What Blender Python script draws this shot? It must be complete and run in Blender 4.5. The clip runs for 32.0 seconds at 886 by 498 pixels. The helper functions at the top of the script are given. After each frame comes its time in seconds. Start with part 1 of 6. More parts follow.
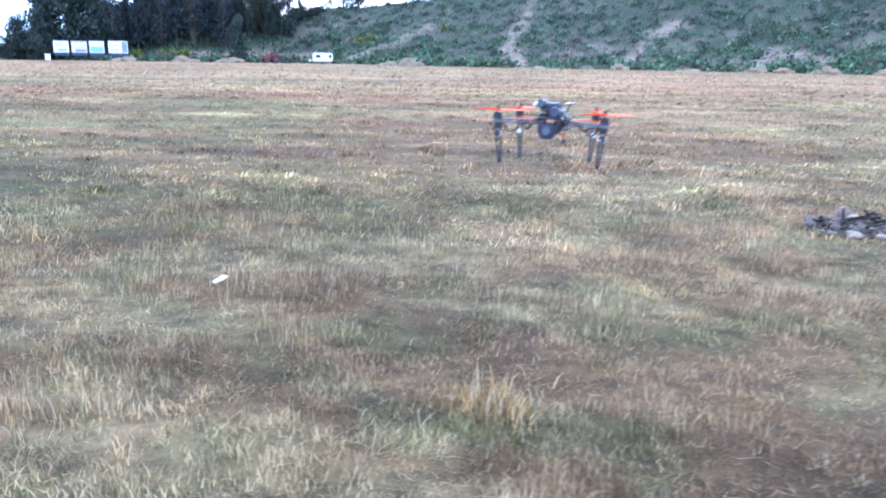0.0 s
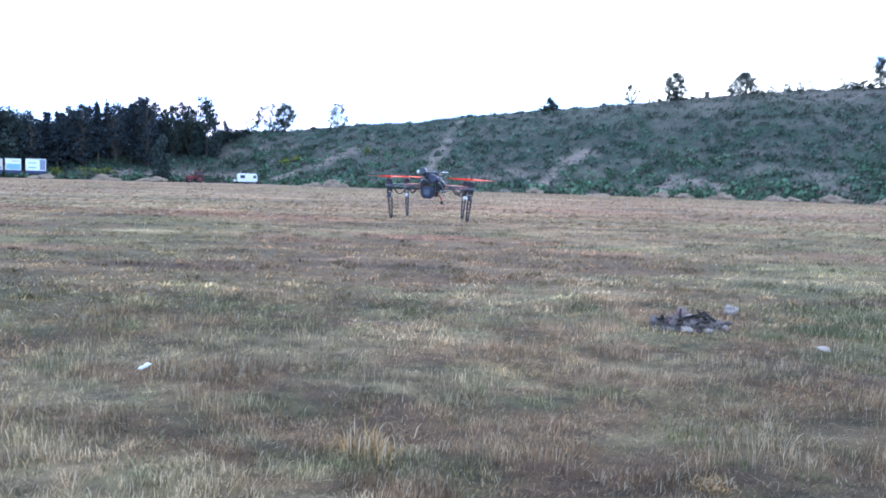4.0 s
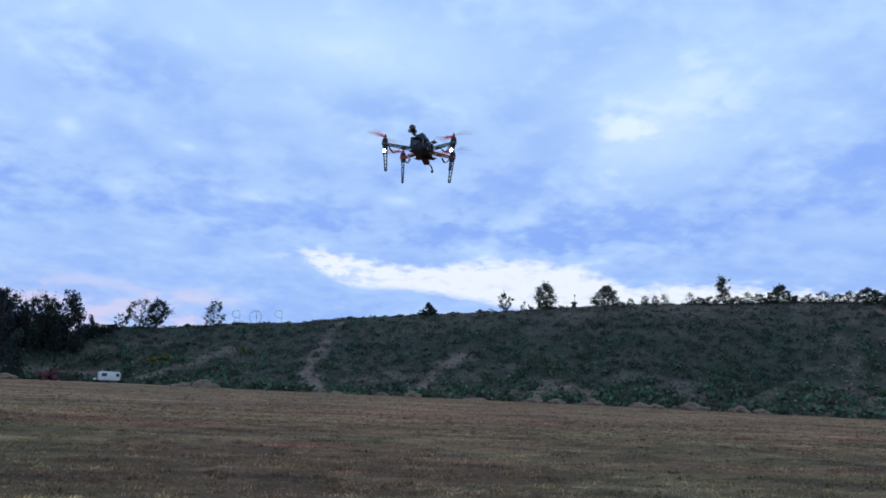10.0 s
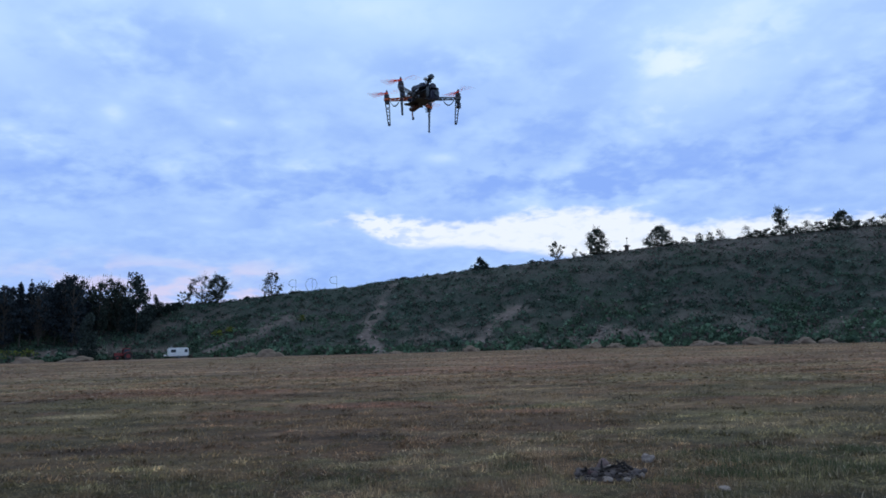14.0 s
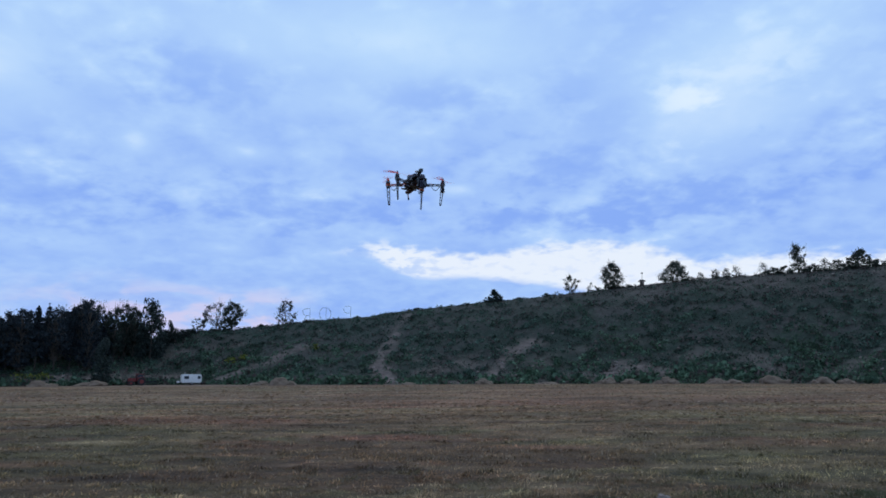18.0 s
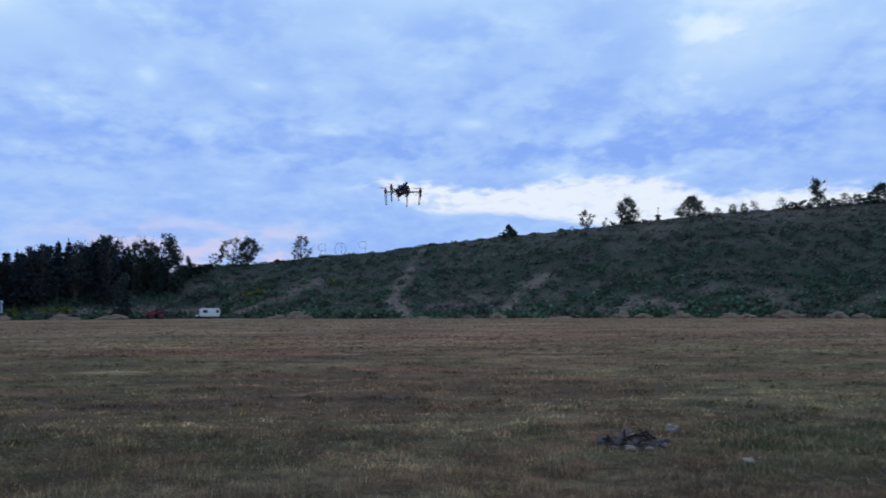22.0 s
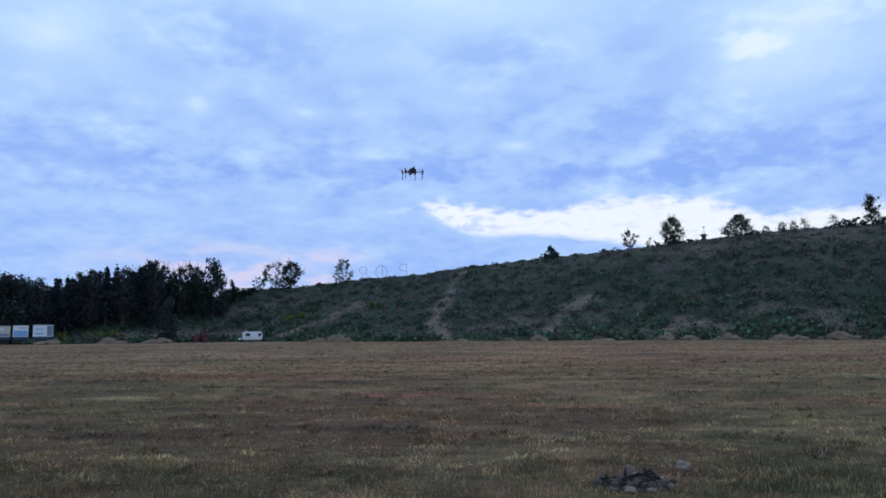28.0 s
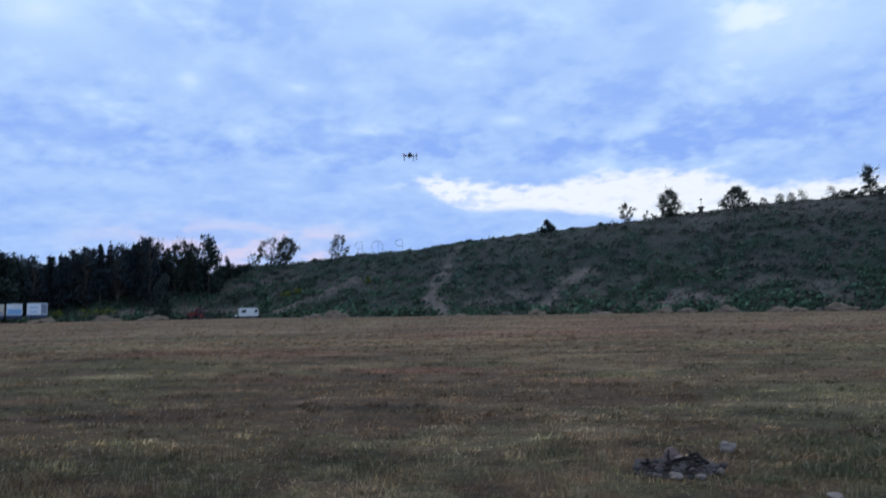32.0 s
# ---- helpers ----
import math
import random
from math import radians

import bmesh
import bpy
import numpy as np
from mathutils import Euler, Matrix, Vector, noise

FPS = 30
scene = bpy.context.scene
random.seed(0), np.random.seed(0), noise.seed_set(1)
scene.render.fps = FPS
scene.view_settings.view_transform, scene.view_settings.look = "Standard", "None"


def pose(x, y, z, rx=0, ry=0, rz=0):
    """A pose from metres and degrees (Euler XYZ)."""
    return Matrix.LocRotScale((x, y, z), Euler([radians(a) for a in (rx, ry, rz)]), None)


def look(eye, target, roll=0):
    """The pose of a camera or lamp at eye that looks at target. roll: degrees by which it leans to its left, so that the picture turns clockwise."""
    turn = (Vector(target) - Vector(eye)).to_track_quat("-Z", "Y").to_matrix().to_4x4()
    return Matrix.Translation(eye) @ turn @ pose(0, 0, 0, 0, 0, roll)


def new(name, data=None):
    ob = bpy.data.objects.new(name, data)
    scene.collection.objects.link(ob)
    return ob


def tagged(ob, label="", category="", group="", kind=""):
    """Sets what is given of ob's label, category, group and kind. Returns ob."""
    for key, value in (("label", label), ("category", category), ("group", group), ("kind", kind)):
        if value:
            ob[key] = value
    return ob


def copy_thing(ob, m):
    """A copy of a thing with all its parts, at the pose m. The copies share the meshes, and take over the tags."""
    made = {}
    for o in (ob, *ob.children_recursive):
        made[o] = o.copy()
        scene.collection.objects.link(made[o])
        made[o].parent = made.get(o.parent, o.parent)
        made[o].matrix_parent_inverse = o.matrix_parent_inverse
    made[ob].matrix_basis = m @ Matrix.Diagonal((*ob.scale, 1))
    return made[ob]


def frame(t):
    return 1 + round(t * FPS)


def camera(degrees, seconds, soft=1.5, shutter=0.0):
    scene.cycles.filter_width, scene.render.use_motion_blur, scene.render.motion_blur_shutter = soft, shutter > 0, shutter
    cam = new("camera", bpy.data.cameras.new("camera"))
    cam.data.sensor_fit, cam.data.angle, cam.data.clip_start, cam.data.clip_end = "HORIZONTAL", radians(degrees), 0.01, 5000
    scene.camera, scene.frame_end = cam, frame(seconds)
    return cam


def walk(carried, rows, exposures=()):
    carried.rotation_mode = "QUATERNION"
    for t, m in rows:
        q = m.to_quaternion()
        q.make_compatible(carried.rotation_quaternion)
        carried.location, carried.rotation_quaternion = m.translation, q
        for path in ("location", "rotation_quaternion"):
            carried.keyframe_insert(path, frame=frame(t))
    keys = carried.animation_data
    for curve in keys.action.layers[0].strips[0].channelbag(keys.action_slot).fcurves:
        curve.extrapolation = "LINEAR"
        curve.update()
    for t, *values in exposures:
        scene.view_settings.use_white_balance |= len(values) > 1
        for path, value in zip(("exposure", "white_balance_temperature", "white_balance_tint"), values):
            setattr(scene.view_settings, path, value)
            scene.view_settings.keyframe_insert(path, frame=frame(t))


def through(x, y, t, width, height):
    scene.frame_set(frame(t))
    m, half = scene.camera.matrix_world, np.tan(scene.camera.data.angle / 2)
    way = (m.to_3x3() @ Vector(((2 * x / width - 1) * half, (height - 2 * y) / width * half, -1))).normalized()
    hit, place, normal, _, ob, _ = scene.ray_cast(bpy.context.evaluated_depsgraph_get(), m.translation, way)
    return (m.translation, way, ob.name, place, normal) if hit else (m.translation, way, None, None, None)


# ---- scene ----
# stops, kelvin and tint of the phone's automatic exposure
EXPOSURES = [(0.0, 2.67, 6000, 12), (1.0, 2.65, 6000, 12), (2.0, 2.48, 5920, 12), (3.0, 2.35, 5850, 12), (4.0, 2.0, 5850, 11), (4.5, 1.7, 5850, 12), (6.5, 0.85, 5850, 19), (7.0, 0.68, 5850, 20),
             (8.0, 0.42, 6080, 17), (9.0, 0.22, 6280, 13), (10.0, -0.02, 6300, 10), (11.0, -0.10, 6200, 10), (12.0, -0.02, 6250, 10), (14.0, 0.0, 6300, 10), (17.0, 0.0, 6280, 10), (18.0, -0.09, 6200, 10), (19.0, -0.16, 6150, 10), (20.0, -0.18, 6100, 10), (24.0, 0.0, 6350, 10), (32.0, 0.0, 6400, 10)]
fov = 62.50
cam = camera(fov, 32.0, soft=1.7, shutter=0.6)
walk(cam, [
    (0.0, pose(-1.091, 1.293, 1.435, 75.35, -0.87, 5.20)),
    (0.5, pose(-0.839, 1.088, 1.433, 77.92, -0.24, 5.03)),
    (1.0, pose(-0.732, 0.944, 1.459, 78.97, 0.86, 6.17)),
    (1.5, pose(-0.727, 0.691, 1.423, 80.46, 0.52, 6.16)),
    (2.0, pose(-0.654, 0.518, 1.426, 78.54, -1.10, 3.83)),
    (2.5, pose(-0.592, 0.425, 1.432, 79.25, -0.43, 5.36)),
    (3.0, pose(-0.621, 0.318, 1.418, 81.13, 0.01, 2.08)),
    (3.5, pose(-0.743, 0.249, 1.438, 82.09, -0.22, 0.32)),
    (4.0, pose(-0.770, 0.237, 1.475, 84.77, -1.66, -0.67)),
    (4.5, pose(-0.775, 0.218, 1.477, 85.66, -1.67, -2.14)),
    (6.5, pose(-0.752, -0.288, 1.538, 89.91, 1.06, -6.22)),
    (7.0, pose(-0.760, -0.352, 1.558, 91.93, 0.31, -11.71)),
    (7.5, pose(-0.707, -0.411, 1.579, 94.27, -1.57, -12.68)),
    (8.0, pose(-0.713, -0.414, 1.589, 95.65, -0.74, -12.86)),
    (8.5, pose(-0.711, -0.480, 1.588, 95.78, -0.51, -12.60)),
    (9.0, pose(-0.735, -0.496, 1.612, 96.89, -1.16, -12.55)),
    (9.5, pose(-0.776, -0.577, 1.635, 98.94, -1.74, -11.40)),
    (10.0, pose(-0.807, -0.696, 1.628, 100.83, -2.51, -10.09)),
    (10.5, pose(-0.828, -0.752, 1.623, 99.35, -1.97, -8.73)),
    (11.0, pose(-0.824, -0.763, 1.619, 96.26, -0.89, -6.16)),
    (11.5, pose(-0.847, -0.761, 1.618, 95.44, -2.79, -4.97)),
    (12.0, pose(-0.894, -0.783, 1.617, 97.06, -4.08, -5.33)),
    (12.5, pose(-0.934, -0.839, 1.618, 96.38, 0.20, -10.02)),
    (13.0, pose(-0.952, -0.857, 1.620, 98.02, -0.90, -5.76)),
    (13.5, pose(-0.812, -0.781, 1.625, 96.96, 1.31, -6.15)),
    (14.0, pose(-0.793, -0.752, 1.630, 97.31, 1.53, -5.59)),
    (14.5, pose(-0.811, -0.781, 1.637, 96.86, 1.21, -5.37)),
    (16.5, pose(-0.930, -0.978, 1.676, 99.31, -0.16, -5.96)),
    (17.0, pose(-0.921, -0.998, 1.684, 99.64, 0.51, -4.82)),
    (17.5, pose(-0.929, -1.019, 1.685, 99.87, 0.86, -4.02)),
    (18.0, pose(-0.905, -0.999, 1.686, 99.76, 0.34, -4.64)),
    (18.5, pose(-0.905, -0.994, 1.679, 99.57, 0.23, -3.99)),
    (19.0, pose(-0.906, -0.992, 1.684, 99.24, -0.25, -4.57)),
    (19.5, pose(-0.901, -1.011, 1.683, 99.17, -0.41, -5.06)),
    (20.0, pose(-0.886, -1.000, 1.673, 98.80, -0.52, -5.96)),
    (20.5, pose(-0.905, -0.972, 1.665, 98.55, -0.48, -6.20)),
    (21.0, pose(-0.891, -0.926, 1.649, 97.88, -0.53, -5.93)),
    (21.5, pose(-0.847, -0.823, 1.628, 95.69, -0.46, -5.67)),
    (22.0, pose(-0.761, -0.714, 1.620, 94.72, 0.27, -3.46)),
    (22.5, pose(-0.585, -0.488, 1.623, 95.11, 1.53, -1.59)),
    (23.0, pose(-0.378, -0.135, 1.635, 96.51, 2.20, -4.59)),
    (23.5, pose(-0.181, 0.057, 1.648, 97.16, 1.48, 1.18)),
    (24.0, pose(-0.038, 0.100, 1.644, 97.18, 0.01, 1.06)),
    (24.5, pose(-0.016, 0.095, 1.643, 96.95, 0.49, -0.09)),
    (25.0, pose(0.002, 0.075, 1.642, 97.36, 0.97, -0.16)),
    (25.5, pose(0.003, 0.045, 1.649, 97.45, 0.70, -0.80)),
    (27.5, pose(-0.005, -0.002, 1.649, 96.84, 0.56, -0.06)),
    (28.0, pose(0.000, 0.000, 1.635, 96.49, 0.48, 0.00)),
    (28.5, pose(0.006, 0.020, 1.635, 96.36, 0.54, -0.12)),
    (29.0, pose(-0.007, 0.009, 1.635, 96.24, 0.75, 0.21)),
    (29.5, pose(0.016, 0.045, 1.633, 96.20, 0.74, 0.25)),
    (30.0, pose(0.030, 0.085, 1.614, 96.89, 0.35, -0.34)),
    (30.5, pose(0.043, 0.168, 1.570, 96.01, 0.60, 0.78)),
    (31.0, pose(0.056, 0.394, 1.524, 97.10, 0.90, 4.04)),
    (31.5, pose(-0.084, 0.686, 1.502, 97.14, 1.82, -1.08)),
    (32.0, pose(-0.217, 0.979, 1.574, 94.55, 0.98, -0.32)),
], exposures=EXPOSURES)


# ---- light: an evening sky with broken cloud, the sun gone behind the hill ----
def link_nodes(tree):
    """Small tools to write a node tree with."""
    nodes, links = tree.nodes, tree.links

    def add(kind, inputs=(), op=None):
        node = nodes.new(kind)
        if op:
            node.operation = op
        for slot, value in dict(inputs).items():
            put(node.inputs[slot], value)
        return node

    def put(socket, value):
        if isinstance(value, bpy.types.NodeSocket):
            links.new(value, socket)
        else:
            socket.default_value = value

    def calc(op, a, b=0.0, clamp=False):
        node = add("ShaderNodeMath", {0: a, 1: b}, op)
        node.use_clamp = clamp
        return node.outputs[0]

    def ramp(value, low, high):
        """0 to 1 as value goes from low to high, smoothly."""
        node = add("ShaderNodeMapRange", {0: value, 1: low, 2: high})
        node.interpolation_type = "SMOOTHSTEP"
        return node.outputs[0]

    def blend(fac, a, b, how="MIX"):
        node = add("ShaderNodeMix")
        node.data_type, node.blend_type = "RGBA", how
        for slot, value in ((0, fac), (6, a), (7, b)):
            put(node.inputs[slot], value)
        return node.outputs[2]

    def fog(vector, scale, detail=4.0, rough=0.55, distort=0.0):
        node = add("ShaderNodeTexNoise", {"Vector": vector, "Scale": scale, "Detail": detail, "Roughness": rough, "Distortion": distort})
        return node.outputs["Fac"]

    return add, put, calc, ramp, blend, fog


GAP_TOP = [(-8, 9.1), (-4.5, 9.25), (-2.4, 9.75), (-0.5, 10.1), (2.9, 9.75), (6.5, 9.42), (9.8, 9.6), (13.4, 9.85), (18.0, 9.9), (20.8, 9.5), (22.7, 8.85), (24, 8.35), (27, 8.2), (30.6, 8.35), (34.4, 8.1), (38, 7.8), (41.3, 7.7), (44, 8.1), (60, 7.5)]
GAP_LOW = [(-8, 9.3), (-4.2, 9.25), (-1.5, 9.2), (0.3, 8.35), (2.9, 7.45), (6.1, 7.5), (8.7, 7.4), (11, 7.1), (13.6, 6.7), (17, 6.2), (20, 6.0), (30, 5.8), (60, 6.0)]
# single pale and dark heaps in the cloud: bearing, elevation, half-widths, weight
HEAPS = [(26.6, 20.5, 8, 3.6, 0.55), (24.3, 20.0, 2.6, 1.0, 0.8), (-10.8, 16.9, 1.8, 0.6, 0.75), (6.0, 14.4, 1.7, 0.55, 0.85), (-18.9, 16.9, 1.2, 0.9, 0.7), (-29, 20.5, 6, 2.6, 0.55),
         (0.0, 25.5, 12, 2.6, 0.6), (-12.2, 9.5, 2.2, 0.5, 0.7), (10.3, 13.4, 2.6, 1.0, 0.4), (30, 22.5, 7, 2.0, 0.5), (39, 12.0, 4.0, 0.8, 0.5), (-5, 21, 5, 1.2, 0.3), (12, 18.5, 4, 1.2, 0.3), (-24, 9.3, 5, 0.7, 0.35),
         (22, 12.4, 9, 1.7, -0.7), (-8, 12.8, 9, 1.6, -0.6), (14, 15.8, 6, 1.4, -0.5), (-26, 12.6, 7, 2.4, -0.5), (12, 11.9, 9, 1.0, -0.6), (-16, 22.0, 7, 1.8, -0.4), (40, 16, 7, 2.4, -0.6), (5, 21.5, 6, 1.6, -0.35), (18, 19, 4, 1.6, -0.3)]


def build_sky():
    world = bpy.data.worlds.new("evening_sky")
    scene.world = world
    world.use_nodes = True
    world.node_tree.nodes.clear()
    add, put, calc, ramp, blend, fog = link_nodes(world.node_tree)
    way = add("ShaderNodeTexCoord").outputs["Generated"]
    axes = add("ShaderNodeSeparateXYZ", {0: way}).outputs
    x, y, z = axes[0], axes[1], axes[2]
    el = calc("MULTIPLY", calc("ARCSINE", z), 57.296)
    az = calc("MULTIPLY", calc("ARCTAN2", x, y), 57.296)

    def curve(table):
        """A height over the bearing, from -60 to 60 degrees."""
        node = add("ShaderNodeFloatCurve", {"Value": calc("DIVIDE", calc("ADD", az, 60.0), 120.0)})
        line = node.mapping.curves[0]
        line.points[0].location = (0.0, table[0][1] / 40)
        line.points[1].location = (1.0, table[-1][1] / 40)
        for a, v in table:
            line.points.new((a + 60) / 120, v / 40)
        node.mapping.update()
        return calc("MULTIPLY", node.outputs[0], 40.0)

    # the cloud deck, seen in perspective
    lift = calc("ADD", calc("MAXIMUM", z, 0.0), 0.30)
    deck = add("ShaderNodeCombineXYZ", {0: calc("DIVIDE", x, lift), 1: calc("DIVIDE", y, lift), 2: 0.0}).outputs[0]
    moved = add("ShaderNodeVectorMath", {0: deck, 1: (7.3, 2.1, 0.0)}, "ADD").outputs[0]
    broad = fog(deck, 2.2, 4.0, 0.5, 0.2)
    fine = fog(moved, 6.5, 4.0, 0.48, 0.3)
    wisps = fog(moved, 19.0, 3.0, 0.5, 0.2)
    ragged = calc("ADD", calc("MULTIPLY", calc("SUBTRACT", fine, 0.5), 3.0), calc("MULTIPLY", calc("SUBTRACT", wisps, 0.5), 2.4))
    heap = 0.0
    for a, e, wa, we, k in HEAPS:
        da = calc("DIVIDE", calc("SUBTRACT", az, a), wa)
        de = calc("DIVIDE", calc("SUBTRACT", el, e), we)
        far = calc("ADD", calc("SQRT", calc("ADD", calc("MULTIPLY", da, da), calc("MULTIPLY", de, de))), ragged)
        heap = calc("ADD", heap, calc("MULTIPLY", ramp(far, 1.5, -0.1), k * 0.22))
    cover = calc("ADD", calc("MULTIPLY", broad, 0.36), calc("ADD", calc("MULTIPLY", fine, 0.42), calc("MULTIPLY", wisps, 0.22)))
    cover = calc("ADD", cover, heap)
    light = ramp(cover, 0.22, 0.76)
    shade = blend(light, (0.276, 0.448, 0.93, 1), (0.50, 0.70, 1.0, 1))
    # brighter and paler overhead
    shade = blend(ramp(el, 12.0, 32.0), shade, blend(light, (0.30, 0.485, 0.95, 1), (0.61, 0.83, 1.02, 1)))
    shade = blend(calc("MULTIPLY", ramp(el, 36.0, 70.0), 0.7), shade, (0.60, 0.65, 0.70, 1))
    # bright rifts in the cloud
    shade = blend(calc("MULTIPLY", ramp(cover, 0.56, 0.84), 0.9), shade, (0.82, 0.93, 1.03, 1))
    # paler, slightly pink air low over the wood
    pink = calc("MULTIPLY", calc("MULTIPLY", ramp(el, 8.0, 4.5), ramp(az, -30.0, -19.0)), ramp(az, -3.0, -10.0))
    shade = blend(calc("MULTIPLY", pink, calc("ADD", 0.12, calc("MULTIPLY", ramp(fine, 0.45, 0.62), 0.6))), shade, (0.76, 0.66, 0.85, 1))
    # the long bright gap above the hill
    wave = calc("ADD", calc("MULTIPLY", calc("SUBTRACT", fine, 0.5), 1.1), calc("MULTIPLY", calc("SUBTRACT", wisps, 0.5), 1.6))
    top = calc("ADD", curve(GAP_TOP), wave)
    low = calc("ADD", curve(GAP_LOW), calc("MULTIPLY", wave, 0.5))
    gap = calc("MULTIPLY", ramp(el, calc("SUBTRACT", low, 0.3), calc("ADD", low, 0.35)), ramp(el, calc("ADD", top, 0.35), calc("SUBTRACT", top, 0.55)))
    lace = calc("MULTIPLY", ramp(az, 9.0, -2.0), ramp(calc("ADD", wisps, calc("MULTIPLY", calc("SUBTRACT", fine, 0.5), 0.6)), 0.56, 0.42))
    gap = calc("MULTIPLY", gap, calc("SUBTRACT", 1.0, calc("MULTIPLY", lace, 0.75)))
    gap = calc("MULTIPLY", gap, calc("MULTIPLY", ramp(calc("ADD", az, calc("MULTIPLY", wave, 2.5)), -6.0, 1.5), ramp(az, 59.0, 45.0)))
    shade = blend(calc("MULTIPLY", gap, calc("ADD", 0.80, calc("MULTIPLY", ramp(wisps, 0.32, 0.50), 0.18))), shade, (0.88, 0.93, 1.0, 1))
    # below the horizon: dim ground haze, never seen
    shade = blend(ramp(el, -2.0, -6.0), shade, (0.10, 0.09, 0.07, 1))
    back = add("ShaderNodeBackground", {"Color": shade, "Strength": 1.0})
    out = add("ShaderNodeOutputWorld")
    put(out.inputs["Surface"], back.outputs[0])


build_sky()
sun_data = bpy.data.lights.new("sun", "SUN")
sun_data.energy, sun_data.angle, sun_data.color = 0.35, radians(40), (1.0, 0.93, 0.84)
sun = new("sun", sun_data)
sun.matrix_world = look((0, 0, 60), (-18, -40, 20))


# ---- materials ----
def material(name):
    mat = bpy.data.materials.new(name)
    mat.use_nodes = True
    mat.node_tree.nodes.clear()
    tools = link_nodes(mat.node_tree)
    add, put = tools[0], tools[1]
    shader = add("ShaderNodeBsdfPrincipled")
    put(add("ShaderNodeOutputMaterial").inputs["Surface"], shader.outputs[0])
    return mat, shader, tools


def surface(name, colour, rough=0.6, metal=0.0, vary=0.25, scale=20.0, bump=0.15, dirt=None, grain=None):
    """A painted, cast or moulded surface with grain at two scales."""
    mat, shader, (add, put, calc, ramp, blend, fog) = material(name)
    at = add("ShaderNodeTexCoord").outputs["Object"]
    coarse, fine = fog(at, scale * 0.15, 3.0), fog(at, scale, 5.0, 0.65)
    dark = tuple(v * (1 - vary) for v in colour[:3]) + (1,)
    pale = tuple(min(1.0, v * (1 + vary * 0.6)) for v in colour[:3]) + (1,)
    shade = blend(calc("ADD", calc("MULTIPLY", coarse, 0.6), calc("MULTIPLY", fine, 0.4)), dark, pale)
    if dirt:
        shade = blend(calc("MULTIPLY", ramp(fine, 0.5, 0.7), ramp(coarse, 0.4, 0.6)), shade, tuple(dirt) + (1,))
    put(shader.inputs["Base Color"], shade)
    put(shader.inputs["Roughness"], calc("ADD", rough - 0.08, calc("MULTIPLY", fine, 0.16)))
    shader.inputs["Metallic"].default_value = metal
    if bump:
        put(shader.inputs["Normal"], add("ShaderNodeBump", {"Height": fine, "Strength": bump, "Distance": 0.01}).outputs[0])
    return mat


def tinted(name, grain, bump, rough=0.9, spread=0.5, islands=False, through=0.0, fine=6.0, streak=0.0):
    """Earth, grass or leaves: the colour of each point of the mesh, with grain at two scales."""
    mat, shader, (add, put, calc, ramp, blend, fog) = material(name)
    reader = add("ShaderNodeAttribute")
    reader.attribute_name = "tint"
    at = add("ShaderNodeNewGeometry").outputs
    value = calc("ADD", calc("MULTIPLY", fog(at["Position"], grain, 4.0, 0.6), 0.55), calc("MULTIPLY", fog(at["Position"], grain * fine, 4.0, 0.7, 0.4), 0.45))
    if islands:
        value = calc("ADD", calc("MULTIPLY", value, 0.4), calc("MULTIPLY", at["Random Per Island"], 0.6))
    if streak:
        # swathes left by the mower, drawn out across the field
        drawn = add("ShaderNodeVectorMath", {0: at["Position"], 1: (0.28, 1.0, 1.0)}, "MULTIPLY").outputs[0]
        lines = calc("ADD", calc("MULTIPLY", fog(drawn, 0.35, 8.0, 0.68), 0.4), calc("ADD", calc("MULTIPLY", fog(drawn, 2.2, 6.0, 0.7), 0.35), calc("MULTIPLY", fog(drawn, 9.0, 4.0, 0.6), 0.25)))
        value = calc("ADD", calc("MULTIPLY", value, 1 - streak), calc("MULTIPLY", lines, streak))
        value = calc("ADD", 0.5, calc("MULTIPLY", calc("SUBTRACT", value, 0.5), 2.0))
    gain = calc("ADD", 1 - spread, calc("MULTIPLY", ramp(value, 0.28, 0.72), 2 * spread))
    grey = add("ShaderNodeCombineXYZ", {0: gain, 1: gain, 2: gain}).outputs[0]
    colour = blend(1.0, reader.outputs["Color"], grey, "MULTIPLY")
    put(shader.inputs["Base Color"], colour)
    shader.inputs["Roughness"].default_value = rough
    shader.inputs["Specular IOR Level"].default_value = 0.15
    if bump:
        put(shader.inputs["Normal"], add("ShaderNodeBump", {"Height": value, "Strength": bump, "Distance": 0.05}).outputs[0])
    if through:
        glow = add("ShaderNodeBsdfTranslucent", {"Color": colour})
        mixed = add("ShaderNodeMixShader", {0: through, 1: shader.outputs[0], 2: glow.outputs[0]})
        out = [n for n in mat.node_tree.nodes if n.type == "OUTPUT_MATERIAL"][0]
        put(out.inputs["Surface"], mixed.outputs[0])
    return mat


EARTH = tinted("field_turf", 7.0, 1.0, spread=0.62, fine=7.0, streak=0.5)
HILL = tinted("hill_earth", 0.9, 0.9, spread=0.5, fine=5.0)
BLADE = tinted("grass_blade", 2.0, 0.0, rough=0.75, spread=0.42, islands=True, through=0.5)
CLINKER = surface("clinker", (0.090, 0.068, 0.062), 0.9, vary=0.7, scale=35, bump=0.8, dirt=(0.16, 0.13, 0.12))
LEAF = tinted("leaf", 1.2, 0.0, rough=0.7, spread=0.4, islands=True, through=0.22)
BARK = surface("bark", (0.085, 0.07, 0.055), 0.9, vary=0.5, scale=30, bump=0.6)
STONE = surface("pale_stone", (0.27, 0.215, 0.180), 0.85, vary=0.4, scale=26, bump=0.6, dirt=(0.12, 0.10, 0.09))
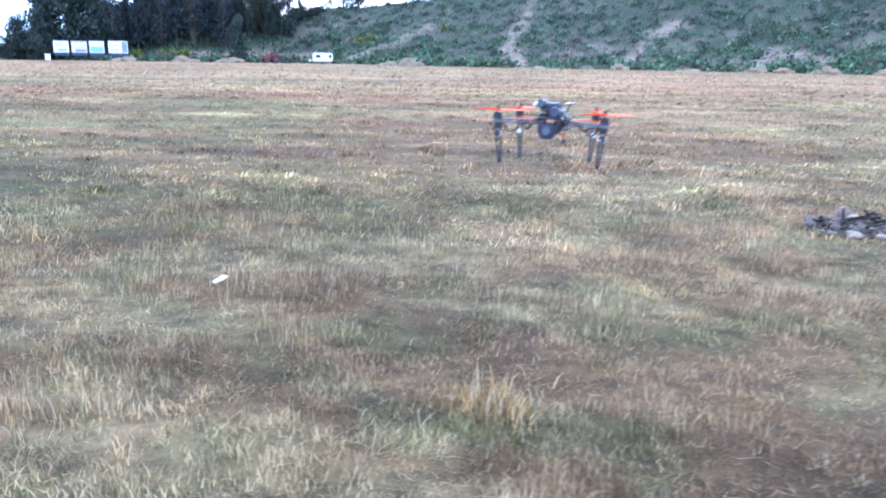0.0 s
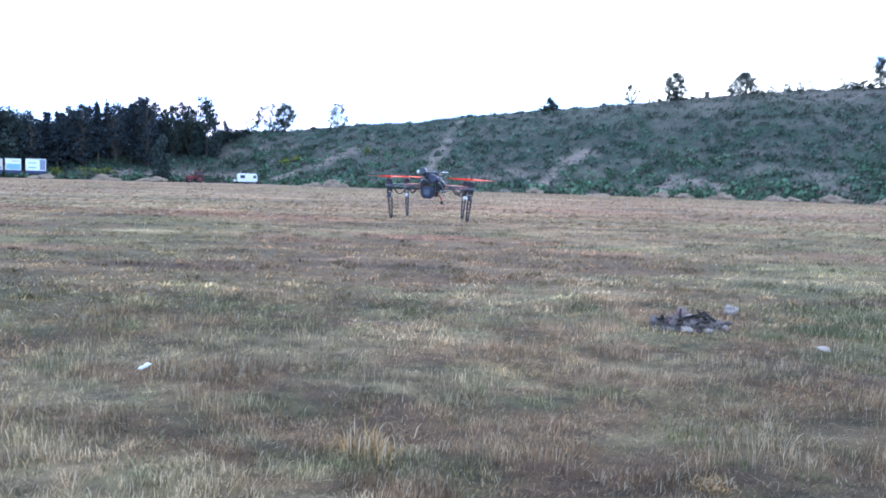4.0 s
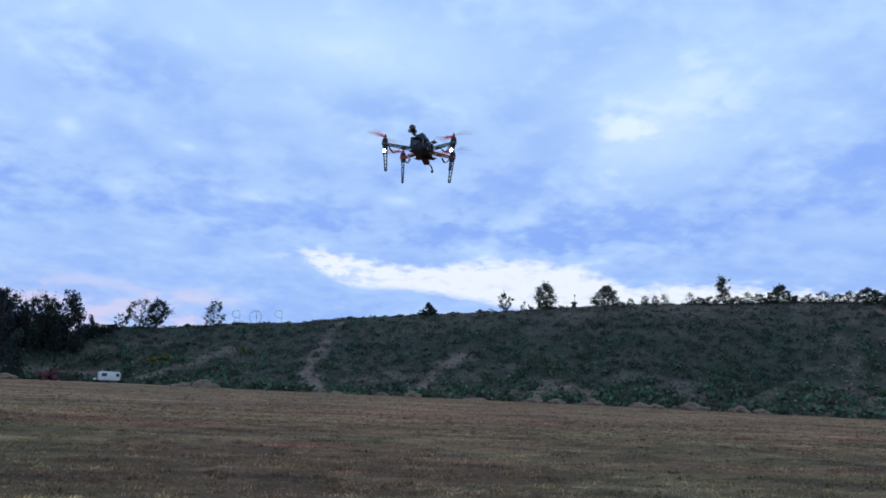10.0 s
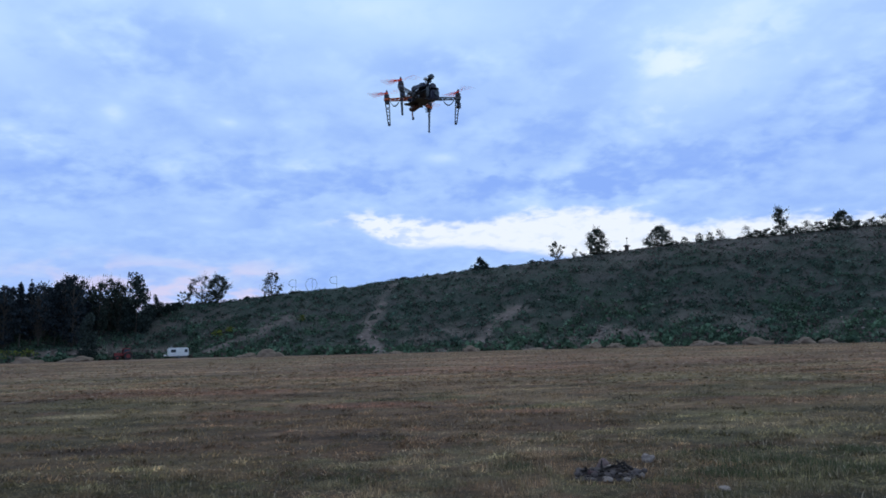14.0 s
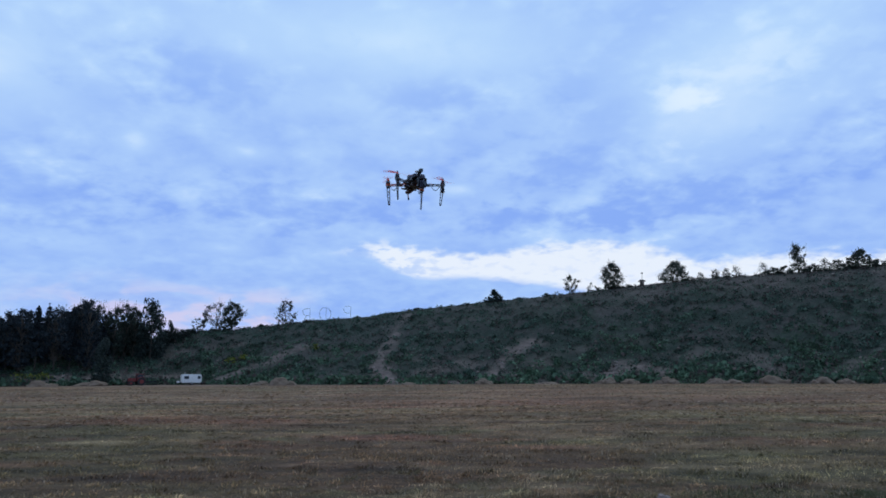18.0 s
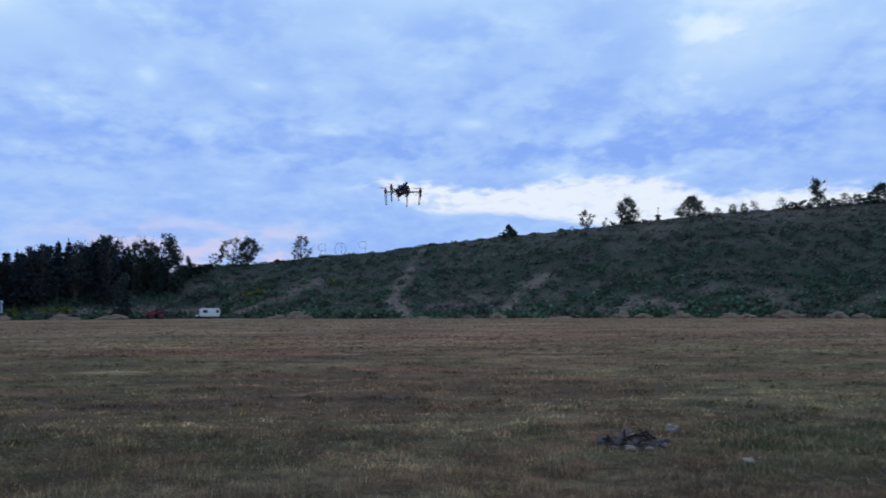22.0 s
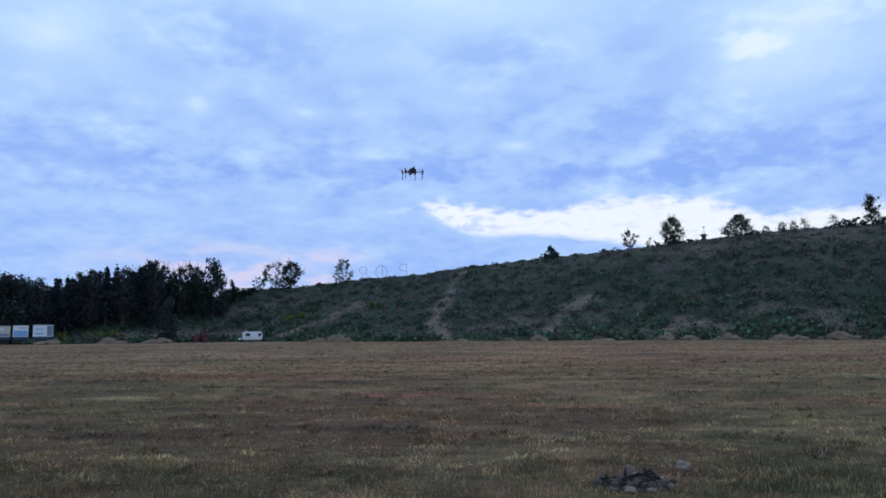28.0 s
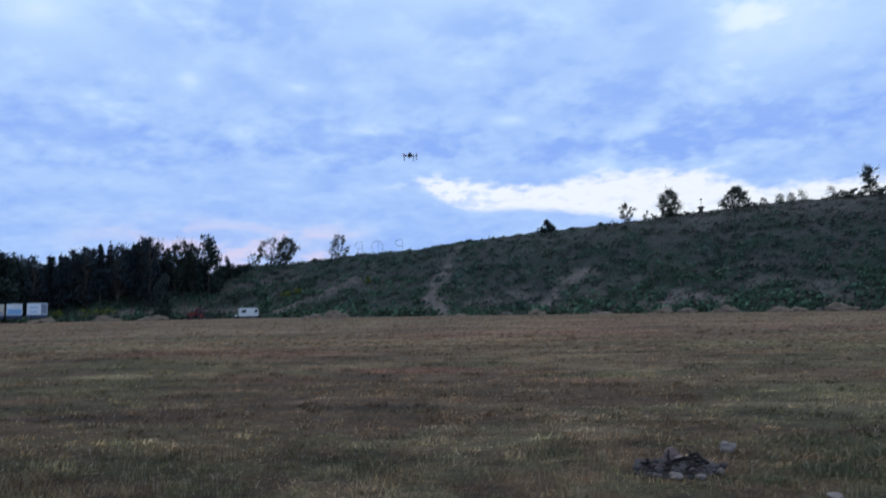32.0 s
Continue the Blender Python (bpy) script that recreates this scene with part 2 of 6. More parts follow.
CHAR = surface("charred_wood", (0.020, 0.014, 0.011), 0.98, vary=0.6, scale=40, bump=0.8, dirt=(0.055, 0.036, 0.03))
RUSTY = surface("scorched_tin", (0.075, 0.030, 0.026), 0.7, vary=0.5, scale=40, bump=0.4, dirt=(0.05, 0.04, 0.04))
RED_STONE = surface("reddish_stone", (0.20, 0.13, 0.115), 0.85, vary=0.4, scale=26, bump=0.6, dirt=(0.10, 0.08, 0.07))
ASH = surface("ash", (0.075, 0.060, 0.055), 0.95, vary=0.5, scale=30, bump=0.7, dirt=(0.03, 0.03, 0.03))
PAPER = surface("white_paper", (0.80, 0.80, 0.78), 0.7, vary=0.06, scale=30, bump=0.1)
SOIL = surface("dug_soil", (0.185, 0.132, 0.094), 0.95, vary=0.4, scale=6, bump=0.8, dirt=(0.20, 0.17, 0.10))
WHITE_PAINT = surface("white_paint", (0.74, 0.74, 0.72), 0.45, vary=0.12, scale=8, bump=0.05, dirt=(0.45, 0.43, 0.40))
RED_PAINT = surface("faded_red_paint", (0.20, 0.024, 0.022), 0.7, vary=0.5, scale=12, bump=0.2, dirt=(0.06, 0.03, 0.03))
DARK_STEEL = surface("dark_steel", (0.035, 0.036, 0.04), 0.55, 0.6, vary=0.4, scale=20, bump=0.15)
GALVANISED = surface("galvanised_steel", (0.42, 0.43, 0.44), 0.45, 0.8, vary=0.2, scale=20, bump=0.1)
RUBBER = surface("tyre_rubber", (0.022, 0.022, 0.022), 0.85, vary=0.4, scale=40, bump=0.3)
GLASS = surface("dark_glass", (0.03, 0.04, 0.05), 0.12, vary=0.2, scale=6, bump=0.0)
POSTER_WHITE = surface("poster_white", (0.72, 0.76, 0.80), 0.6, vary=0.12, scale=2, bump=0.03)
POSTER_BLUE = surface("poster_blue", (0.22, 0.42, 0.66), 0.6, vary=0.3, scale=2, bump=0.03)
POSTER_SAND = surface("poster_sand", (0.55, 0.50, 0.42), 0.6, vary=0.25, scale=2, bump=0.03)
POSTER_SLATE = surface("poster_slate", (0.20, 0.23, 0.30), 0.6, vary=0.4, scale=4, bump=0.03)
BLUE_PAINT = surface("deep_blue_paint", (0.02, 0.035, 0.10), 0.5, vary=0.25, scale=6, bump=0.05)
CARBON = surface("black_carbon_plate", (0.018, 0.018, 0.020), 0.42, vary=0.5, scale=120, bump=0.1)
BLACK_PLASTIC = surface("black_plastic", (0.022, 0.022, 0.024), 0.34, vary=0.3, scale=60, bump=0.06)
GREY_PLASTIC = surface("grey_plastic", (0.034, 0.034, 0.062), 0.5, vary=0.3, scale=60, bump=0.06)
ARM_GREY = surface("grey_arm_plastic", (0.15, 0.15, 0.165), 0.45, vary=0.3, scale=40, bump=0.05)
WHITE_PLASTIC = surface("white_plastic", (0.66, 0.66, 0.66), 0.4, vary=0.1, scale=40, bump=0.04)
ORANGE_PLASTIC = surface("orange_plastic", (0.62, 0.12, 0.035), 0.45, vary=0.2, scale=50, bump=0.05)
MOTOR_STEEL = surface("motor_steel", (0.05, 0.05, 0.055), 0.35, 0.8, vary=0.3, scale=80, bump=0.05)
CABLE = surface("black_cable", (0.02, 0.02, 0.02), 0.5, vary=0.3, scale=80, bump=0.0)
ORANGE_WRAP = surface("orange_battery_wrap", (0.16, 0.06, 0.03), 0.5, vary=0.3, scale=40, bump=0.05)


def glowing(name, colour, strength):
    mat, shader, (add, put, *_) = material(name)
    shader.inputs["Emission Color"].default_value = (*colour, 1)
    shader.inputs["Emission Strength"].default_value = strength
    return mat


STROBE_GLOW = glowing("strobe_glow", (1.0, 0.97, 0.90), 22.0)


def thin_plastic(name, colour, through):
    """Thin coloured plastic that lets light shine through it."""
    mat, shader, (add, put, *_) = material(name)
    shader.inputs["Base Color"].default_value = (*colour, 1)
    shader.inputs["Roughness"].default_value = 0.4
    glow = add("ShaderNodeBsdfTranslucent", {"Color": (*colour, 1)})
    mixed = add("ShaderNodeMixShader", {0: through, 1: shader.outputs[0], 2: glow.outputs[0]})
    put([n for n in mat.node_tree.nodes if n.type == "OUTPUT_MATERIAL"][0].inputs["Surface"], mixed.outputs[0])
    return mat


PROP_ORANGE = thin_plastic("orange_propeller", (1.0, 0.16, 0.06), 0.55)


# ---- mesh tools ----
def part(name, bm, mat, parent=None, label=""):
    """Links a bmesh as one mesh object."""
    mesh = bpy.data.meshes.new(name)
    bm.to_mesh(mesh)
    bm.free()
    mesh.materials.append(mat)
    ob = new(name, mesh)
    ob.parent = parent
    return tagged(ob, label)


def again(ob, m, parent):
    """Another object on the same mesh."""
    twin = ob.copy()
    scene.collection.objects.link(twin)
    twin.parent, twin.matrix_basis = parent, m
    return twin


def thing(name, m, label, category, group=""):
    ob = new(name)
    ob.empty_display_size = 0.1
    ob.matrix_basis = m
    return tagged(ob, label, category, group)


def box(bm, size, at=(0, 0, 0), turn=(0, 0, 0), bevel=0.0, taper=1.0):
    """A block with optional bevel; taper scales its top."""
    made = bmesh.ops.create_cube(bm, size=1.0)["verts"]
    for v in made:
        k = taper if v.co.z > 0 else 1.0
        v.co = Vector((v.co.x * size[0] * k, v.co.y * size[1] * k, v.co.z * size[2]))
    if bevel:
        edges = list({e for v in made for e in v.link_edges})
        made = list({v for f in bmesh.ops.bevel(bm, geom=edges, offset=bevel, segments=2, affect="EDGES")["faces"] for v in f.verts} | {v for v in made if v.is_valid})
    bmesh.ops.transform(bm, matrix=pose(*at, *turn), verts=made)
    return made


def rod(bm, a, b, r0, r1=None, sides=10, caps=True):
    """A round bar from a to b."""
    a, b = Vector(a), Vector(b)
    r1 = r0 if r1 is None else r1
    m = Matrix.Translation((a + b) / 2) @ (b - a).to_track_quat("Z", "Y").to_matrix().to_4x4()
    return bmesh.ops.create_cone(bm, cap_ends=caps, segments=sides, radius1=r0, radius2=r1, depth=(b - a).length, matrix=m)["verts"]


def pipe(bm, points, r, sides=6):
    for a, b in zip(points, points[1:]):
        rod(bm, a, b, r, r, sides)


def arc(centre, radius, start, end, steps, u=(1, 0, 0), w=(0, 0, 1)):
    c, u, w = Vector(centre), Vector(u), Vector(w)
    return [c + radius * (math.cos(radians(start + (end - start) * i / steps)) * u + math.sin(radians(start + (end - start) * i / steps)) * w) for i in range(steps + 1)]


def lump(bm, size, seed, rough=0.25, level=2, at=(0, 0, 0), flat=0.0):
    """A stone-like lump of uneven outline."""
    made = bmesh.ops.create_icosphere(bm, subdivisions=level, radius=0.5)["verts"]
    off = Vector((seed * 3.7, seed * 1.3, seed * 2.1))
    for v in made:
        n = noise.noise(v.co * 2.2 + off) + 0.5 * noise.noise(v.co * 5.0 + off)
        p = v.co * (1 + rough * n)
        if flat and p.z < -flat:
            p.z = -flat
        v.co = Vector((p.x * size[0], p.y * size[1], p.z * size[2])) + Vector(at)
    return made


def grid_hash(ix, iy, seed):
    h = (ix.astype(np.int64) * 374761393 + iy.astype(np.int64) * 668265263 + seed * 144665) & 0x7FFFFFFF
    h = ((h ^ (h >> 13)) * 1274126177) & 0x7FFFFFFF
    return ((h ^ (h >> 16)) & 0xFFFF) / 65535.0


def cloudy(x, y, size, seed, octaves=4):
    """Smooth random values from 0 to 1 over the plan, with features of that size in metres."""
    total, weight, gain = 0.0, 0.0, 1.0
    x, y = np.asarray(x, float) / size, np.asarray(y, float) / size
    for o in range(octaves):
        ix, iy = np.floor(x), np.floor(y)
        fx, fy = x - ix, y - iy
        fx, fy = fx * fx * (3 - 2 * fx), fy * fy * (3 - 2 * fy)
        a, b = grid_hash(ix, iy, seed + o), grid_hash(ix + 1, iy, seed + o)
        c, d = grid_hash(ix, iy + 1, seed + o), grid_hash(ix + 1, iy + 1, seed + o)
        total = total + gain * ((a * (1 - fx) + b * fx) * (1 - fy) + (c * (1 - fx) + d * fx) * fy)
        weight += gain
        gain *= 0.5
        x, y = x * 2 + 13.7, y * 2 + 7.9
    return total / weight


def step(v, low, high):
    t = np.clip((np.asarray(v, float) - low) / (high - low), 0, 1)
    return t * t * (3 - 2 * t)


def raw_mesh(name, verts, faces, mat, tint=None, parent=None, smooth=False):
    """One object from arrays: verts (n, 3), faces (m, 3 or 4), tint (n, 3)."""
    verts, faces = np.asarray(verts, np.float32), np.asarray(faces, np.int32)
    mesh = bpy.data.meshes.new(name)
    k = faces.shape[1]
    mesh.vertices.add(len(verts))
    mesh.loops.add(faces.size)
    mesh.polygons.add(len(faces))
    mesh.vertices.foreach_set("co", verts.ravel())
    mesh.loops.foreach_set("vertex_index", faces.ravel())
    mesh.polygons.foreach_set("loop_start", np.arange(0, faces.size, k, dtype=np.int32))
    mesh.polygons.foreach_set("use_smooth", np.full(len(faces), smooth))
    if tint is not None:
        layer = mesh.attributes.new("tint", "FLOAT_COLOR", "POINT")
        layer.data.foreach_set("color", np.concatenate([np.asarray(tint, np.float32), np.ones((len(verts), 1), np.float32)], 1).ravel())
    mesh.update(calc_edges=True)
    mesh.validate()
    for m in mat if isinstance(mat, (list, tuple)) else [mat]:
        mesh.materials.append(m)
    ob = new(name, mesh)
    ob.parent = parent
    return ob


# ---- the land: a mown field under a heath-covered hill ----
CREST = [(-180, 0), (-70, 0), (-50, 0.5), (-40, 1.5), (-35, 3.0), (-30, 5.0), (-25, 8.0), (-20, 9.4), (-17.5, 10.0), (-14.8, 12.1), (-11.4, 12.8), (-8.5, 13.9),
         (-4, 15.6), (-1.5, 16.3), (1.6, 17.9), (5.7, 19.1), (8, 19.9), (11.6, 20.7), (16.8, 22.2), (21.5, 23.5), (25.5, 24.2), (30, 24.6), (36, 24.7), (41, 24.3), (50, 23), (70, 14), (100, 0), (180, 0)]
TOE = [(-180, 170), (-60, 170), (-35, 163), (-25, 154), (-16, 155), (-11, 146), (-6, 134), (0, 129), (10, 127), (30, 124), (45, 124), (180, 130)]
EDGE = [(-180, 145), (-40, 145), (-30, 143), (-20, 136), (-12, 128), (0, 126), (10, 125), (30, 121), (45, 121), (180, 125)]
BROW = 185.0


def along(table, az):
    return np.interp(az, [a for a, _ in table], [v for _, v in table])


def polar(x, y):
    return np.degrees(np.arctan2(x, y)), np.hypot(x, y)


def height(x, y):
    """Height of the ground."""
    x, y = np.asarray(x, float), np.asarray(y, float)
    az, r = polar(x, y)
    toe, top = along(TOE, az), along(CREST, az)
    u = (r - toe) / (BROW - toe)
    v = np.clip(u, 0, 1)
    rise = 0.45 * v * v * (3 - 2 * v) + 0.55 * v
    rise = np.where(u > 1, 1 - 0.03 * np.clip((r - BROW) / 20, 0, 12), rise)
    rough = (cloudy(x, y, 7.0, 41, 4) - 0.5) * 1.1 + (cloudy(x, y, 22.0, 47, 2) - 0.5) * 1.2
    z = top * rise + rough * step(u, 0.0, 0.12) * np.clip(top / 8, 0, 1) * (0.35 + 0.65 * (1 - step(v, 0.8, 1.0)))
    near = (cloudy(x, y, 0.8, 11, 3) - 0.5) * 0.05 + (cloudy(x, y, 3.5, 17, 2) - 0.5) * 0.08
    return z + near * (1 - step(r, 12, 45))


def spot(az, r):
    """The point of the ground at that bearing and distance."""
    x, y = r * math.sin(radians(az)), r * math.cos(radians(az))
    return x, y, float(height(x, y))


# worn tracks and bare slopes on the hill: bearing and share of the way up, half-width in metres
TRACKS = [
    ([(0.6, 0.0), (0.1, 0.05), (-0.45, 0.13), (-0.55, 0.22)], 2.4, 1.0),
    ([(-0.55, 0.2), (-0.4, 0.33), (0.0, 0.46), (0.45, 0.58)], 1.7, 0.85),
    ([(0.45, 0.58), (1.0, 0.74), (1.6, 0.9)], 1.3, 0.5),
    ([(-14.2, 0.0), (-12.3, 0.13), (-10.2, 0.27), (-8.5, 0.4), (-6.3, 0.52)], 1.7, 0.82),
    ([(4.2, 0.02), (5.9, 0.05), (7.6, 0.09), (8.5, 0.19), (9.9, 0.33), (11.0, 0.43)], 1.7, 0.9),
    ([(9.0, 0.36), (10.6, 0.39), (12.2, 0.40)], 1.6, 0.6),
    ([(2.8, 0.16), (4.4, 0.20), (6.0, 0.26)], 2.2, 0.55),
    ([(15.4, 0.05), (17.4, 0.09), (18.7, 0.20), (19.9, 0.12), (21.5, 0.10)], 3.0, 0.8),
    ([(22.4, 0.24), (24.4, 0.26), (26.6, 0.22)], 2.2, 0.5),
    ([(41.0, 0.03), (39.3, 0.11), (38.6, 0.28), (39.0, 0.42), (38.0, 0.6)], 1.8, 0.45),
    ([(36.5, 0.12), (37.6, 0.2), (38.6, 0.24)], 2.2, 0.5),
    ([(41.0, 0.83), (41.5, 0.72), (41.7, 0.6)], 1.0, 0.9),
    ([(-17.0, 0.30), (-14.5, 0.55), (-11.0, 0.62)], 1.5, 0.5),
    ([(-25, 0.14), (-21, 0.22), (-17.5, 0.22), (-15, 0.2)], 4.5, 0.8),
    ([(-24, 0.05), (-20, 0.12), (-17, 0.10)], 4.5, 0.9),
    ([(-18.5, 0.3), (-16.5, 0.42), (-15.0, 0.6)], 2.0, 0.6),
]


def bareness(x, y):
    """How bare the hill is, 0 to 1."""
    az, r = polar(x, y)
    toe = along(TOE, az)
    u = (r - toe) / (BROW - toe)
    px, py = np.radians(az) * 155.0, u * 58.0
    wob = (cloudy(x, y, 3.0, 61, 3) - 0.5) * 3.0
    bare = np.zeros_like(px)
    for line, wide, much in TRACKS:
        far = np.full_like(px, 99.0)
        for (a0, u0), (a1, u1) in zip(line, line[1:]):
            x0, y0, x1, y1 = math.radians(a0) * 155.0, u0 * 58.0, math.radians(a1) * 155.0, u1 * 58.0
            dx, dy = x1 - x0, y1 - y0
            k = np.clip(((px - x0) * dx + (py - y0) * dy) / (dx * dx + dy * dy), 0, 1)
            far = np.minimum(far, np.hypot(px - x0 - k * dx, py - y0 - k * dy))
        bare = np.maximum(bare, much * (1 - step(far + wob, wide * 0.3, wide * 1.5)) * (0.55 + 0.9 * step(cloudy(x, y, 2.5, 67, 3), 0.35, 0.6) * 0.5))
    scrub = step(cloudy(x / 1.8, y, 4.0, 71, 4), 0.50, 0.68) * (0.12 + 0.40 * (1 - step(u, 0.1, 0.45)) * step(az, -4, 4))
    dry_top = step(u + (cloudy(x, y, 5.0, 73, 3) - 0.5) * 0.5, 0.55, 0.98) * step(az, 0, 24) * 0.36
    return np.clip(np.maximum(np.maximum(bare, scrub), dry_top), 0, 1)


# patches of the field that stand out: x, y, half-length, half-depth, kind, strength
PATCHES = [
    (-0.9, 19.4, 2.6, 1.3, "rust", 0.9), (-4.6, 18.6, 1.6, 0.6, "rust", 0.6), (0.4, 19.2, 0.28, 0.16, "dark", 0.95), (1.6, 18.2, 2.2, 0.7, "rust", 0.6), (-2.8, 19.3, 0.8, 0.3, "dark", 0.7),
    (-4.0, 17.4, 1.5, 0.6, "rust", 0.6), (3.1, 16.1, 1.6, 0.6, "rust", 0.5), (12.0, 35.4, 5, 2.5, "brown", 0.8), (4.0, 44.8, 7, 4, "rust", 0.3), (-12.6, 25.5, 1.9, 1.3, "dark", 0.8), (-8.9, 19.3, 1.8, 0.7, "straw", 0.7), (-13.5, 22.7, 2.0, 0.6, "straw", 0.6), (-14, 29, 2.2, 1.0, "brown", 0.8), (-4.0, 15.6, 1.2, 0.5, "brown", 0.8),
    (5.6, 12.3, 1.6, 0.5, "straw", 0.6), (1.65, 10.2, 0.8, 0.2, "straw", 0.8), (7.2, 20.4, 1.8, 0.6, "straw", 0.6), (-0.3, 10.5, 0.4, 0.25, "straw", 0.7), (5.2, 16.2, 2.0, 0.5, "straw", 0.5),
    (-1.3, 8.1, 0.6, 0.3, "green", 0.85), (-1.47, 8.45, 0.5, 0.2, "green", 0.6), (3.6, 6.4, 1.2, 1.0, "green", 0.5), (3.9, 9.0, 1.2, 0.8, "green", 0.45), (5.2, 8.3, 1.0, 0.6, "green", 0.5),
    (-2.6, 4.9, 0.7, 0.35, "green", 0.6), (-1.1, 5.4, 0.3, 0.18, "green", 0.7), (-0.3, 5.15, 0.5, 0.2, "green", 0.7), (-0.45, 5.95, 0.8, 0.35, "green", 0.5), (0.85, 4.6, 0.6, 0.4, "green", 0.45), (-5.0, 6.8, 1.0, 0.5, "green", 0.4), (0.4, 3.5, 0.5, 0.3, "green", 0.5), (1.5, 4.1, 0.8, 0.6, "green", 0.4), (2.3, 4.9, 0.9, 0.5, "green", 0.35), (1.1, 3.3, 0.5, 0.25, "dark", 0.7), (1.9, 3.5, 0.6, 0.3, "brown", 0.7), (1.2, 5.4, 0.7, 0.3, "green", 0.6), (2.9, 5.6, 0.8, 0.4, "brown", 0.5),
    (-2.3, 5.2, 0.35, 0.18, "rust", 0.6), (-1.8, 4.5, 0.6, 0.3, "brown", 0.7), (-1.2, 4.75, 0.5, 0.3, "brown", 0.7), (-0.6, 4.35, 0.4, 0.2, "brown", 0.8), (-0.2, 3.9, 0.5, 0.25, "brown", 0.6), (0.2, 3.5, 0.4, 0.3, "brown", 0.5),
    (0.0, 6.2, 0.8, 0.5, "gold", 0.4), (-2.5, 3.6, 0.9, 0.5, "straw", 0.4), (-1.8, 3.4, 0.6, 0.4, "straw", 0.35), (-3.4, 6.1, 0.8, 0.4, "straw", 0.5),
    (-4.1, 5.7, 0.25, 0.10, "pale", 0.45), (-1.25, 7.75, 0.35, 0.12, "pale", 0.3), (-5.3, 7.4, 0.4, 0.15, "pale", 0.3), 
    (2.00, 7.98, 0.55, 0.42, "dark", 0.7), (-6, 12, 3.0, 0.8, "brown", 0.5), (-3, 13.6, 3.0, 0.6, "brown", 0.5), (-8, 33, 9, 3, "straw", 0.25), (20, 75, 25, 9, "rust", 0.15), (-17, 63, 14, 6, "straw", 0.2),
    (-2.00, 3.00, 0.35, 0.14, "dark", 0.90), (-2.70, 3.50, 0.30, 0.12, "dark", 0.70), (0.31, 3.68, 0.22, 0.08, "dark", 0.70), (1.00, 3.84, 0.35, 0.12, "brown", 0.80), (-0.54, 3.68, 0.12, 0.06, "green", 0.90), (-0.07, 3.52, 0.10, 0.05, "green", 0.90), (0.05, 3.21, 0.16, 0.07, "green", 0.80), (-1.53, 4.49, 0.45, 0.14, "brown", 0.70), (-1.26, 3.93, 0.14, 0.06, "green", 0.80), (-1.80, 4.19, 0.30, 0.10, "pale", 0.30), (-1.73, 3.32, 0.50, 0.20, "straw", 0.60), (1.39, 4.56, 0.50, 0.20, "straw", 0.40), (0.74, 4.58, 0.30, 0.10, "green", 0.60), (-0.18, 4.05, 0.35, 0.12, "brown", 0.60), (-1.28, 3.48, 0.50, 0.20, "straw", 0.60), (-2.78, 4.07, 0.50, 0.20, "straw", 0.50),
    (-2.1, 6.6, 1.6, 0.7, "straw", 0.55), (-0.9, 5.6, 1.0, 0.5, "straw", 0.5), (-3.6, 5.0, 1.1, 0.6, "straw", 0.45), (1.6, 6.2, 1.2, 0.4, "straw", 0.4), (1.35, 3.55, 0.45, 0.16, "dark", 0.7), (1.7, 4.2, 1.7, 0.9, "brown", 0.6), (2.5, 4.0, 0.5, 0.2, "brown", 0.8), (0.1, 4.6, 0.5, 0.2, "brown", 0.7),
    (-0.1, 9.6, 1.8, 0.5, "straw", 0.5), (3.0, 12.0, 2.0, 0.6, "green", 0.5), (4.6, 10.4, 1.4, 0.5, "green", 0.5), (2.4, 10.9, 1.2, 0.25, "straw", 0.6), (6.2, 14.0, 2.4, 0.8, "green", 0.45), (0.2, 13.4, 0.7, 0.3, "rust", 0.5), (0.3, 8.4, 1.1, 0.5, "straw", 0.5), (0.9, 10.6, 1.3, 0.5, "straw", 0.45), (-0.6, 7.2, 0.9, 0.4, "straw", 0.4), (4.6, 7.4, 1.5, 1.0, "green", 0.75), (4.0, 6.3, 0.9, 0.4, "dark", 0.5), (5.4, 9.2, 1.6, 0.7, "green", 0.6), (3.3, 9.9, 1.2, 0.4, "brown", 0.5), (-3.2, 10.2, 1.4, 0.6, "green", 0.4), (5.6, 11.4, 1.5, 0.8, "green", 0.4), (1.2, 23, 1.0, 0.8, "green", 0.5), (8.5, 27, 1.6, 1.0, "green", 0.5),
]
DASHES = random.Random(61)
for _ in range(70):
    far = DASHES.uniform(13, 46)
    PATCHES.append((DASHES.uniform(-0.62, 0.62) * far, far, DASHES.uniform(0.25, 0.9) * far / 18, DASHES.uniform(0.10, 0.28) * far / 18, DASHES.choice(("rust", "rust", "dark", "dark", "brown")), DASHES.uniform(0.5, 0.9)))
KINDS = {"straw": (0.29, 0.235, 0.15), "gold": (0.26, 0.18, 0.085), "green": (0.104, 0.106, 0.054), "brown": (0.158, 0.098, 0.064), "rust": (0.160, 0.082, 0.056), "dark": (0.064, 0.042, 0.033), "pale": (0.36, 0.33, 0.28)}


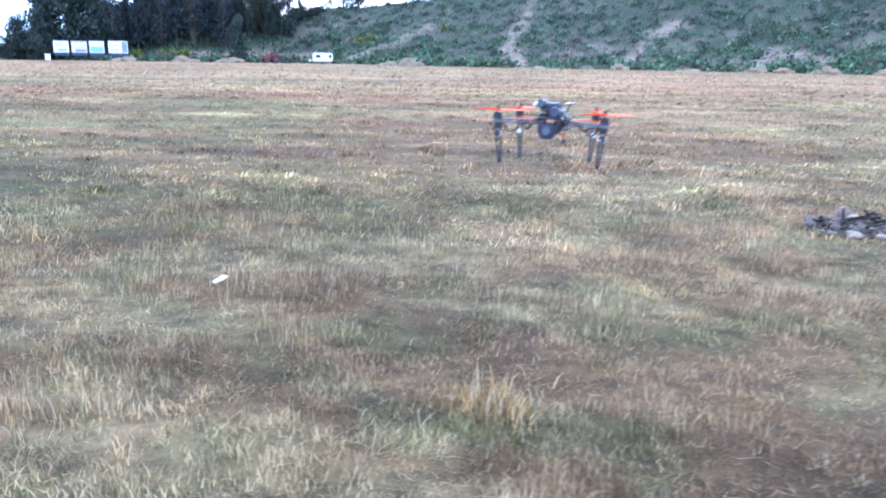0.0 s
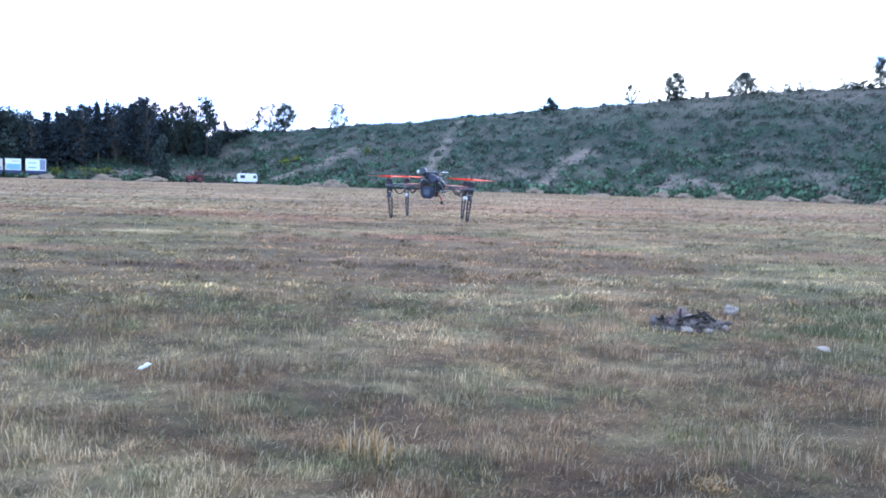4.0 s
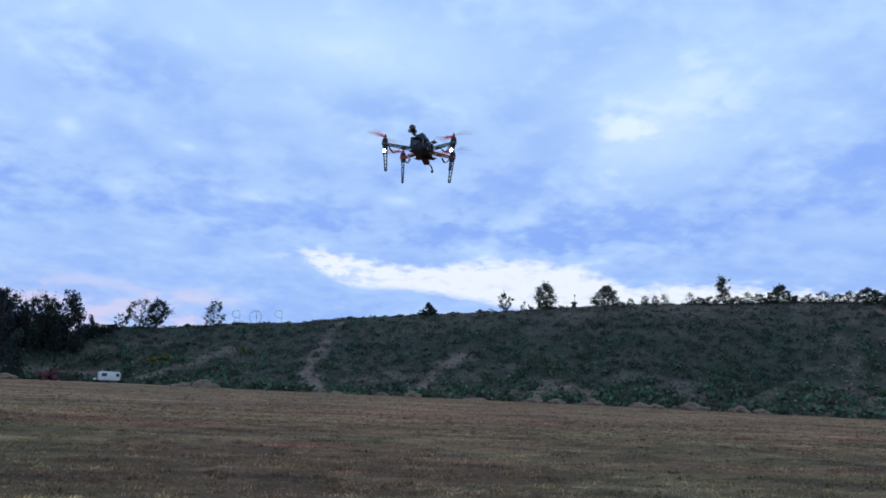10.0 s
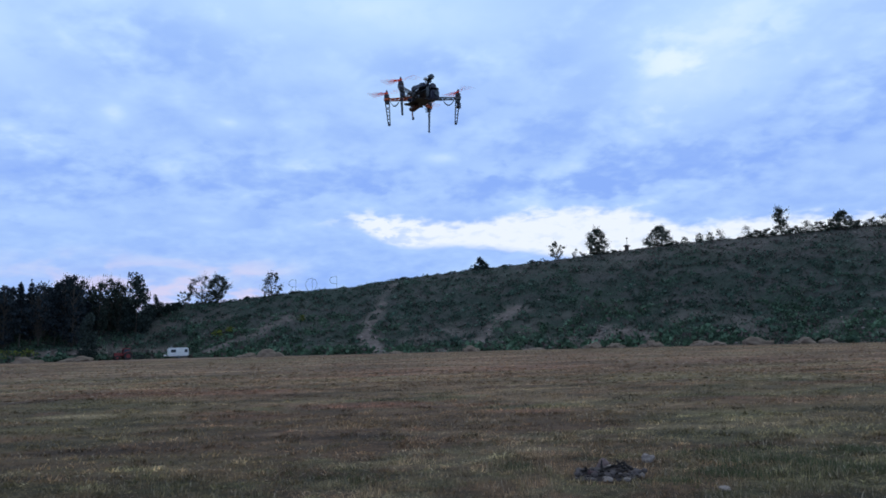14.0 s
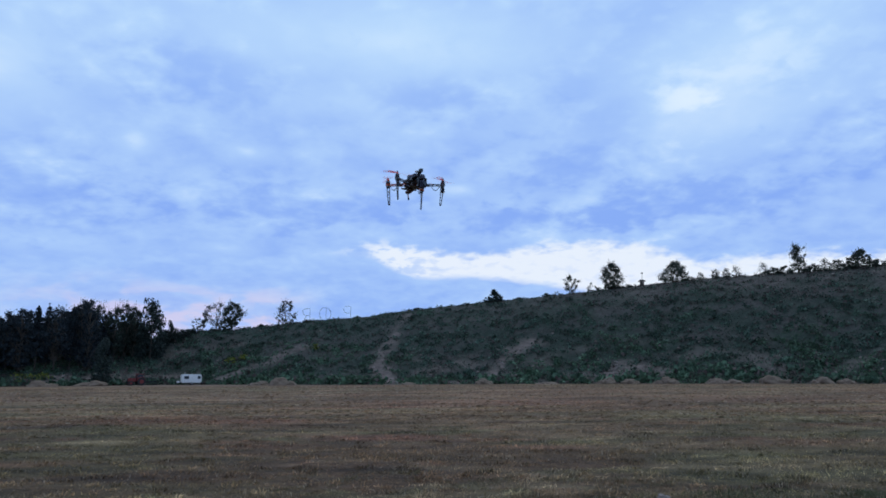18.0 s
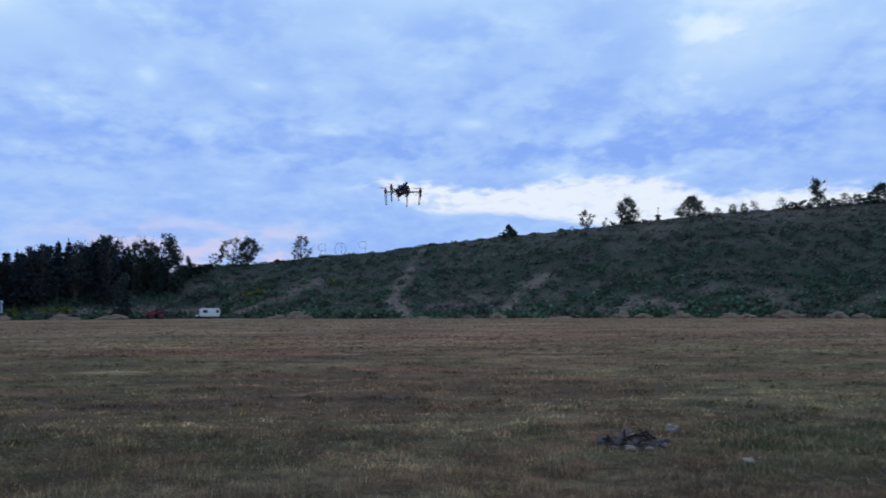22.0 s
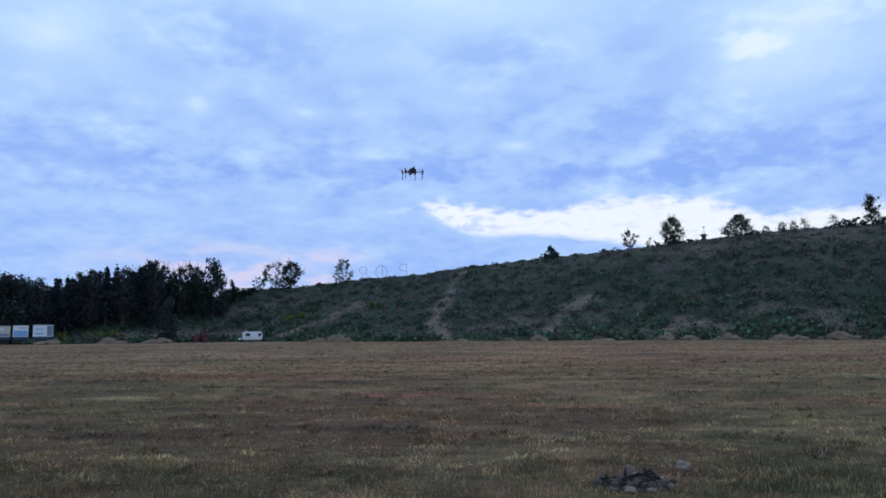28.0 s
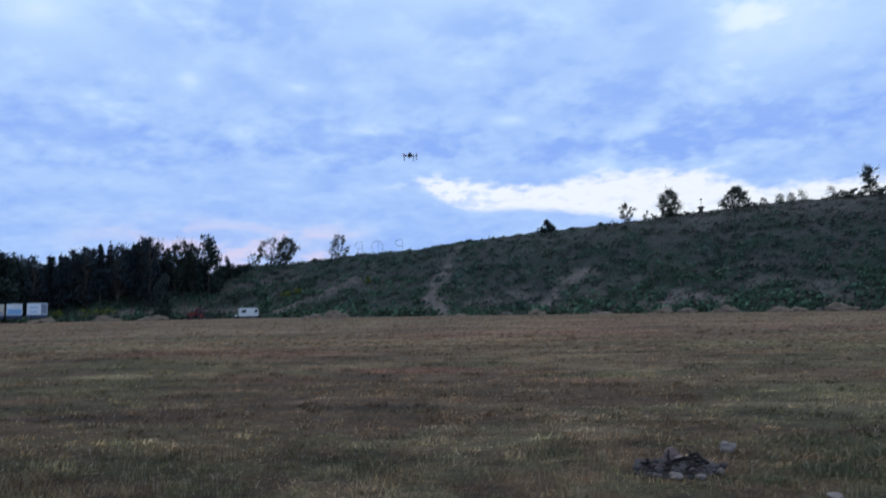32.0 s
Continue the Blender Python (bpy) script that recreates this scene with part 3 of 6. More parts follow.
def field_tint(x, y):
    """The colour of the turf over the plan."""
    r = np.hypot(x, y)
    grow = 1 + np.clip(r - 12, 0, 60) / 20.0
    a = cloudy(x / 2.3, y, 0.9, 3, 4)
    b = cloudy(x / 2.8, y, 3.2, 5, 4)
    c = cloudy(x / 2.5, y, 9.0, 7, 3)
    base = np.array((0.163, 0.104, 0.063))
    tint = np.repeat(base[None, :], len(x), 0)

    def toward(colour, k):
        return tint + (np.array(colour)[None, :] - tint) * np.clip(k, 0, 1)[:, None]

    close = 1 - step(r, 6, 16)

    def drift(small, large, seed):
        """Small-scale growth close by, broader drifts further out."""
        return cloudy(x / 1.3, y, small, seed, 4) * close + cloudy(x / 2.4, y, large, seed, 4) * (1 - close)

    tint = toward(KINDS["straw"], step(a * 0.4 * (1 - close) + b * 0.3 + drift(0.35, 0.9, 21) * (0.3 + 0.4 * close), 0.50, 0.66) * (0.6 - 0.25 * step(r, 25, 60)))
    tint = toward(KINDS["green"], step(drift(0.40, 1.6, 23), 0.50, 0.68) * (0.72 - 0.14 * close) * (1 - 0.5 * step(r, 14, 40)))
    tint = toward(KINDS["brown"], step(drift(0.45, 1.5, 29), 0.54, 0.72) * (0.6 - 0.25 * step(r, 25, 60)))
    tint = toward(KINDS["rust"], step(cloudy(x / 3, y, 5.0, 31, 3), 0.46, 0.66) * 0.65 * step(r, 9, 20) * (1 - 0.65 * step(r, 28, 55)))
    tint = toward(KINDS["rust"], step(cloudy(x / 5, y, 1.1, 33, 4), 0.56, 0.68) * 0.6 * step(r, 12, 20) * (1 - 0.65 * step(r, 28, 55)))
    tint = toward(KINDS["dark"], step(cloudy(x / 6, y, 0.8, 39, 4), 0.60, 0.70) * 0.65 * step(r, 8, 14) * (1 - step(r, 40, 70)))
    side = np.degrees(np.arctan2(x, y))
    tint = toward(KINDS["green"], step(c, 0.55, 0.75) * 0.3)
    tint = toward(KINDS["green"], step(np.abs(side - 1), 8, 24) * step(r, 7, 11) * (1 - step(r, 26, 55)) * 0.55 * step(cloudy(x / 3, y, 1.6, 49, 4), 0.34, 0.60))
    wob = cloudy(x, y, 0.5, 37, 3) * 0.7 + 0.65
    for px, py, lx, ly, kind, k in PATCHES:
        d = np.hypot((x - px) / lx, (y - py) / ly) * wob
        tint = toward(KINDS[kind], ((0.8 if kind in ("brown", "dark", "straw") or px > 3 else 0.5) if py < 11 else (0.6 if kind == "straw" else 0.9)) * k * (1 - step(d, 0.45, 1.1)))
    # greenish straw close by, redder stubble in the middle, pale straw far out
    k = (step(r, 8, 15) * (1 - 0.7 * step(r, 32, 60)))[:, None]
    # the field to the left is toned darker and slightly greener
    bearing = np.degrees(np.arctan2(x, y))
    left = (step(-bearing, 9, 22) * step(r, 5, 8) * (1 - step(r, 24, 45)))[:, None]
    # the near field to the right is toned darker
    near_right = (step(bearing, 4, 18) * (1 - step(r, 6.5, 9.0)))[:, None]
    tint = tint * (1 - near_right * np.array((0.20, 0.22, 0.22)))
    tint = tint * (1 - left * np.array((0.24, 0.23, 0.27)))
    # tussocks and the gaps between them: lit tops and shaded gaps put into the tint
    near, far = step(r, 5, 14), step(r, 18, 45)
    tuft = cloudy(x / 1.5, y, 0.16, 43, 3) * (1 - near) + cloudy(x / 2.2, y, 0.40, 44, 3) * near * (1 - far) + cloudy(x / 3, y, 1.3, 45, 3) * near * far
    sward = cloudy(x / 2.0, y, 0.55, 46, 3) * (1 - near) + cloudy(x / 2.6, y, 1.4, 47, 3) * near * (1 - far) + cloudy(x / 3, y, 4.0, 48, 3) * near * far
    tint = tint * (0.66 + 0.72 * step(0.55 * tuft + 0.45 * sward, 0.28, 0.72))[:, None]
    # lower tint close by, raised again from six to sixteen metres out
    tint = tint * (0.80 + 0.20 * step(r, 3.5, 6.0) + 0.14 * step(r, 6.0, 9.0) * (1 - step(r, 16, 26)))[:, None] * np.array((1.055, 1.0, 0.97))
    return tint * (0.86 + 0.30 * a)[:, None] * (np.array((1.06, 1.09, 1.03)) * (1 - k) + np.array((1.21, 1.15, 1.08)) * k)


def hill_tint(x, y):
    bare = bareness(x, y)
    n = cloudy(x, y, 4.0, 83, 4)
    green = np.array((0.026, 0.039, 0.030))[None, :] + (np.array((0.046, 0.047, 0.042)) - np.array((0.026, 0.039, 0.030)))[None, :] * step(n, 0.4, 0.7)[:, None]
    soil = np.array((0.150, 0.118, 0.104))[None, :] * (0.7 + 0.6 * cloudy(x, y, 2.0, 89, 3))[:, None]
    return green + (soil - green) * bare[:, None]


def build_ground():
    az = np.concatenate([np.arange(-180, -46, 4.0), np.arange(-46, 52, 0.3), np.arange(52, 180, 4.0)])
    rings = [0.0]
    r = 0.35
    while r < 118:
        rings.append(r)
        r *= 1.045 if r < 3 else (1.020 if r < 60 else 1.030)
    rings += list(np.arange(118, 196, 1.0)) + [200, 208, 220, 240, 280, 350, 500, 800, 1500, 4000]
    rings = np.array(rings)
    A, R = np.meshgrid(az, rings)
    x, y = (R * np.sin(np.radians(A))).ravel(), (R * np.cos(np.radians(A))).ravel()
    z = height(x, y)
    n, m = len(rings), len(az)
    i, j = np.meshgrid(np.arange(n - 1), np.arange(m), indexing="ij")
    k = (j + 1) % m
    faces = np.stack([i * m + j, (i + 1) * m + j, (i + 1) * m + k, i * m + k], -1).reshape(-1, 4)[:, ::-1]
    a, r = polar(x, y)
    edge = along(EDGE, a) + (cloudy(x, y, 6.0, 97, 2) - 0.5) * 3
    k = step(r, edge - 0.8, edge + 0.8)[:, None]
    margin = np.array((0.19, 0.125, 0.085))[None, :] * (0.6 + 0.8 * cloudy(x, y, 3.0, 101, 3))[:, None]
    toe = along(TOE, a)
    up = step(r, toe - 3.5, toe + 1.0)[:, None]
    # close by, the shade between the stalks is put into the turf colour
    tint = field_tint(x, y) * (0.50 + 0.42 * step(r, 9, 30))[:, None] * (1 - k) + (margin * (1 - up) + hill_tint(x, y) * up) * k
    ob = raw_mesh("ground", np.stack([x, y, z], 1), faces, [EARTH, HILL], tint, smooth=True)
    mid = r.reshape(n, m)[:-1].ravel() > edge.reshape(n, m)[:-1].ravel()
    ob.data.polygons.foreach_set("material_index", mid.astype(np.int32))
    tagged(ob, "dry mown field rising into a heath-covered hill", "ground", kind="structure")


build_ground()


def blades(name, count, near, far, wide, tall, lean, label, seed, power=1.0, span=40.0, pale=0.3, lush=0.13, at=None, bright=1.75, sprigs=False, tuft=0, tone=(0.22, 0.135, 0.06)):
    """Grass stalks strewn over the field between two distances, or about one place."""
    rng = np.random.default_rng(seed)
    if at:
        x, y = rng.normal(at[0], at[2], count), rng.normal(at[1], at[3], count)
    else:
        r = (near ** power + rng.random(count) * (far ** power - near ** power)) ** (1 / power)
        a = np.radians(rng.uniform(-span, span, count))
        x, y = r * np.sin(a) - 0.3, r * np.cos(a) - 0.6
        own = np.ones(count)
        if tuft:
            # stalks stand together in tussocks, each with a tone of its own
            wide_here = np.repeat(np.clip(r[::tuft], 2, 30) ** 0.5 * rng.uniform(0.010, 0.030, len(r[::tuft])), tuft)[:count]
            x = np.repeat(x[::tuft], tuft)[:count] + rng.normal(0, 1.5, count) * wide_here
            y = np.repeat(y[::tuft], tuft)[:count] + rng.normal(0, 1.0, count) * wide_here
            own = np.repeat(rng.choice((0.35, 0.6, 0.9, 1.15, 1.5), len(r[::tuft])), tuft)[:count]
        keep = step(cloudy(x, y, 0.16 if far < 10 else 0.30, seed + 5, 3), 0.40, 0.62) * 0.92 + 0.08 > rng.random(count)
        if tuft:
            keep = np.ones(count, bool)
        if sprigs:
            keep = step(cloudy(x, y, 0.42, seed + 5, 3), 0.55, 0.68) > rng.random(count)
        keep &= np.hypot(x - FIRE[0], (y - FIRE[1]) * 1.25) > 0.36
        x, y, own = x[keep], y[keep], own[keep]
        # dark earth shows where little grows
        tint = field_tint(x, y)
        keep = np.clip((tint.max(1) - 0.030) / 0.075, 0.10, 1) > rng.random(len(x))
        x, y, tint = x[keep], y[keep], tint[keep] * own[keep][:, None]
    n = len(x)
    if at:
        tint = np.repeat(np.array([tone]), n, 0)
    if wide > 0.03:
        tint = tint * (0.62 + 0.68 * step(cloudy(x / 3.0, y, 0.8, seed + 21, 3), 0.25, 0.75))[:, None]
    else:
        tint = tint * (0.62 + 0.7 * cloudy(x, y, 0.22, seed + 23, 3))[:, None]
    if far > 20 and wide < 0.03:
        tint = tint * (0.50 + 0.95 * step(cloudy(x / 2.2, y, 0.45, seed + 25, 3), 0.30, 0.68))[:, None] 
    if sprigs:
        tint = tint * 0.25 + np.array((0.038, 0.046, 0.020))
    pick = rng.random(n)
    moist = step(tint[:, 1] / tint[:, 0], 0.75, 1.1)
    k = (pick < pale)[:, None] * 0.65
    tint = tint * bright
    tint = tint + (np.array((0.44, 0.365, 0.265)) - tint) * k
    k = (pick > 1 - lush - 0.14 * moist)[:, None] * 0.6
    tint = tint + (np.array((0.104, 0.110, 0.056)) - tint) * k
    if lean > 3:
        tint = tint * rng.choice((0.40, 0.7, 1.0, 1.15), n)[:, None]
    rise = cloudy(x, y, 0.45, seed + 9, 3)
    h = tall * (0.35 + 1.0 * step(rise, 0.35, 0.7)) * rng.uniform(0.5, 1.25, n)
    turn = rng.uniform(0, 2 * np.pi, n)
    tip = rng.uniform(0.2, 1.0, n) * lean * tall * 1.6
    aim = rng.uniform(0, 2 * np.pi, n) * 0.92 + cloudy(x, y, 0.5, seed + 13, 2) * 7
    w = wide * rng.uniform(0.6, 1.4, n)
    dx, dy = np.cos(turn) * w * 0.5, np.sin(turn) * w * 0.5
    z = height(x, y) - 0.008
    px, py = x + np.cos(aim) * tip, y + np.sin(aim) * tip
    mx, my = x + np.cos(aim) * tip * 0.4, y + np.sin(aim) * tip * 0.4
    v = np.stack([np.stack([x - dx, y - dy, z], 1), np.stack([x + dx, y + dy, z], 1),
                  np.stack([mx + dx * 0.8, my + dy * 0.8, z + h * 0.62], 1), np.stack([mx - dx * 0.8, my - dy * 0.8, z + h * 0.62], 1),
                  np.stack([px, py, z + h * rng.uniform(0.75, 1.0, n)], 1)], 1).reshape(-1, 3)
    b = np.arange(n)[:, None] * 5
    faces = np.concatenate([b + np.array([[0, 1, 2]]), b + np.array([[0, 2, 3]]), b + np.array([[3, 2, 4]])], 0)
    ob = raw_mesh(name, v, faces, BLADE, np.repeat(tint, 5, 0))
    tagged(ob, label, "grass", kind="stuff")


FIRE = (2.00, 7.98)
TUFT_A, TUFT_B = (0.67, 3.75), (0.28, 3.40)
blades("grass_tufts", 210000, 1.3, 9.0, 0.0036, 0.042, 0.8, "short dry grass with green and straw-coloured stalks", 301, power=1.5, span=50, lush=0.15, pale=0.20)
blades("tussocks", 130000, 1.6, 11.0, 0.0026, 0.085, 0.38, "thin upright straws standing in ragged tussocks", 311, power=1.5, span=50, pale=0.26, lush=0.12, tuft=20)
blades("green_sprigs", 70000, 1.8, 12.0, 0.007, 0.045, 0.7, "small dark green plants among the dry grass", 307, power=1.4, span=50, pale=0.05, lush=0.0, sprigs=True)
blades("lying_straw", 130000, 1.3, 8.0, 0.0026, 0.030, 3.4, "mown straw lying loose on the turf", 304, power=1.4, span=50, pale=0.40, lush=0.06)
blades("field_grass", 150000, 7.5, 36.0, 0.0085, 0.060, 0.9, "short dry mown grass across the field", 302, power=1.0, span=50, lush=0.07, pale=0.14)
blades("field_tussocks", 190000, 9.0, 46.0, 0.013, 0.060, 1.2, "low tussocks of mown grass across the field", 312, power=1.2, span=50, pale=0.16, lush=0.10, bright=1.45, tuft=24)
blades("mid_swathes", 120000, 8.5, 38.0, 0.022, 0.026, 2.0, "thin swathes of mown grass across the field", 306, power=1.3, span=50, pale=0.2, lush=0.06, bright=1.3)
blades("far_swathes", 115000, 28.0, 124.0, 0.17, 0.045, 1.2, "swathes of short dry grass further out in the field", 303, power=1.25, span=52, pale=0.2, lush=0.06, bright=1.3)
blades("straw_tuft", 260, 0, 0, 0.0050, 0.13, 0.45, "tall golden tuft of dry grass", 305, pale=0.35, lush=0.12, at=(-1.07, 4.14, 0.11, 0.08))
blades("straw_tuft", 170, 0, 0, 0.005, 0.11, 0.35, "small golden tuft of dry grass", 308, pale=0.3, lush=0.05, at=(TUFT_A[0], TUFT_A[1], 0.06, 0.05))
blades("straw_tuft", 120, 0, 0, 0.005, 0.09, 0.4, "small golden tuft of dry grass", 309, pale=0.3, lush=0.05, at=(TUFT_B[0], TUFT_B[1], 0.05, 0.04))
# taller green weeds beside the old fire
for k, (wx, wy, sx, sy, many) in enumerate([(3.45, 7.75, 0.30, 0.16, 900), (4.35, 8.30, 0.42, 0.20, 1400), (5.05, 7.70, 0.36, 0.20, 1100), (5.90, 9.00, 0.45, 0.22, 1100), (3.9, 9.1, 0.35, 0.16, 700), (2.75, 7.45, 0.18, 0.10, 350), (-0.75, 8.35, 0.32, 0.10, 380), (0.95, 8.75, 0.22, 0.10, 300)]):
    blades("weed_patch", many, 0, 0, 0.0060, 0.105, 0.7, "dark green weeds and grass standing taller than the turf", 320 + k, pale=0.16, lush=0.35, at=(wx, wy, sx, sy), tone=(0.060, 0.066, 0.034))


def leaf_cards(centres, size, tints, rng, flat=0.0):
    """Small four-cornered leaves or sprays at the given points, turned at random."""
    n = len(centres)
    u = rng.normal(size=(n, 3))
    u /= np.linalg.norm(u, axis=1)[:, None]
    w = np.cross(u, rng.normal(size=(n, 3)))
    w /= np.linalg.norm(w, axis=1)[:, None] + 1e-9
    u[:, 2] *= 1 - flat
    size = np.asarray(size)[:, None] if np.ndim(size) else size
    a, b = u * size * 0.5, w * size * 0.36
    v = np.stack([centres - a, centres + b, centres + a, centres - b], 1).reshape(-1, 3)
    f = np.arange(n * 4).reshape(-1, 4)
    return v, f, np.repeat(tints, 4, 0)


def build_heath():
    rng = np.random.default_rng(77)
    n = 122000
    az, u = rng.uniform(-34, 50, n), rng.random(n) ** 0.9 * 1.04
    toe = along(TOE, az)
    r = toe + u * (BROW - toe) + rng.uniform(-1, 0.5, n)
    x, y = r * np.sin(np.radians(az)), r * np.cos(np.radians(az))
    bare = bareness(x, y)
    # bracken and heather stand in separate clumps with dry ground between
    clump = cloudy(x, y * 0.8, 1.5, 201, 4)
    stands = cloudy(x, y, 9.0, 203, 3)
    thick = step(clump, 0.40, 0.66)
    low = 1 - step(u, 0.04, 0.16 + 0.12 * step(az, 14, 24))
    keep = rng.random(n) < np.clip((0.55 + 0.50 * thick + 0.20 * step(stands, 0.45, 0.65)) * (1 - bare * 1.1) + low * 0.55 * (1 - bare), 0, 1)
    x, y, az, u, thick, clump, low, stands = x[keep], y[keep], az[keep], u[keep], thick[keep], clump[keep], low[keep], stands[keep]
    n = len(x)
    z = height(x, y)
    tall = (0.14 + 0.50 * rng.random(n) ** 1.6) * (0.62 + 1.0 * thick) * (1.2 - 0.5 * np.clip(u, 0, 1)) * (1 + 0.5 * low)
    wide = tall * rng.uniform(1.1, 2.0, n)
    shade = cloudy(x, y, 9.0, 211, 3)
    green = np.clip(step(shade, 0.4, 0.68) * (1 - 0.6 * step(u, 0.2, 0.8)) + 0.7 * low, 0, 1.2)
    tint = np.array((0.056, 0.089, 0.066))[None, :] + green[:, None] * np.array((0.016, 0.032, 0.008))[None, :]
    # each clump has a tone of its own
    own = cloudy(x, y, 2.3, 217, 2)
    tint = tint * (0.72 + 0.60 * step(own, 0.25, 0.75))[:, None] * rng.uniform(0.7, 1.3, (n, 1))
    dull = (rng.random(n) < 0.12 + 0.16 * (1 - thick) + 0.35 * step(u, 0.55, 0.95) * step(az, 0, 22))[:, None]
    tint = np.where(dull, np.array((0.092, 0.072, 0.064))[None, :] * rng.uniform(0.7, 1.3, (n, 1)), tint)
    per = 4
    d = rng.normal(size=(n, per, 3))
    d /= np.linalg.norm(d, axis=2)[:, :, None]
    d *= rng.uniform(0.35, 1.0, (n, per, 1))
    d[:, :, 2] = np.abs(d[:, :, 2])
    c = np.stack([x, y, z], 1)[:, None, :] + d * np.stack([wide * 0.5, wide * 0.5, tall], 1)[:, None, :]
    size = np.repeat(tall * 0.62, per) * rng.uniform(0.6, 1.3, n * per)
    v, f, t = leaf_cards(c.reshape(-1, 3), size, np.repeat(tint, per, 0), rng)
    tagged(raw_mesh("heath_shrubs", v, f, LEAF, t), "low green heather and bracken clumps over the hillside", "shrubs", kind="stuff")


build_heath()


# ---- trees ----
SIZES = {}


def tube(points, radii, sides=6):
    """A tapered, bent limb as arrays."""
    v, f = [], []
    for i, (p, r) in enumerate(zip(points, radii)):
        for k in range(sides):
            a = 2 * math.pi * k / sides
            v.append((p[0] + r * math.cos(a), p[1] + r * math.sin(a), p[2]))
        if i:
            for k in range(sides):
                a, b = (i - 1) * sides + k, (i - 1) * sides + (k + 1) % sides
                f.append((a, b, b + sides, a + sides))
    return v, f


def join(pieces):
    v, f = [], []
    for pv, pf in pieces:
        o = len(v)
        v += pv
        f += [tuple(i + o for i in q) for q in pf]
    return v, f


def broadleaf(name, tall, wide, seed, label, tone, leaves=1100, trunk_share=0.22, airy=0.3, bark=BARK, stems=1, leaf=0.3):
    """A broad-leaved tree: trunk with limbs, crown of leafy sprays with gaps."""
    rng = np.random.default_rng(seed)
    tree = thing(name, pose(0, 0, 0), label, "tree")
    limbs, tips = [], []
    for s in range(stems):
        bx, by = (0, 0) if stems == 1 else rng.uniform(-0.16, 0.16, 2) * wide
        sway = rng.uniform(-0.08, 0.08, 2) * wide
        top = tall * rng.uniform(0.78, 0.92)
        pts = [(bx + sway[0] * k, by + sway[1] * k, top * k - 0.15) for k in np.linspace(0, 1, 6)]
        limbs.append(tube(pts, [max(0.02, tall * 0.016 * (1 - 0.85 * k)) for k in np.linspace(0, 1, 6)]))
        tips.append(pts[-1])
        for i in range(24 // stems + 4):
            low = trunk_share * tall
            share = rng.uniform(0.04, 0.97)
            girth = 0.42 * wide * (1 - share) ** 0.55 * min(1.0, (share + 0.22) / 0.42) + 0.03 * wide
            turn, part_out = rng.uniform(0, 2 * math.pi), rng.random() ** 0.5
            end = (bx * 1.3 + math.cos(turn) * girth * part_out, by * 1.3 + math.sin(turn) * girth * part_out, low + (tall - low) * share * 0.97)
            reach = math.hypot(end[0], end[1])
            z0 = max(low * 0.6, end[2] - reach * 0.7)
            k = min(0.95, z0 / top)
            start = (bx + sway[0] * k, by + sway[1] * k, z0)
            mid = ((start[0] + end[0]) / 2, (start[1] + end[1]) / 2, (start[2] + end[2]) / 2 - reach * 0.06)
            r = tall * 0.006
            limbs.append(tube([start, mid, end], [r, r * 0.7, r * 0.25], 5))
            tips.append(end)
    v, f = join(limbs)
    raw_mesh("trunk", v, f, bark, parent=tree)
    tips = np.array(tips)
    # sprays gather round the tips of the limbs, some are missing
    which = rng.integers(0, len(tips), leaves)
    weight = rng.uniform(0.35, 1.0, len(tips))
    which = which[rng.random(leaves) < weight[which] * (1 - airy * 0.5)]
    n = len(which)
    d = rng.normal(size=(n, 3))
    d /= np.linalg.norm(d, axis=1)[:, None]
    d *= (rng.random(n) ** 0.45)[:, None]
    c = tips[which] + d * np.array((wide, wide, tall * 0.75)) * (0.19 - 0.06 * airy)
    c = c[(c[:, 2] > 0.05) & (c[:, 2] < tall * 1.04)]
    n = len(c)
    which = which[:n]
    tint = np.array(tone)[None, :] * rng.uniform(0.6, 1.4, (n, 1)) * (0.8 + 0.4 * rng.random(len(tips)))[which][:, None]
    v, f, t = leaf_cards(c, leaf * rng.uniform(0.6, 1.4, n), tint, rng)
    raw_mesh("crown", v, f, LEAF, t, parent=tree)
    SIZES[tree.name] = (tall, wide)
    return tree


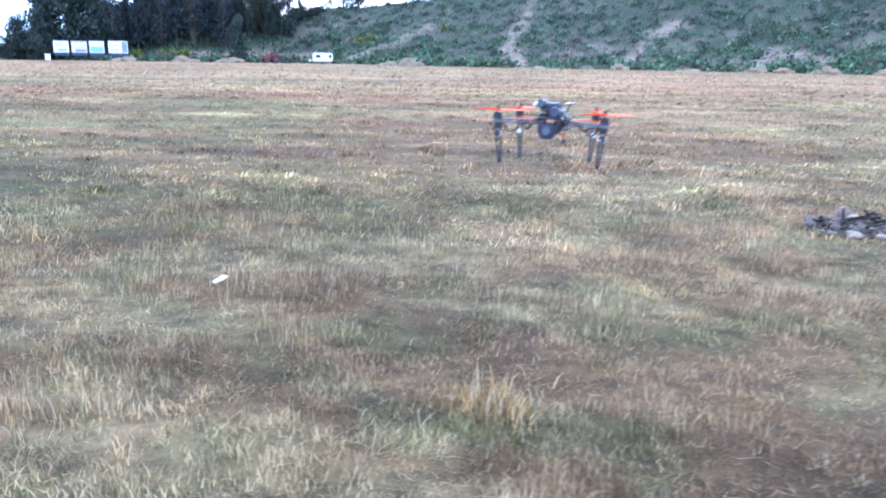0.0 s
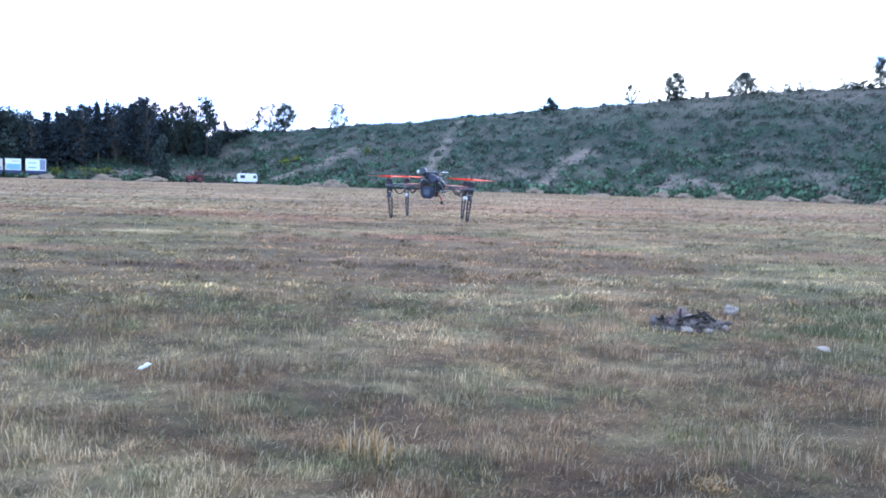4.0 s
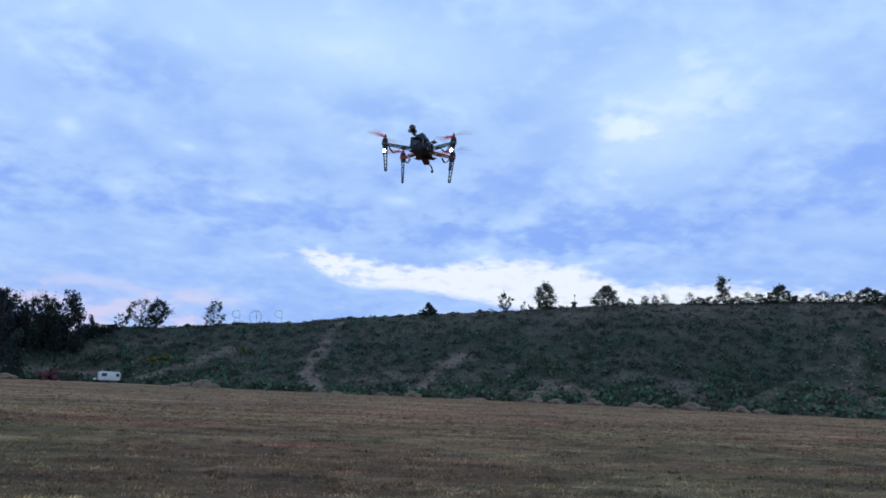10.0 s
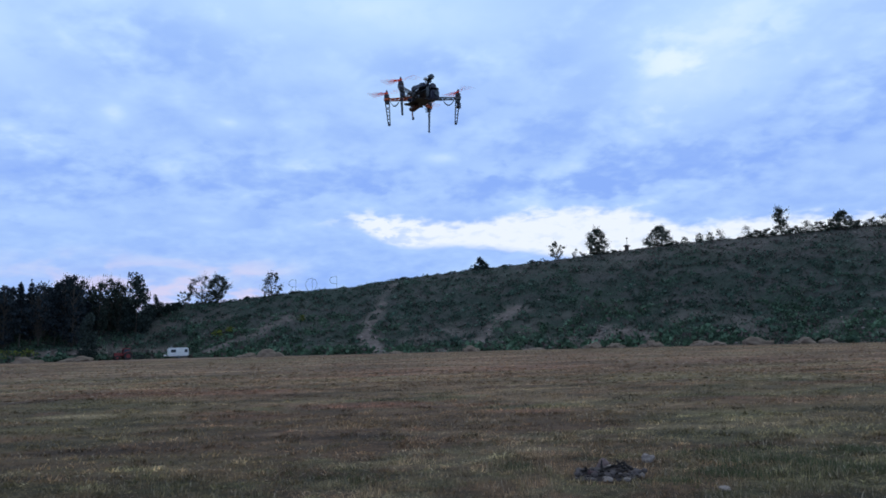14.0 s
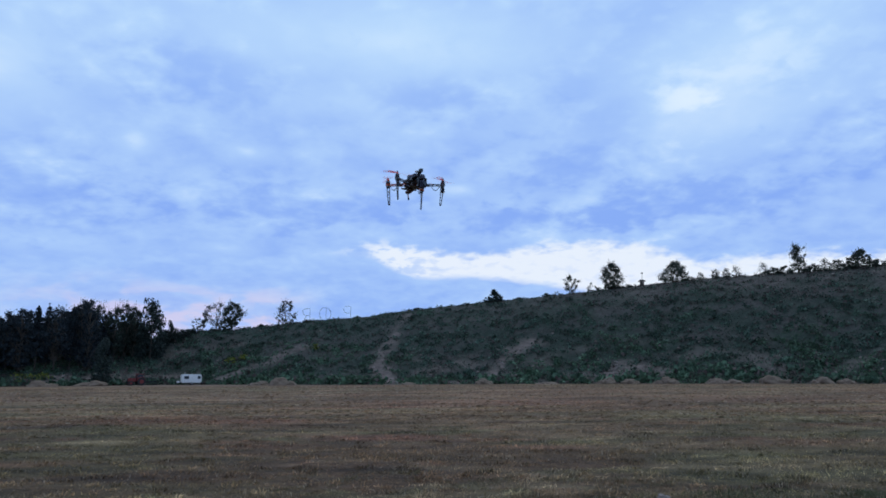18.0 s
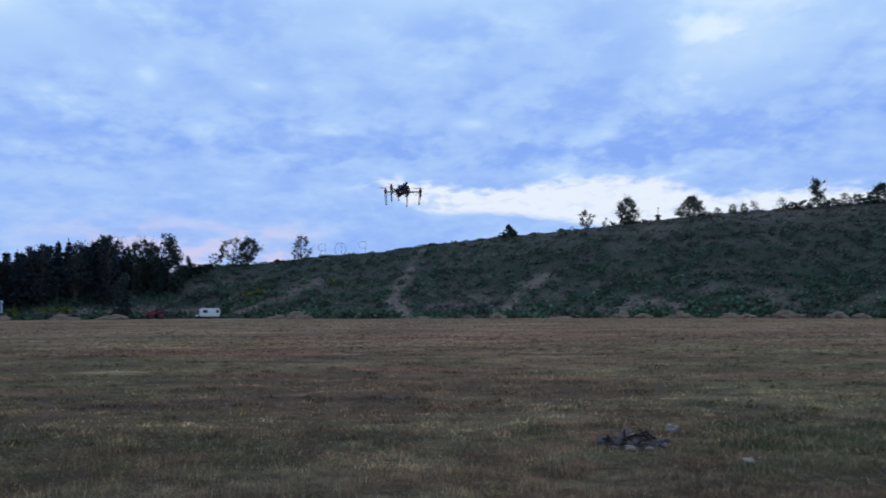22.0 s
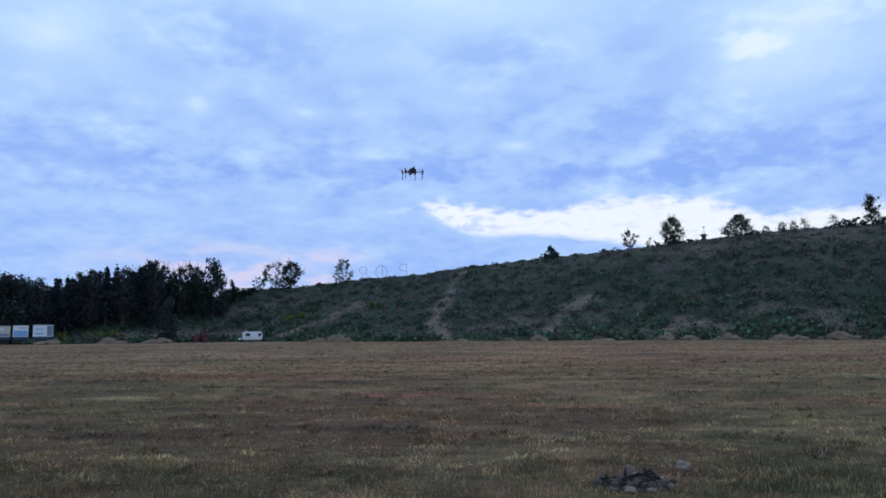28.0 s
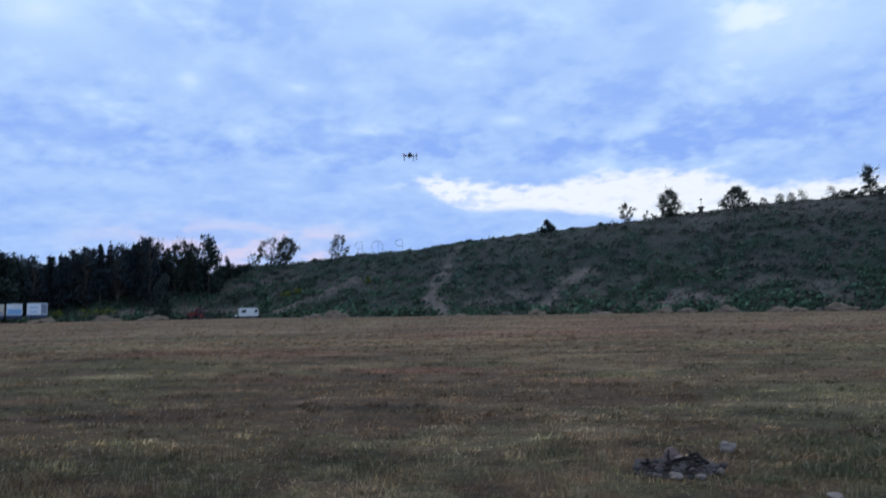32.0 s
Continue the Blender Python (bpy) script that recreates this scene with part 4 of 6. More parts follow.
def pine(name, tall, wide, seed, label, tone, bare=0.35, layers=17, bark=BARK, leaf=0.55):
    """A conifer: straight trunk, whorls of drooping boughs set with needle sprays."""
    rng = np.random.default_rng(seed)
    tree = thing(name, pose(0, 0, 0), label, "tree")
    pts = [(0.02 * tall * math.sin(3 * k + seed), 0.02 * tall * math.cos(2 * k + seed), tall * k - 0.15) for k in np.linspace(0, 1, 7)]
    limbs = [tube(pts, [max(0.015, tall * 0.014 * (1 - 0.93 * k)) for k in np.linspace(0, 1, 7)])]
    c, s = [], []
    for i in range(layers):
        k = bare + (1 - bare) * (i + rng.uniform(-0.3, 0.3)) / layers
        reach = wide * 0.5 * (1 - max(0.0, (k - bare) / (1 - bare)) ** 1.35) * rng.uniform(0.7, 1.1) + 0.12
        for a in np.arange(0, 2 * math.pi, 2 * math.pi / rng.integers(5, 8)) + rng.uniform(0, 6):
            if rng.random() < 0.12:
                continue
            out = reach * rng.uniform(0.65, 1.15)
            z0 = tall * k
            end = (out * math.cos(a), out * math.sin(a), z0 + out * rng.uniform(-0.35, 0.12))
            limbs.append(tube([(0, 0, z0), end], [tall * 0.004, 0.008], 4))
            for q in np.linspace(0.25, 1.05, 7):
                for _ in range(2):
                    c.append((end[0] * q + rng.normal() * 0.16, end[1] * q + rng.normal() * 0.16, z0 + (end[2] - z0) * q + rng.normal() * 0.12))
                    s.append(leaf * (1.2 - 0.45 * q))
    for _ in range(10):
        c.append((rng.normal() * 0.06, rng.normal() * 0.06, tall * rng.uniform(0.96, 1.02)))
        s.append(leaf * 0.7)
    v, f = join(limbs)
    raw_mesh("trunk", v, f, bark, parent=tree)
    c = np.array(c)
    n = len(c)
    tint = np.array(tone)[None, :] * rng.uniform(0.6, 1.4, (n, 1))
    v, f, t = leaf_cards(c, np.array(s) * rng.uniform(0.7, 1.3, n), tint, rng, 0.5)
    raw_mesh("crown", v, f, LEAF, t, parent=tree)
    SIZES[tree.name] = (tall, wide)
    return tree


def crest_tree(name, at, tall, wide, seed, label, shape, clumps=26, per=95, tone=(0.052, 0.064, 0.050), leaf=0.26, lean=0.0, stems=2, clump=0.085, category="tree", group="", whips=0.75):
    """A wind-shaped tree: forked stems, feathery clumps of leaves inside an outline, and bare whips at the rim.

    shape gives the half-width of the crown, as a share of wide, over the share of its height."""
    rng = np.random.default_rng(seed)
    tree = thing(name, pose(*at, 0, 0, 0), label, category)
    outline_h, outline_w = [a for a, _ in shape], [b for _, b in shape]
    limbs, c, s, shade = [], [], [], []
    feet = [rng.uniform(-0.10, 0.10) * wide * (stems > 1) for _ in range(stems)]

    def stem_at(i, z):
        k = z / tall
        return np.array((feet[i] * (1 + 1.6 * k) + lean * wide * k * k, 0.04 * wide * math.sin(2.4 * k + i), z))

    for i in range(stems):
        top = tall * rng.uniform(0.72, 0.95)
        pts = [tuple(stem_at(i, top * k)) for k in np.linspace(0, 1, 7)]
        pts[0] = (pts[0][0], pts[0][1], -0.2)
        limbs.append(tube(pts, [max(0.012, tall * 0.013 * (1 - 0.88 * k) / stems ** 0.4) for k in np.linspace(0, 1, 7)]))
    clumps = int(clumps * 1.7)
    for j in range(clumps):
        h = outline_h[0] + (1 - outline_h[0]) * ((j + rng.random()) / clumps) ** (1.15 if tall > 3.2 else 1.8)
        girth = float(np.interp(h, outline_h, outline_w)) * wide
        turn, out = rng.uniform(0, 2 * math.pi), rng.random() ** 0.32 * rng.uniform(0.85, 1.28)
        i = int(rng.integers(stems))
        tip = np.array((lean * wide * h * h + math.cos(turn) * girth * out, math.sin(turn) * girth * out, tall * h * 0.97))
        z0 = max(0.05, tip[2] - 0.55 * abs(girth * out) - 0.1 * tall)
        start = stem_at(i, min(z0, 0.7 * tall))
        mid = (start + tip) / 2 + rng.normal(size=3) * 0.03 * wide
        limbs.append(tube([tuple(start), tuple(mid), tuple(tip)], [tall * 0.0065, tall * 0.005, 0.010], 4))
        size = clump * tall * rng.uniform(0.40, 1.15)
        n = int(per * rng.uniform(0.35, 0.95))
        d = rng.normal(size=(n, 3)) * 0.56
        d *= np.array((1.15, 1.15, 0.8))
        c.append(tip + d * size)
        s.append(np.full(n, leaf) * rng.uniform(0.45, 1.25, n))
        shade.append(np.full(n, rng.uniform(0.7, 1.35)))
        # a whip that stands out of the crown
        if rng.random() < whips:
            way = np.array((tip[0] * 0.5, tip[1] * 0.5, 0.28 * tall * rng.uniform(0.2, 1.0)))
            way *= rng.uniform(0.10, 0.24) * tall / (np.linalg.norm(way) + 1e-6)
            limbs.append(tube([tuple(tip), tuple(tip + way)], [tall * 0.003, 0.005], 4))
            m = int(per * 0.16)
            k = rng.random(m)[:, None]
            c.append(tip + way * k + rng.normal(size=(m, 3)) * 0.05 * (1.2 - k))
            s.append(np.full(m, leaf * 0.62))
            shade.append(np.full(m, 1.0))
    v, f = join(limbs)
    raw_mesh("trunk", v, f, BARK, parent=tree)
    c, s, shade = np.concatenate(c), np.concatenate(s), np.concatenate(shade)
    keep = c[:, 2] > 0.02
    c, s, shade = c[keep], s[keep], shade[keep]
    tint = np.array(tone)[None, :] * (shade * rng.uniform(0.65, 1.35, len(c)))[:, None]
    v, f, t = leaf_cards(c, s, tint, rng)
    raw_mesh("crown", v, f, LEAF, t, parent=tree)
    if group:
        tagged(tree, group=group)
    SIZES[tree.name] = (tall, wide)
    return tree


class Stand:
    """Trees of one kind: the first placement takes the model itself, later ones its copies."""

    def __init__(self, models):
        self.models, self.used = models, set()

    def plant(self, i, az, r, tall, wide, turn=0.0, sink=0.1, label="", group=""):
        model = self.models[i % len(self.models)]
        x, y, z = spot(az, r)
        m = pose(x, y, z - sink, 0, 0, turn)
        if i % len(self.models) in self.used:
            tree = copy_thing(model, m)
        else:
            self.used.add(i % len(self.models))
            tree = model
            tree.matrix_basis = m
        k = wide / SIZES[model.name][1]
        tree.scale = (k, k, tall / SIZES[model.name][0])
        tagged(tree, label, "", group)
        return tree


OVAL = [(0.03, 0.26), (0.2, 0.42), (0.45, 0.48), (0.7, 0.36), (0.88, 0.22), (1.0, 0.06)]
DOME = [(0.03, 0.44), (0.2, 0.50), (0.4, 0.45), (0.65, 0.32), (0.85, 0.19), (1.0, 0.05)]
VASE = [(0.16, 0.20), (0.35, 0.40), (0.55, 0.48), (0.75, 0.40), (0.9, 0.24), (1.0, 0.08)]
SPIRE = [(0.02, 0.48), (0.15, 0.42), (0.3, 0.26), (0.5, 0.20), (0.7, 0.26), (0.85, 0.26), (1.0, 0.14)]
HUMP = [(0.02, 0.46), (0.3, 0.5), (0.6, 0.40), (0.85, 0.24), (1.0, 0.08)]
TENT = [(0.02, 0.50), (0.25, 0.46), (0.5, 0.30), (0.75, 0.15), (1.0, 0.03)]


# DARK is lifted towards blue: haze over the far wood, put into the leaves
DARK, DEEP = (0.028, 0.038, 0.044), (0.036, 0.050, 0.044)
UMBRELLA = [(0.30, 0.16), (0.42, 0.38), (0.6, 0.48), (0.8, 0.40), (0.92, 0.26), (1.0, 0.10)]
RAGGED = [(0.10, 0.22), (0.3, 0.42), (0.5, 0.40), (0.7, 0.34), (0.88, 0.20), (1.0, 0.05)]
woods = Stand([crest_tree("pine_tree", (0, 0, 0), 11, 6.5, 480 + i, "dark pine with a bare trunk and an uneven crown", UMBRELLA if i % 2 else RAGGED, 46, 56, DARK, 0.40, stems=1, clump=0.07, whips=0.0) for i in range(6)])
thin_trees = Stand([crest_tree("leafy_tree", (0, 0, 0), 8, 5, 470 + i, "thin-crowned green tree at the wood's edge", VASE, 34, 60, (0.034, 0.046, 0.036), 0.34, stems=3, clump=0.07) for i in range(3)])
pines = Stand([pine("pine_tree", 11, 4.4, 500 + i, "dark green pine with a bare lower trunk", DARK, bare=0.12 + 0.08 * (i % 3)) for i in range(5)])
oaks = Stand([broadleaf("leafy_tree", 11, 8, 520 + i, "dense dark green leafy tree", DEEP, 5600, 0.03, 0.05, leaf=0.46) for i in range(3)])

SKYLINE = [(-45, 4.2), (-38, 3.6), (-36.7, 3.0), (-35.5, 2.6), (-34.7, 2.5), (-34.0, 3.2), (-33.5, 3.7), (-32.6, 4.0), (-31.4, 4.4), (-30.5, 4.45), (-29.7, 3.9), (-28.5, 3.9), (-27.2, 4.15), (-26.2, 4.4), (-24.9, 4.8), (-23.8, 4.85), (-22.6, 4.95), (-21.8, 5.2), (-21.1, 5.35), (-20.4, 4.7), (-19.4, 5.15), (-18.6, 5.2)]


def top_at(az):
    return float(along(SKYLINE, az))


def build_woods():
    rng = random.Random(7)
    # firs and pines of the front rank, then the trees behind it
    front = [(-28.83, 163), (-27.9, 165), (-27.19, 163), (-26.4, 166), (-25.64, 164), (-24.74, 163), (-24.1, 166), (-23.56, 164), (-22.59, 165), (-22.0, 167), (-21.5, 164)]
    n = 0
    for i, (az, r) in enumerate(front):
        z = spot(az, r)[2]
        tall = 1.62 + r * math.tan(radians(top_at(az) * rng.uniform(0.99, 1.07))) - z
        spiky = i in (1, 2, 5, 6, 8)
        (pines if spiky else woods).plant(i // 2 if spiky else i, az, r, tall, rng.uniform(3.4, 4.4) if spiky else rng.uniform(5.0, 7.0), rng.uniform(0, 360), group="pine wood", label="pointed dark fir at the edge of the wood" if spiky else "tall dark pine at the edge of the wood")
    for i in range(64):
        az = -30.0 + 9.6 * (i + rng.random()) / 64
        r = rng.uniform(167, 183)
        z = spot(az, r)[2]
        spiky = i % 5 in (0, 2, 4)
        tall = max(5.0, 1.62 + r * math.tan(radians(top_at(az) * rng.uniform(0.72, 0.99))) - z)
        (pines if spiky else woods).plant(i, az, r, tall, rng.uniform(3.4, 4.6) if spiky else rng.uniform(4.6, 7.2), rng.uniform(0, 360), group="pine wood", label="pointed dark fir deep in the wood" if spiky else "dark pine deep in the wood")
    # thin green trees between the pines and the round tree, dark brush at their feet
    for i, (az, r, k) in enumerate([(-20.9, 170, 1.0), (-20.3, 172, 0.98), (-19.8, 170, 1.0), (-19.2, 173, 1.02), (-18.6, 172, 0.97), (-18.2, 174, 0.9)]):
        tall = 1.62 + r * math.tan(radians(top_at(az) * k)) - spot(az, r)[2]
        thin_trees.plant(i, az, r, tall, rng.uniform(3.6, 5.0), 60 * i, group="pine wood", label="thin-crowned green tree at the wood's edge")
    for i in range(12):
        az = -21.0 + 3.2 * (i + rng.random()) / 12
        oaks.plant(i, az, rng.uniform(173, 182), rng.uniform(4.2, 6.8), rng.uniform(3.6, 5.0), 40 * i, group="pine wood", label="dark brush between the trees of the wood")
    # the round dense pine and the shrubs at the wood's end
    oaks.plant(1, -17.42, 171, 1.62 + 171 * math.tan(radians(5.6)) - spot(-17.36, 171)[2], 6.8, 40, group="pine wood", label="round-topped dark tree at the end of the wood")
    for i, (az, r, tall, wide) in enumerate([(-16.55, 175, 4.2, 3.6), (-16.1, 177, 5.2, 2.2), (-15.8, 177, 3.2, 4.2), (-18.0, 171, 5.5, 3.6), (-20.55, 152, 8.9, 4.6), (-15.2, 179, 2.1, 4.4), (-14.6, 181, 1.5, 4.0), (-16.9, 173, 4.0, 3.6)]):
        oaks.plant(i, az, r, tall, wide, 70 * i, label="dark leafy tree on the slope beside the wood" if i != 4 else "ivy-clad leafy tree standing before the wood")
    # leafy trees behind the hoardings
    for i, (az, r, tall, wide) in enumerate([(-31.2, 160, 13.4, 11.5), (-30.0, 163, 12.4, 8.0), (-33.3, 161, 12.0, 9.0), (-32.4, 164, 13.4, 9.5), (-34.4, 166, 7.8, 7.5), (-33.0, 158, 6.5, 7.0), (-34.2, 159, 5.0, 6.5), (-33.6, 154, 4.2, 6.0), (-35.1, 157, 4.2, 6.5), (-36.2, 160, 4.4, 7.0), (-37.6, 162, 4.6, 7.0), (-39.2, 160, 5.0, 7.5), (-36.4, 170, 7.4, 8), (-37.2, 176, 9.4, 9), (-38.6, 172, 9.5, 8), (-41, 170, 11, 8), (-44, 172, 11, 9), (-33, 170, 9, 7), (-30.9, 171, 11.0, 7)]):
        oaks.plant(i, az, r, tall, wide, 50 * i, label="broad leafy tree behind the roadside hoardings", group="trees behind the hoardings")
    # the dark wood on the shoulder of the hill
    for i in range(46):
        az = 41.7 + 10.0 * ((i + rng.random()) / 46) ** 1.3
        r = rng.uniform(max(158, 176 - (az - 41.7) * 7), 184)
        z = spot(az, r)[2]
        tall = max(4.0, 1.62 + r * math.tan(radians(7.35 * rng.uniform(0.95, 1.03))) - z)
        oaks.plant(i, az, r, tall, rng.uniform(4.5, 6.5), rng.uniform(0, 360), label="dark leafy tree of the wood on the hill's shoulder", group="wood on the hill's shoulder")


def build_crest():
    """The trees and bushes that stand against the sky along the crest."""
    far = BROW - 1.0
    ROW = "trees along the crest"
    crest_tree("birch_tree", spot(-14.15, far), 3.3, 3.6, 701, "sparse leafy bush at the foot of a leaning stem", VASE, 13, 60, group=ROW)
    crest_tree("birch_tree", spot(-13.85, far), 6.4, 2.3, 702, "thin leaning birch with a tuft of leaves at its top", [(0.3, 0.1), (0.6, 0.16), (0.8, 0.3), (0.92, 0.4), (1.0, 0.15)], 12, 55, lean=0.75, stems=1, clump=0.06, group=ROW)
    crest_tree("birch_tree", spot(-12.85, far), 6.9, 6.0, 703, "airy birch with several stems and gaps in its crown", VASE, 26, 62, stems=4, clump=0.085, group=ROW)
    crest_tree("leafy_tree", spot(-11.65, far), 6.7, 4.6, 704, "dense round-crowned tree beside the airy birch", [(0.22, 0.16), (0.4, 0.42), (0.6, 0.5), (0.8, 0.42), (1.0, 0.16)], 34, 150, stems=2, clump=0.085, group=ROW)
    crest_tree("leafy_tree", spot(-12.3, far), 2.9, 6.0, 705, "low leafy undergrowth below the birches", HUMP, 22, 110, stems=3, clump=0.11, category="bush", group=ROW)
    crest_tree("birch_tree", spot(-7.82, far), 6.0, 4.5, 706, "slender leafy birch leaning in the wind", [(0.05, 0.34), (0.25, 0.52), (0.45, 0.52), (0.65, 0.36), (0.85, 0.30), (1.0, 0.14)], 34, 70, lean=0.08, stems=3, clump=0.075, group=ROW)
    crest_tree("small_tree", spot(14.54, far), 4.7, 3.9, 707, "small thin leafy tree on a bare stem", VASE, 22, 80, stems=1, clump=0.085, group=ROW)
    crest_tree("bush", spot(13.5, far), 0.9, 2.2, 708, "low bush on the crest", HUMP, 9, 50, leaf=0.2, clump=0.2, category="bush")
    crest_tree("small_tree", spot(15.93, far), 2.5, 2.2, 709, "sparse young tree on a thin stem", VASE, 11, 36, stems=1, leaf=0.2, group=ROW)
    crest_tree("bush", spot(16.45, far), 1.1, 2.4, 710, "low bush on the crest", HUMP, 10, 60, leaf=0.2, clump=0.2, category="bush")
    crest_tree("leafy_tree", spot(17.65, far), 6.5, 5.4, 711, "dense ragged leafy tree full to the ground", OVAL, 64, 115, stems=3, clump=0.085, group=ROW)
    crest_tree("leafy_tree", spot(22.33, far), 5.0, 7.0, 712, "broad domed tree of fine leaves", DOME, 78, 85, stems=5, clump=0.11, tone=(0.062, 0.074, 0.060), group=ROW)
    crest_tree("leafy_tree", spot(30.81, far), 6.4, 5.2, 713, "tall scraggly tree with a forked top", SPIRE, 40, 88, stems=2, clump=0.085, group=ROW)
    crest_tree("leafy_tree", spot(34.69, far), 4.1, 6.2, 714, "rounded leafy tree rising from the hedge", DOME, 60, 90, stems=5, clump=0.10, group=ROW)
    crest_tree("leafy_tree", spot(40.17, far), 3.3, 6.2, 715, "rounded leafy tree rising from the hedge", DOME, 54, 90, stems=4, clump=0.11, group=ROW)
    crest_tree("dwarf_conifer", spot(8.5, far), 3.0, 4.8, 716, "low dark bushy conifer with a ragged peak", TENT, 60, 110, stems=3, clump=0.10, tone=(0.034, 0.048, 0.044), leaf=0.24)
    low = [(23.4, 0.9, 2.2, 0.5), (24.1, 1.6, 2.0, 0.45), (25.2, 2.1, 2.0, 0.9), (25.9, 2.1, 1.8, 0.7), (26.6, 2.6, 2.6, 0.5), (28.5, 2.8, 2.6, 0.5), (29.15, 1.6, 3.6, 1.2), (29.9, 1.7, 4.2, 1.2), (31.7, 1.7, 4.5, 1.2), (32.47, 2.8, 2.4, 0.8), (33.2, 2.2, 4.4, 1.2), (34.0, 1.6, 4.0, 1.2), (35.6, 1.6, 3.5, 1.1), (36.5, 2.0, 3.4, 0.9), (37.36, 2.6, 4.0, 0.9), (38.3, 2.0, 3.6, 1.1), (39.1, 2.7, 4.4, 1.0), (41.0, 2.2, 4.0, 1.2), (12.6, 0.7, 2.2, 1.0), (-9.6, 0.7, 1.8, 0.8), (-6.2, 0.6, 2.4, 0.8), (2.5, 0.5, 2.6, 1.0), (6.2, 0.5, 2.2, 1.0), (10.4, 0.5, 2.6, 1.0), (18.8, 0.6, 3.0, 1.0)]
    for i, (az, tall, wide, thick) in enumerate(low):
        crest_tree("bush", spot(az, far), tall, wide, 730 + i, "low dense bush of the hedge along the crest" if thick > 1 else "small feathery bush on the crest", HUMP, int(10 + wide * 6), int(62 * thick), leaf=0.2, stems=3, clump=0.26 if tall < 1.5 else 0.19, category="bush", group="bushes along the crest")


build_woods()
build_crest()
# yellow-green gorse on the slope
for i, (az, r, tall, wide) in enumerate([(-25.34, 157, 1.6, 4.8), (-24.2, 158, 1.3, 3.2), (-11.57, 160, 1.5, 3.0), (-10.9, 161, 1.1, 2.2), (-5.63, 157, 1.3, 1.6), (-27.5, 159, 1.6, 4.0)]):
    gorse = broadleaf("gorse_bush", tall, wide, 600 + i, "yellow-green gorse bush on the lower slope", (0.14, 0.16, 0.03), 260, 0.02, 0.1, stems=3, leaf=0.3)
    gorse.matrix_basis = pose(*spot(az, r), 0, 0, 33 * i)
    tagged(gorse, group="gorse bushes")


# ---- things at the far edge of the field ----
def facing(az, r, lift=0.0, turn=0.0):
    """A pose at that bearing whose front (-y) looks back along the field."""
    x, y, z = spot(az, r)
    return pose(x, y, z + lift, 0, 0, -az + turn)


def hoarding(az, wide, tall, main, extra, label):
    tall, base = tall * 0.84, 1.45
    sign = thing("billboard", facing(az + 0.17, 150, turn=4), label, "billboard", "row of billboards")
    bm = bmesh.new()
    box(bm, (wide, 0.08, tall), (0, 0, base + tall / 2), bevel=0.01)
    part("panel", bm, main, sign)
    for x in (-wide * 0.33, wide * 0.33):
        bm = bmesh.new()
        box(bm, (0.12, 0.12, 1.6), (x, 0.12, 0.75), bevel=0.01)
        box(bm, (0.12, 0.10, tall * 0.8), (x, 0.095, base + 0.2 + tall * 0.4), bevel=0.01)
        part("post", bm, DARK_STEEL, sign)
    for z, d in ((base + tall + 0.03, 0.06), (base - 0.03, 0.06)):
        bm = bmesh.new()
        box(bm, (wide + 0.1, 0.12, d), (0, 0, z), bevel=0.008)
        part("frame_rail", bm, GALVANISED, sign)
    bm = bmesh.new()
    box(bm, (wide, 0.05, 0.45), (0, 0.05, base - 0.32), bevel=0.01)
    part("skirt", bm, BLUE_PAINT, sign, "dark blue board below the poster")
    for name, mat, x, z, w, h in extra:
        bm = bmesh.new()
        box(bm, (w * wide, 0.012, h * tall), (x * wide, -0.047, base + tall * (0.5 + z)), bevel=0.003)
        part(name, bm, mat, sign)


hoarding(-32.23, 2.4, 2.2, POSTER_WHITE, [("printed_band", POSTER_SLATE, 0.05, -0.30, 0.6, 0.18), ("printed_bar", POSTER_BLUE, -0.1, 0.2, 0.5, 0.1)], "white billboard with grey printed bands on steel posts")
hoarding(-31.14, 2.5, 2.2, POSTER_SAND, [("printed_band", POSTER_SLATE, 0.1, -0.32, 0.7, 0.2), ("printed_bar", POSTER_WHITE, -0.15, 0.22, 0.5, 0.14)], "sand-coloured billboard with a dark lower band")
hoarding(-30.06, 2.4, 2.3, POSTER_WHITE, [("printed_band", POSTER_BLUE, 0.0, -0.20, 0.9, 0.5), ("printed_bar", POSTER_SAND, 0.15, 0.28, 0.5, 0.12)], "white and blue billboard on steel posts")
hoarding(-28.73, 3.2, 2.4, POSTER_WHITE, [("printed_panel", POSTER_SLATE, 0.33, 0.0, 0.28, 0.9), ("printed_bar", POSTER_BLUE, -0.18, -0.25, 0.4, 0.12), ("printed_bar", POSTER_BLUE, -0.18, 0.15, 0.4, 0.08)], "wide white billboard with a dark picture column")


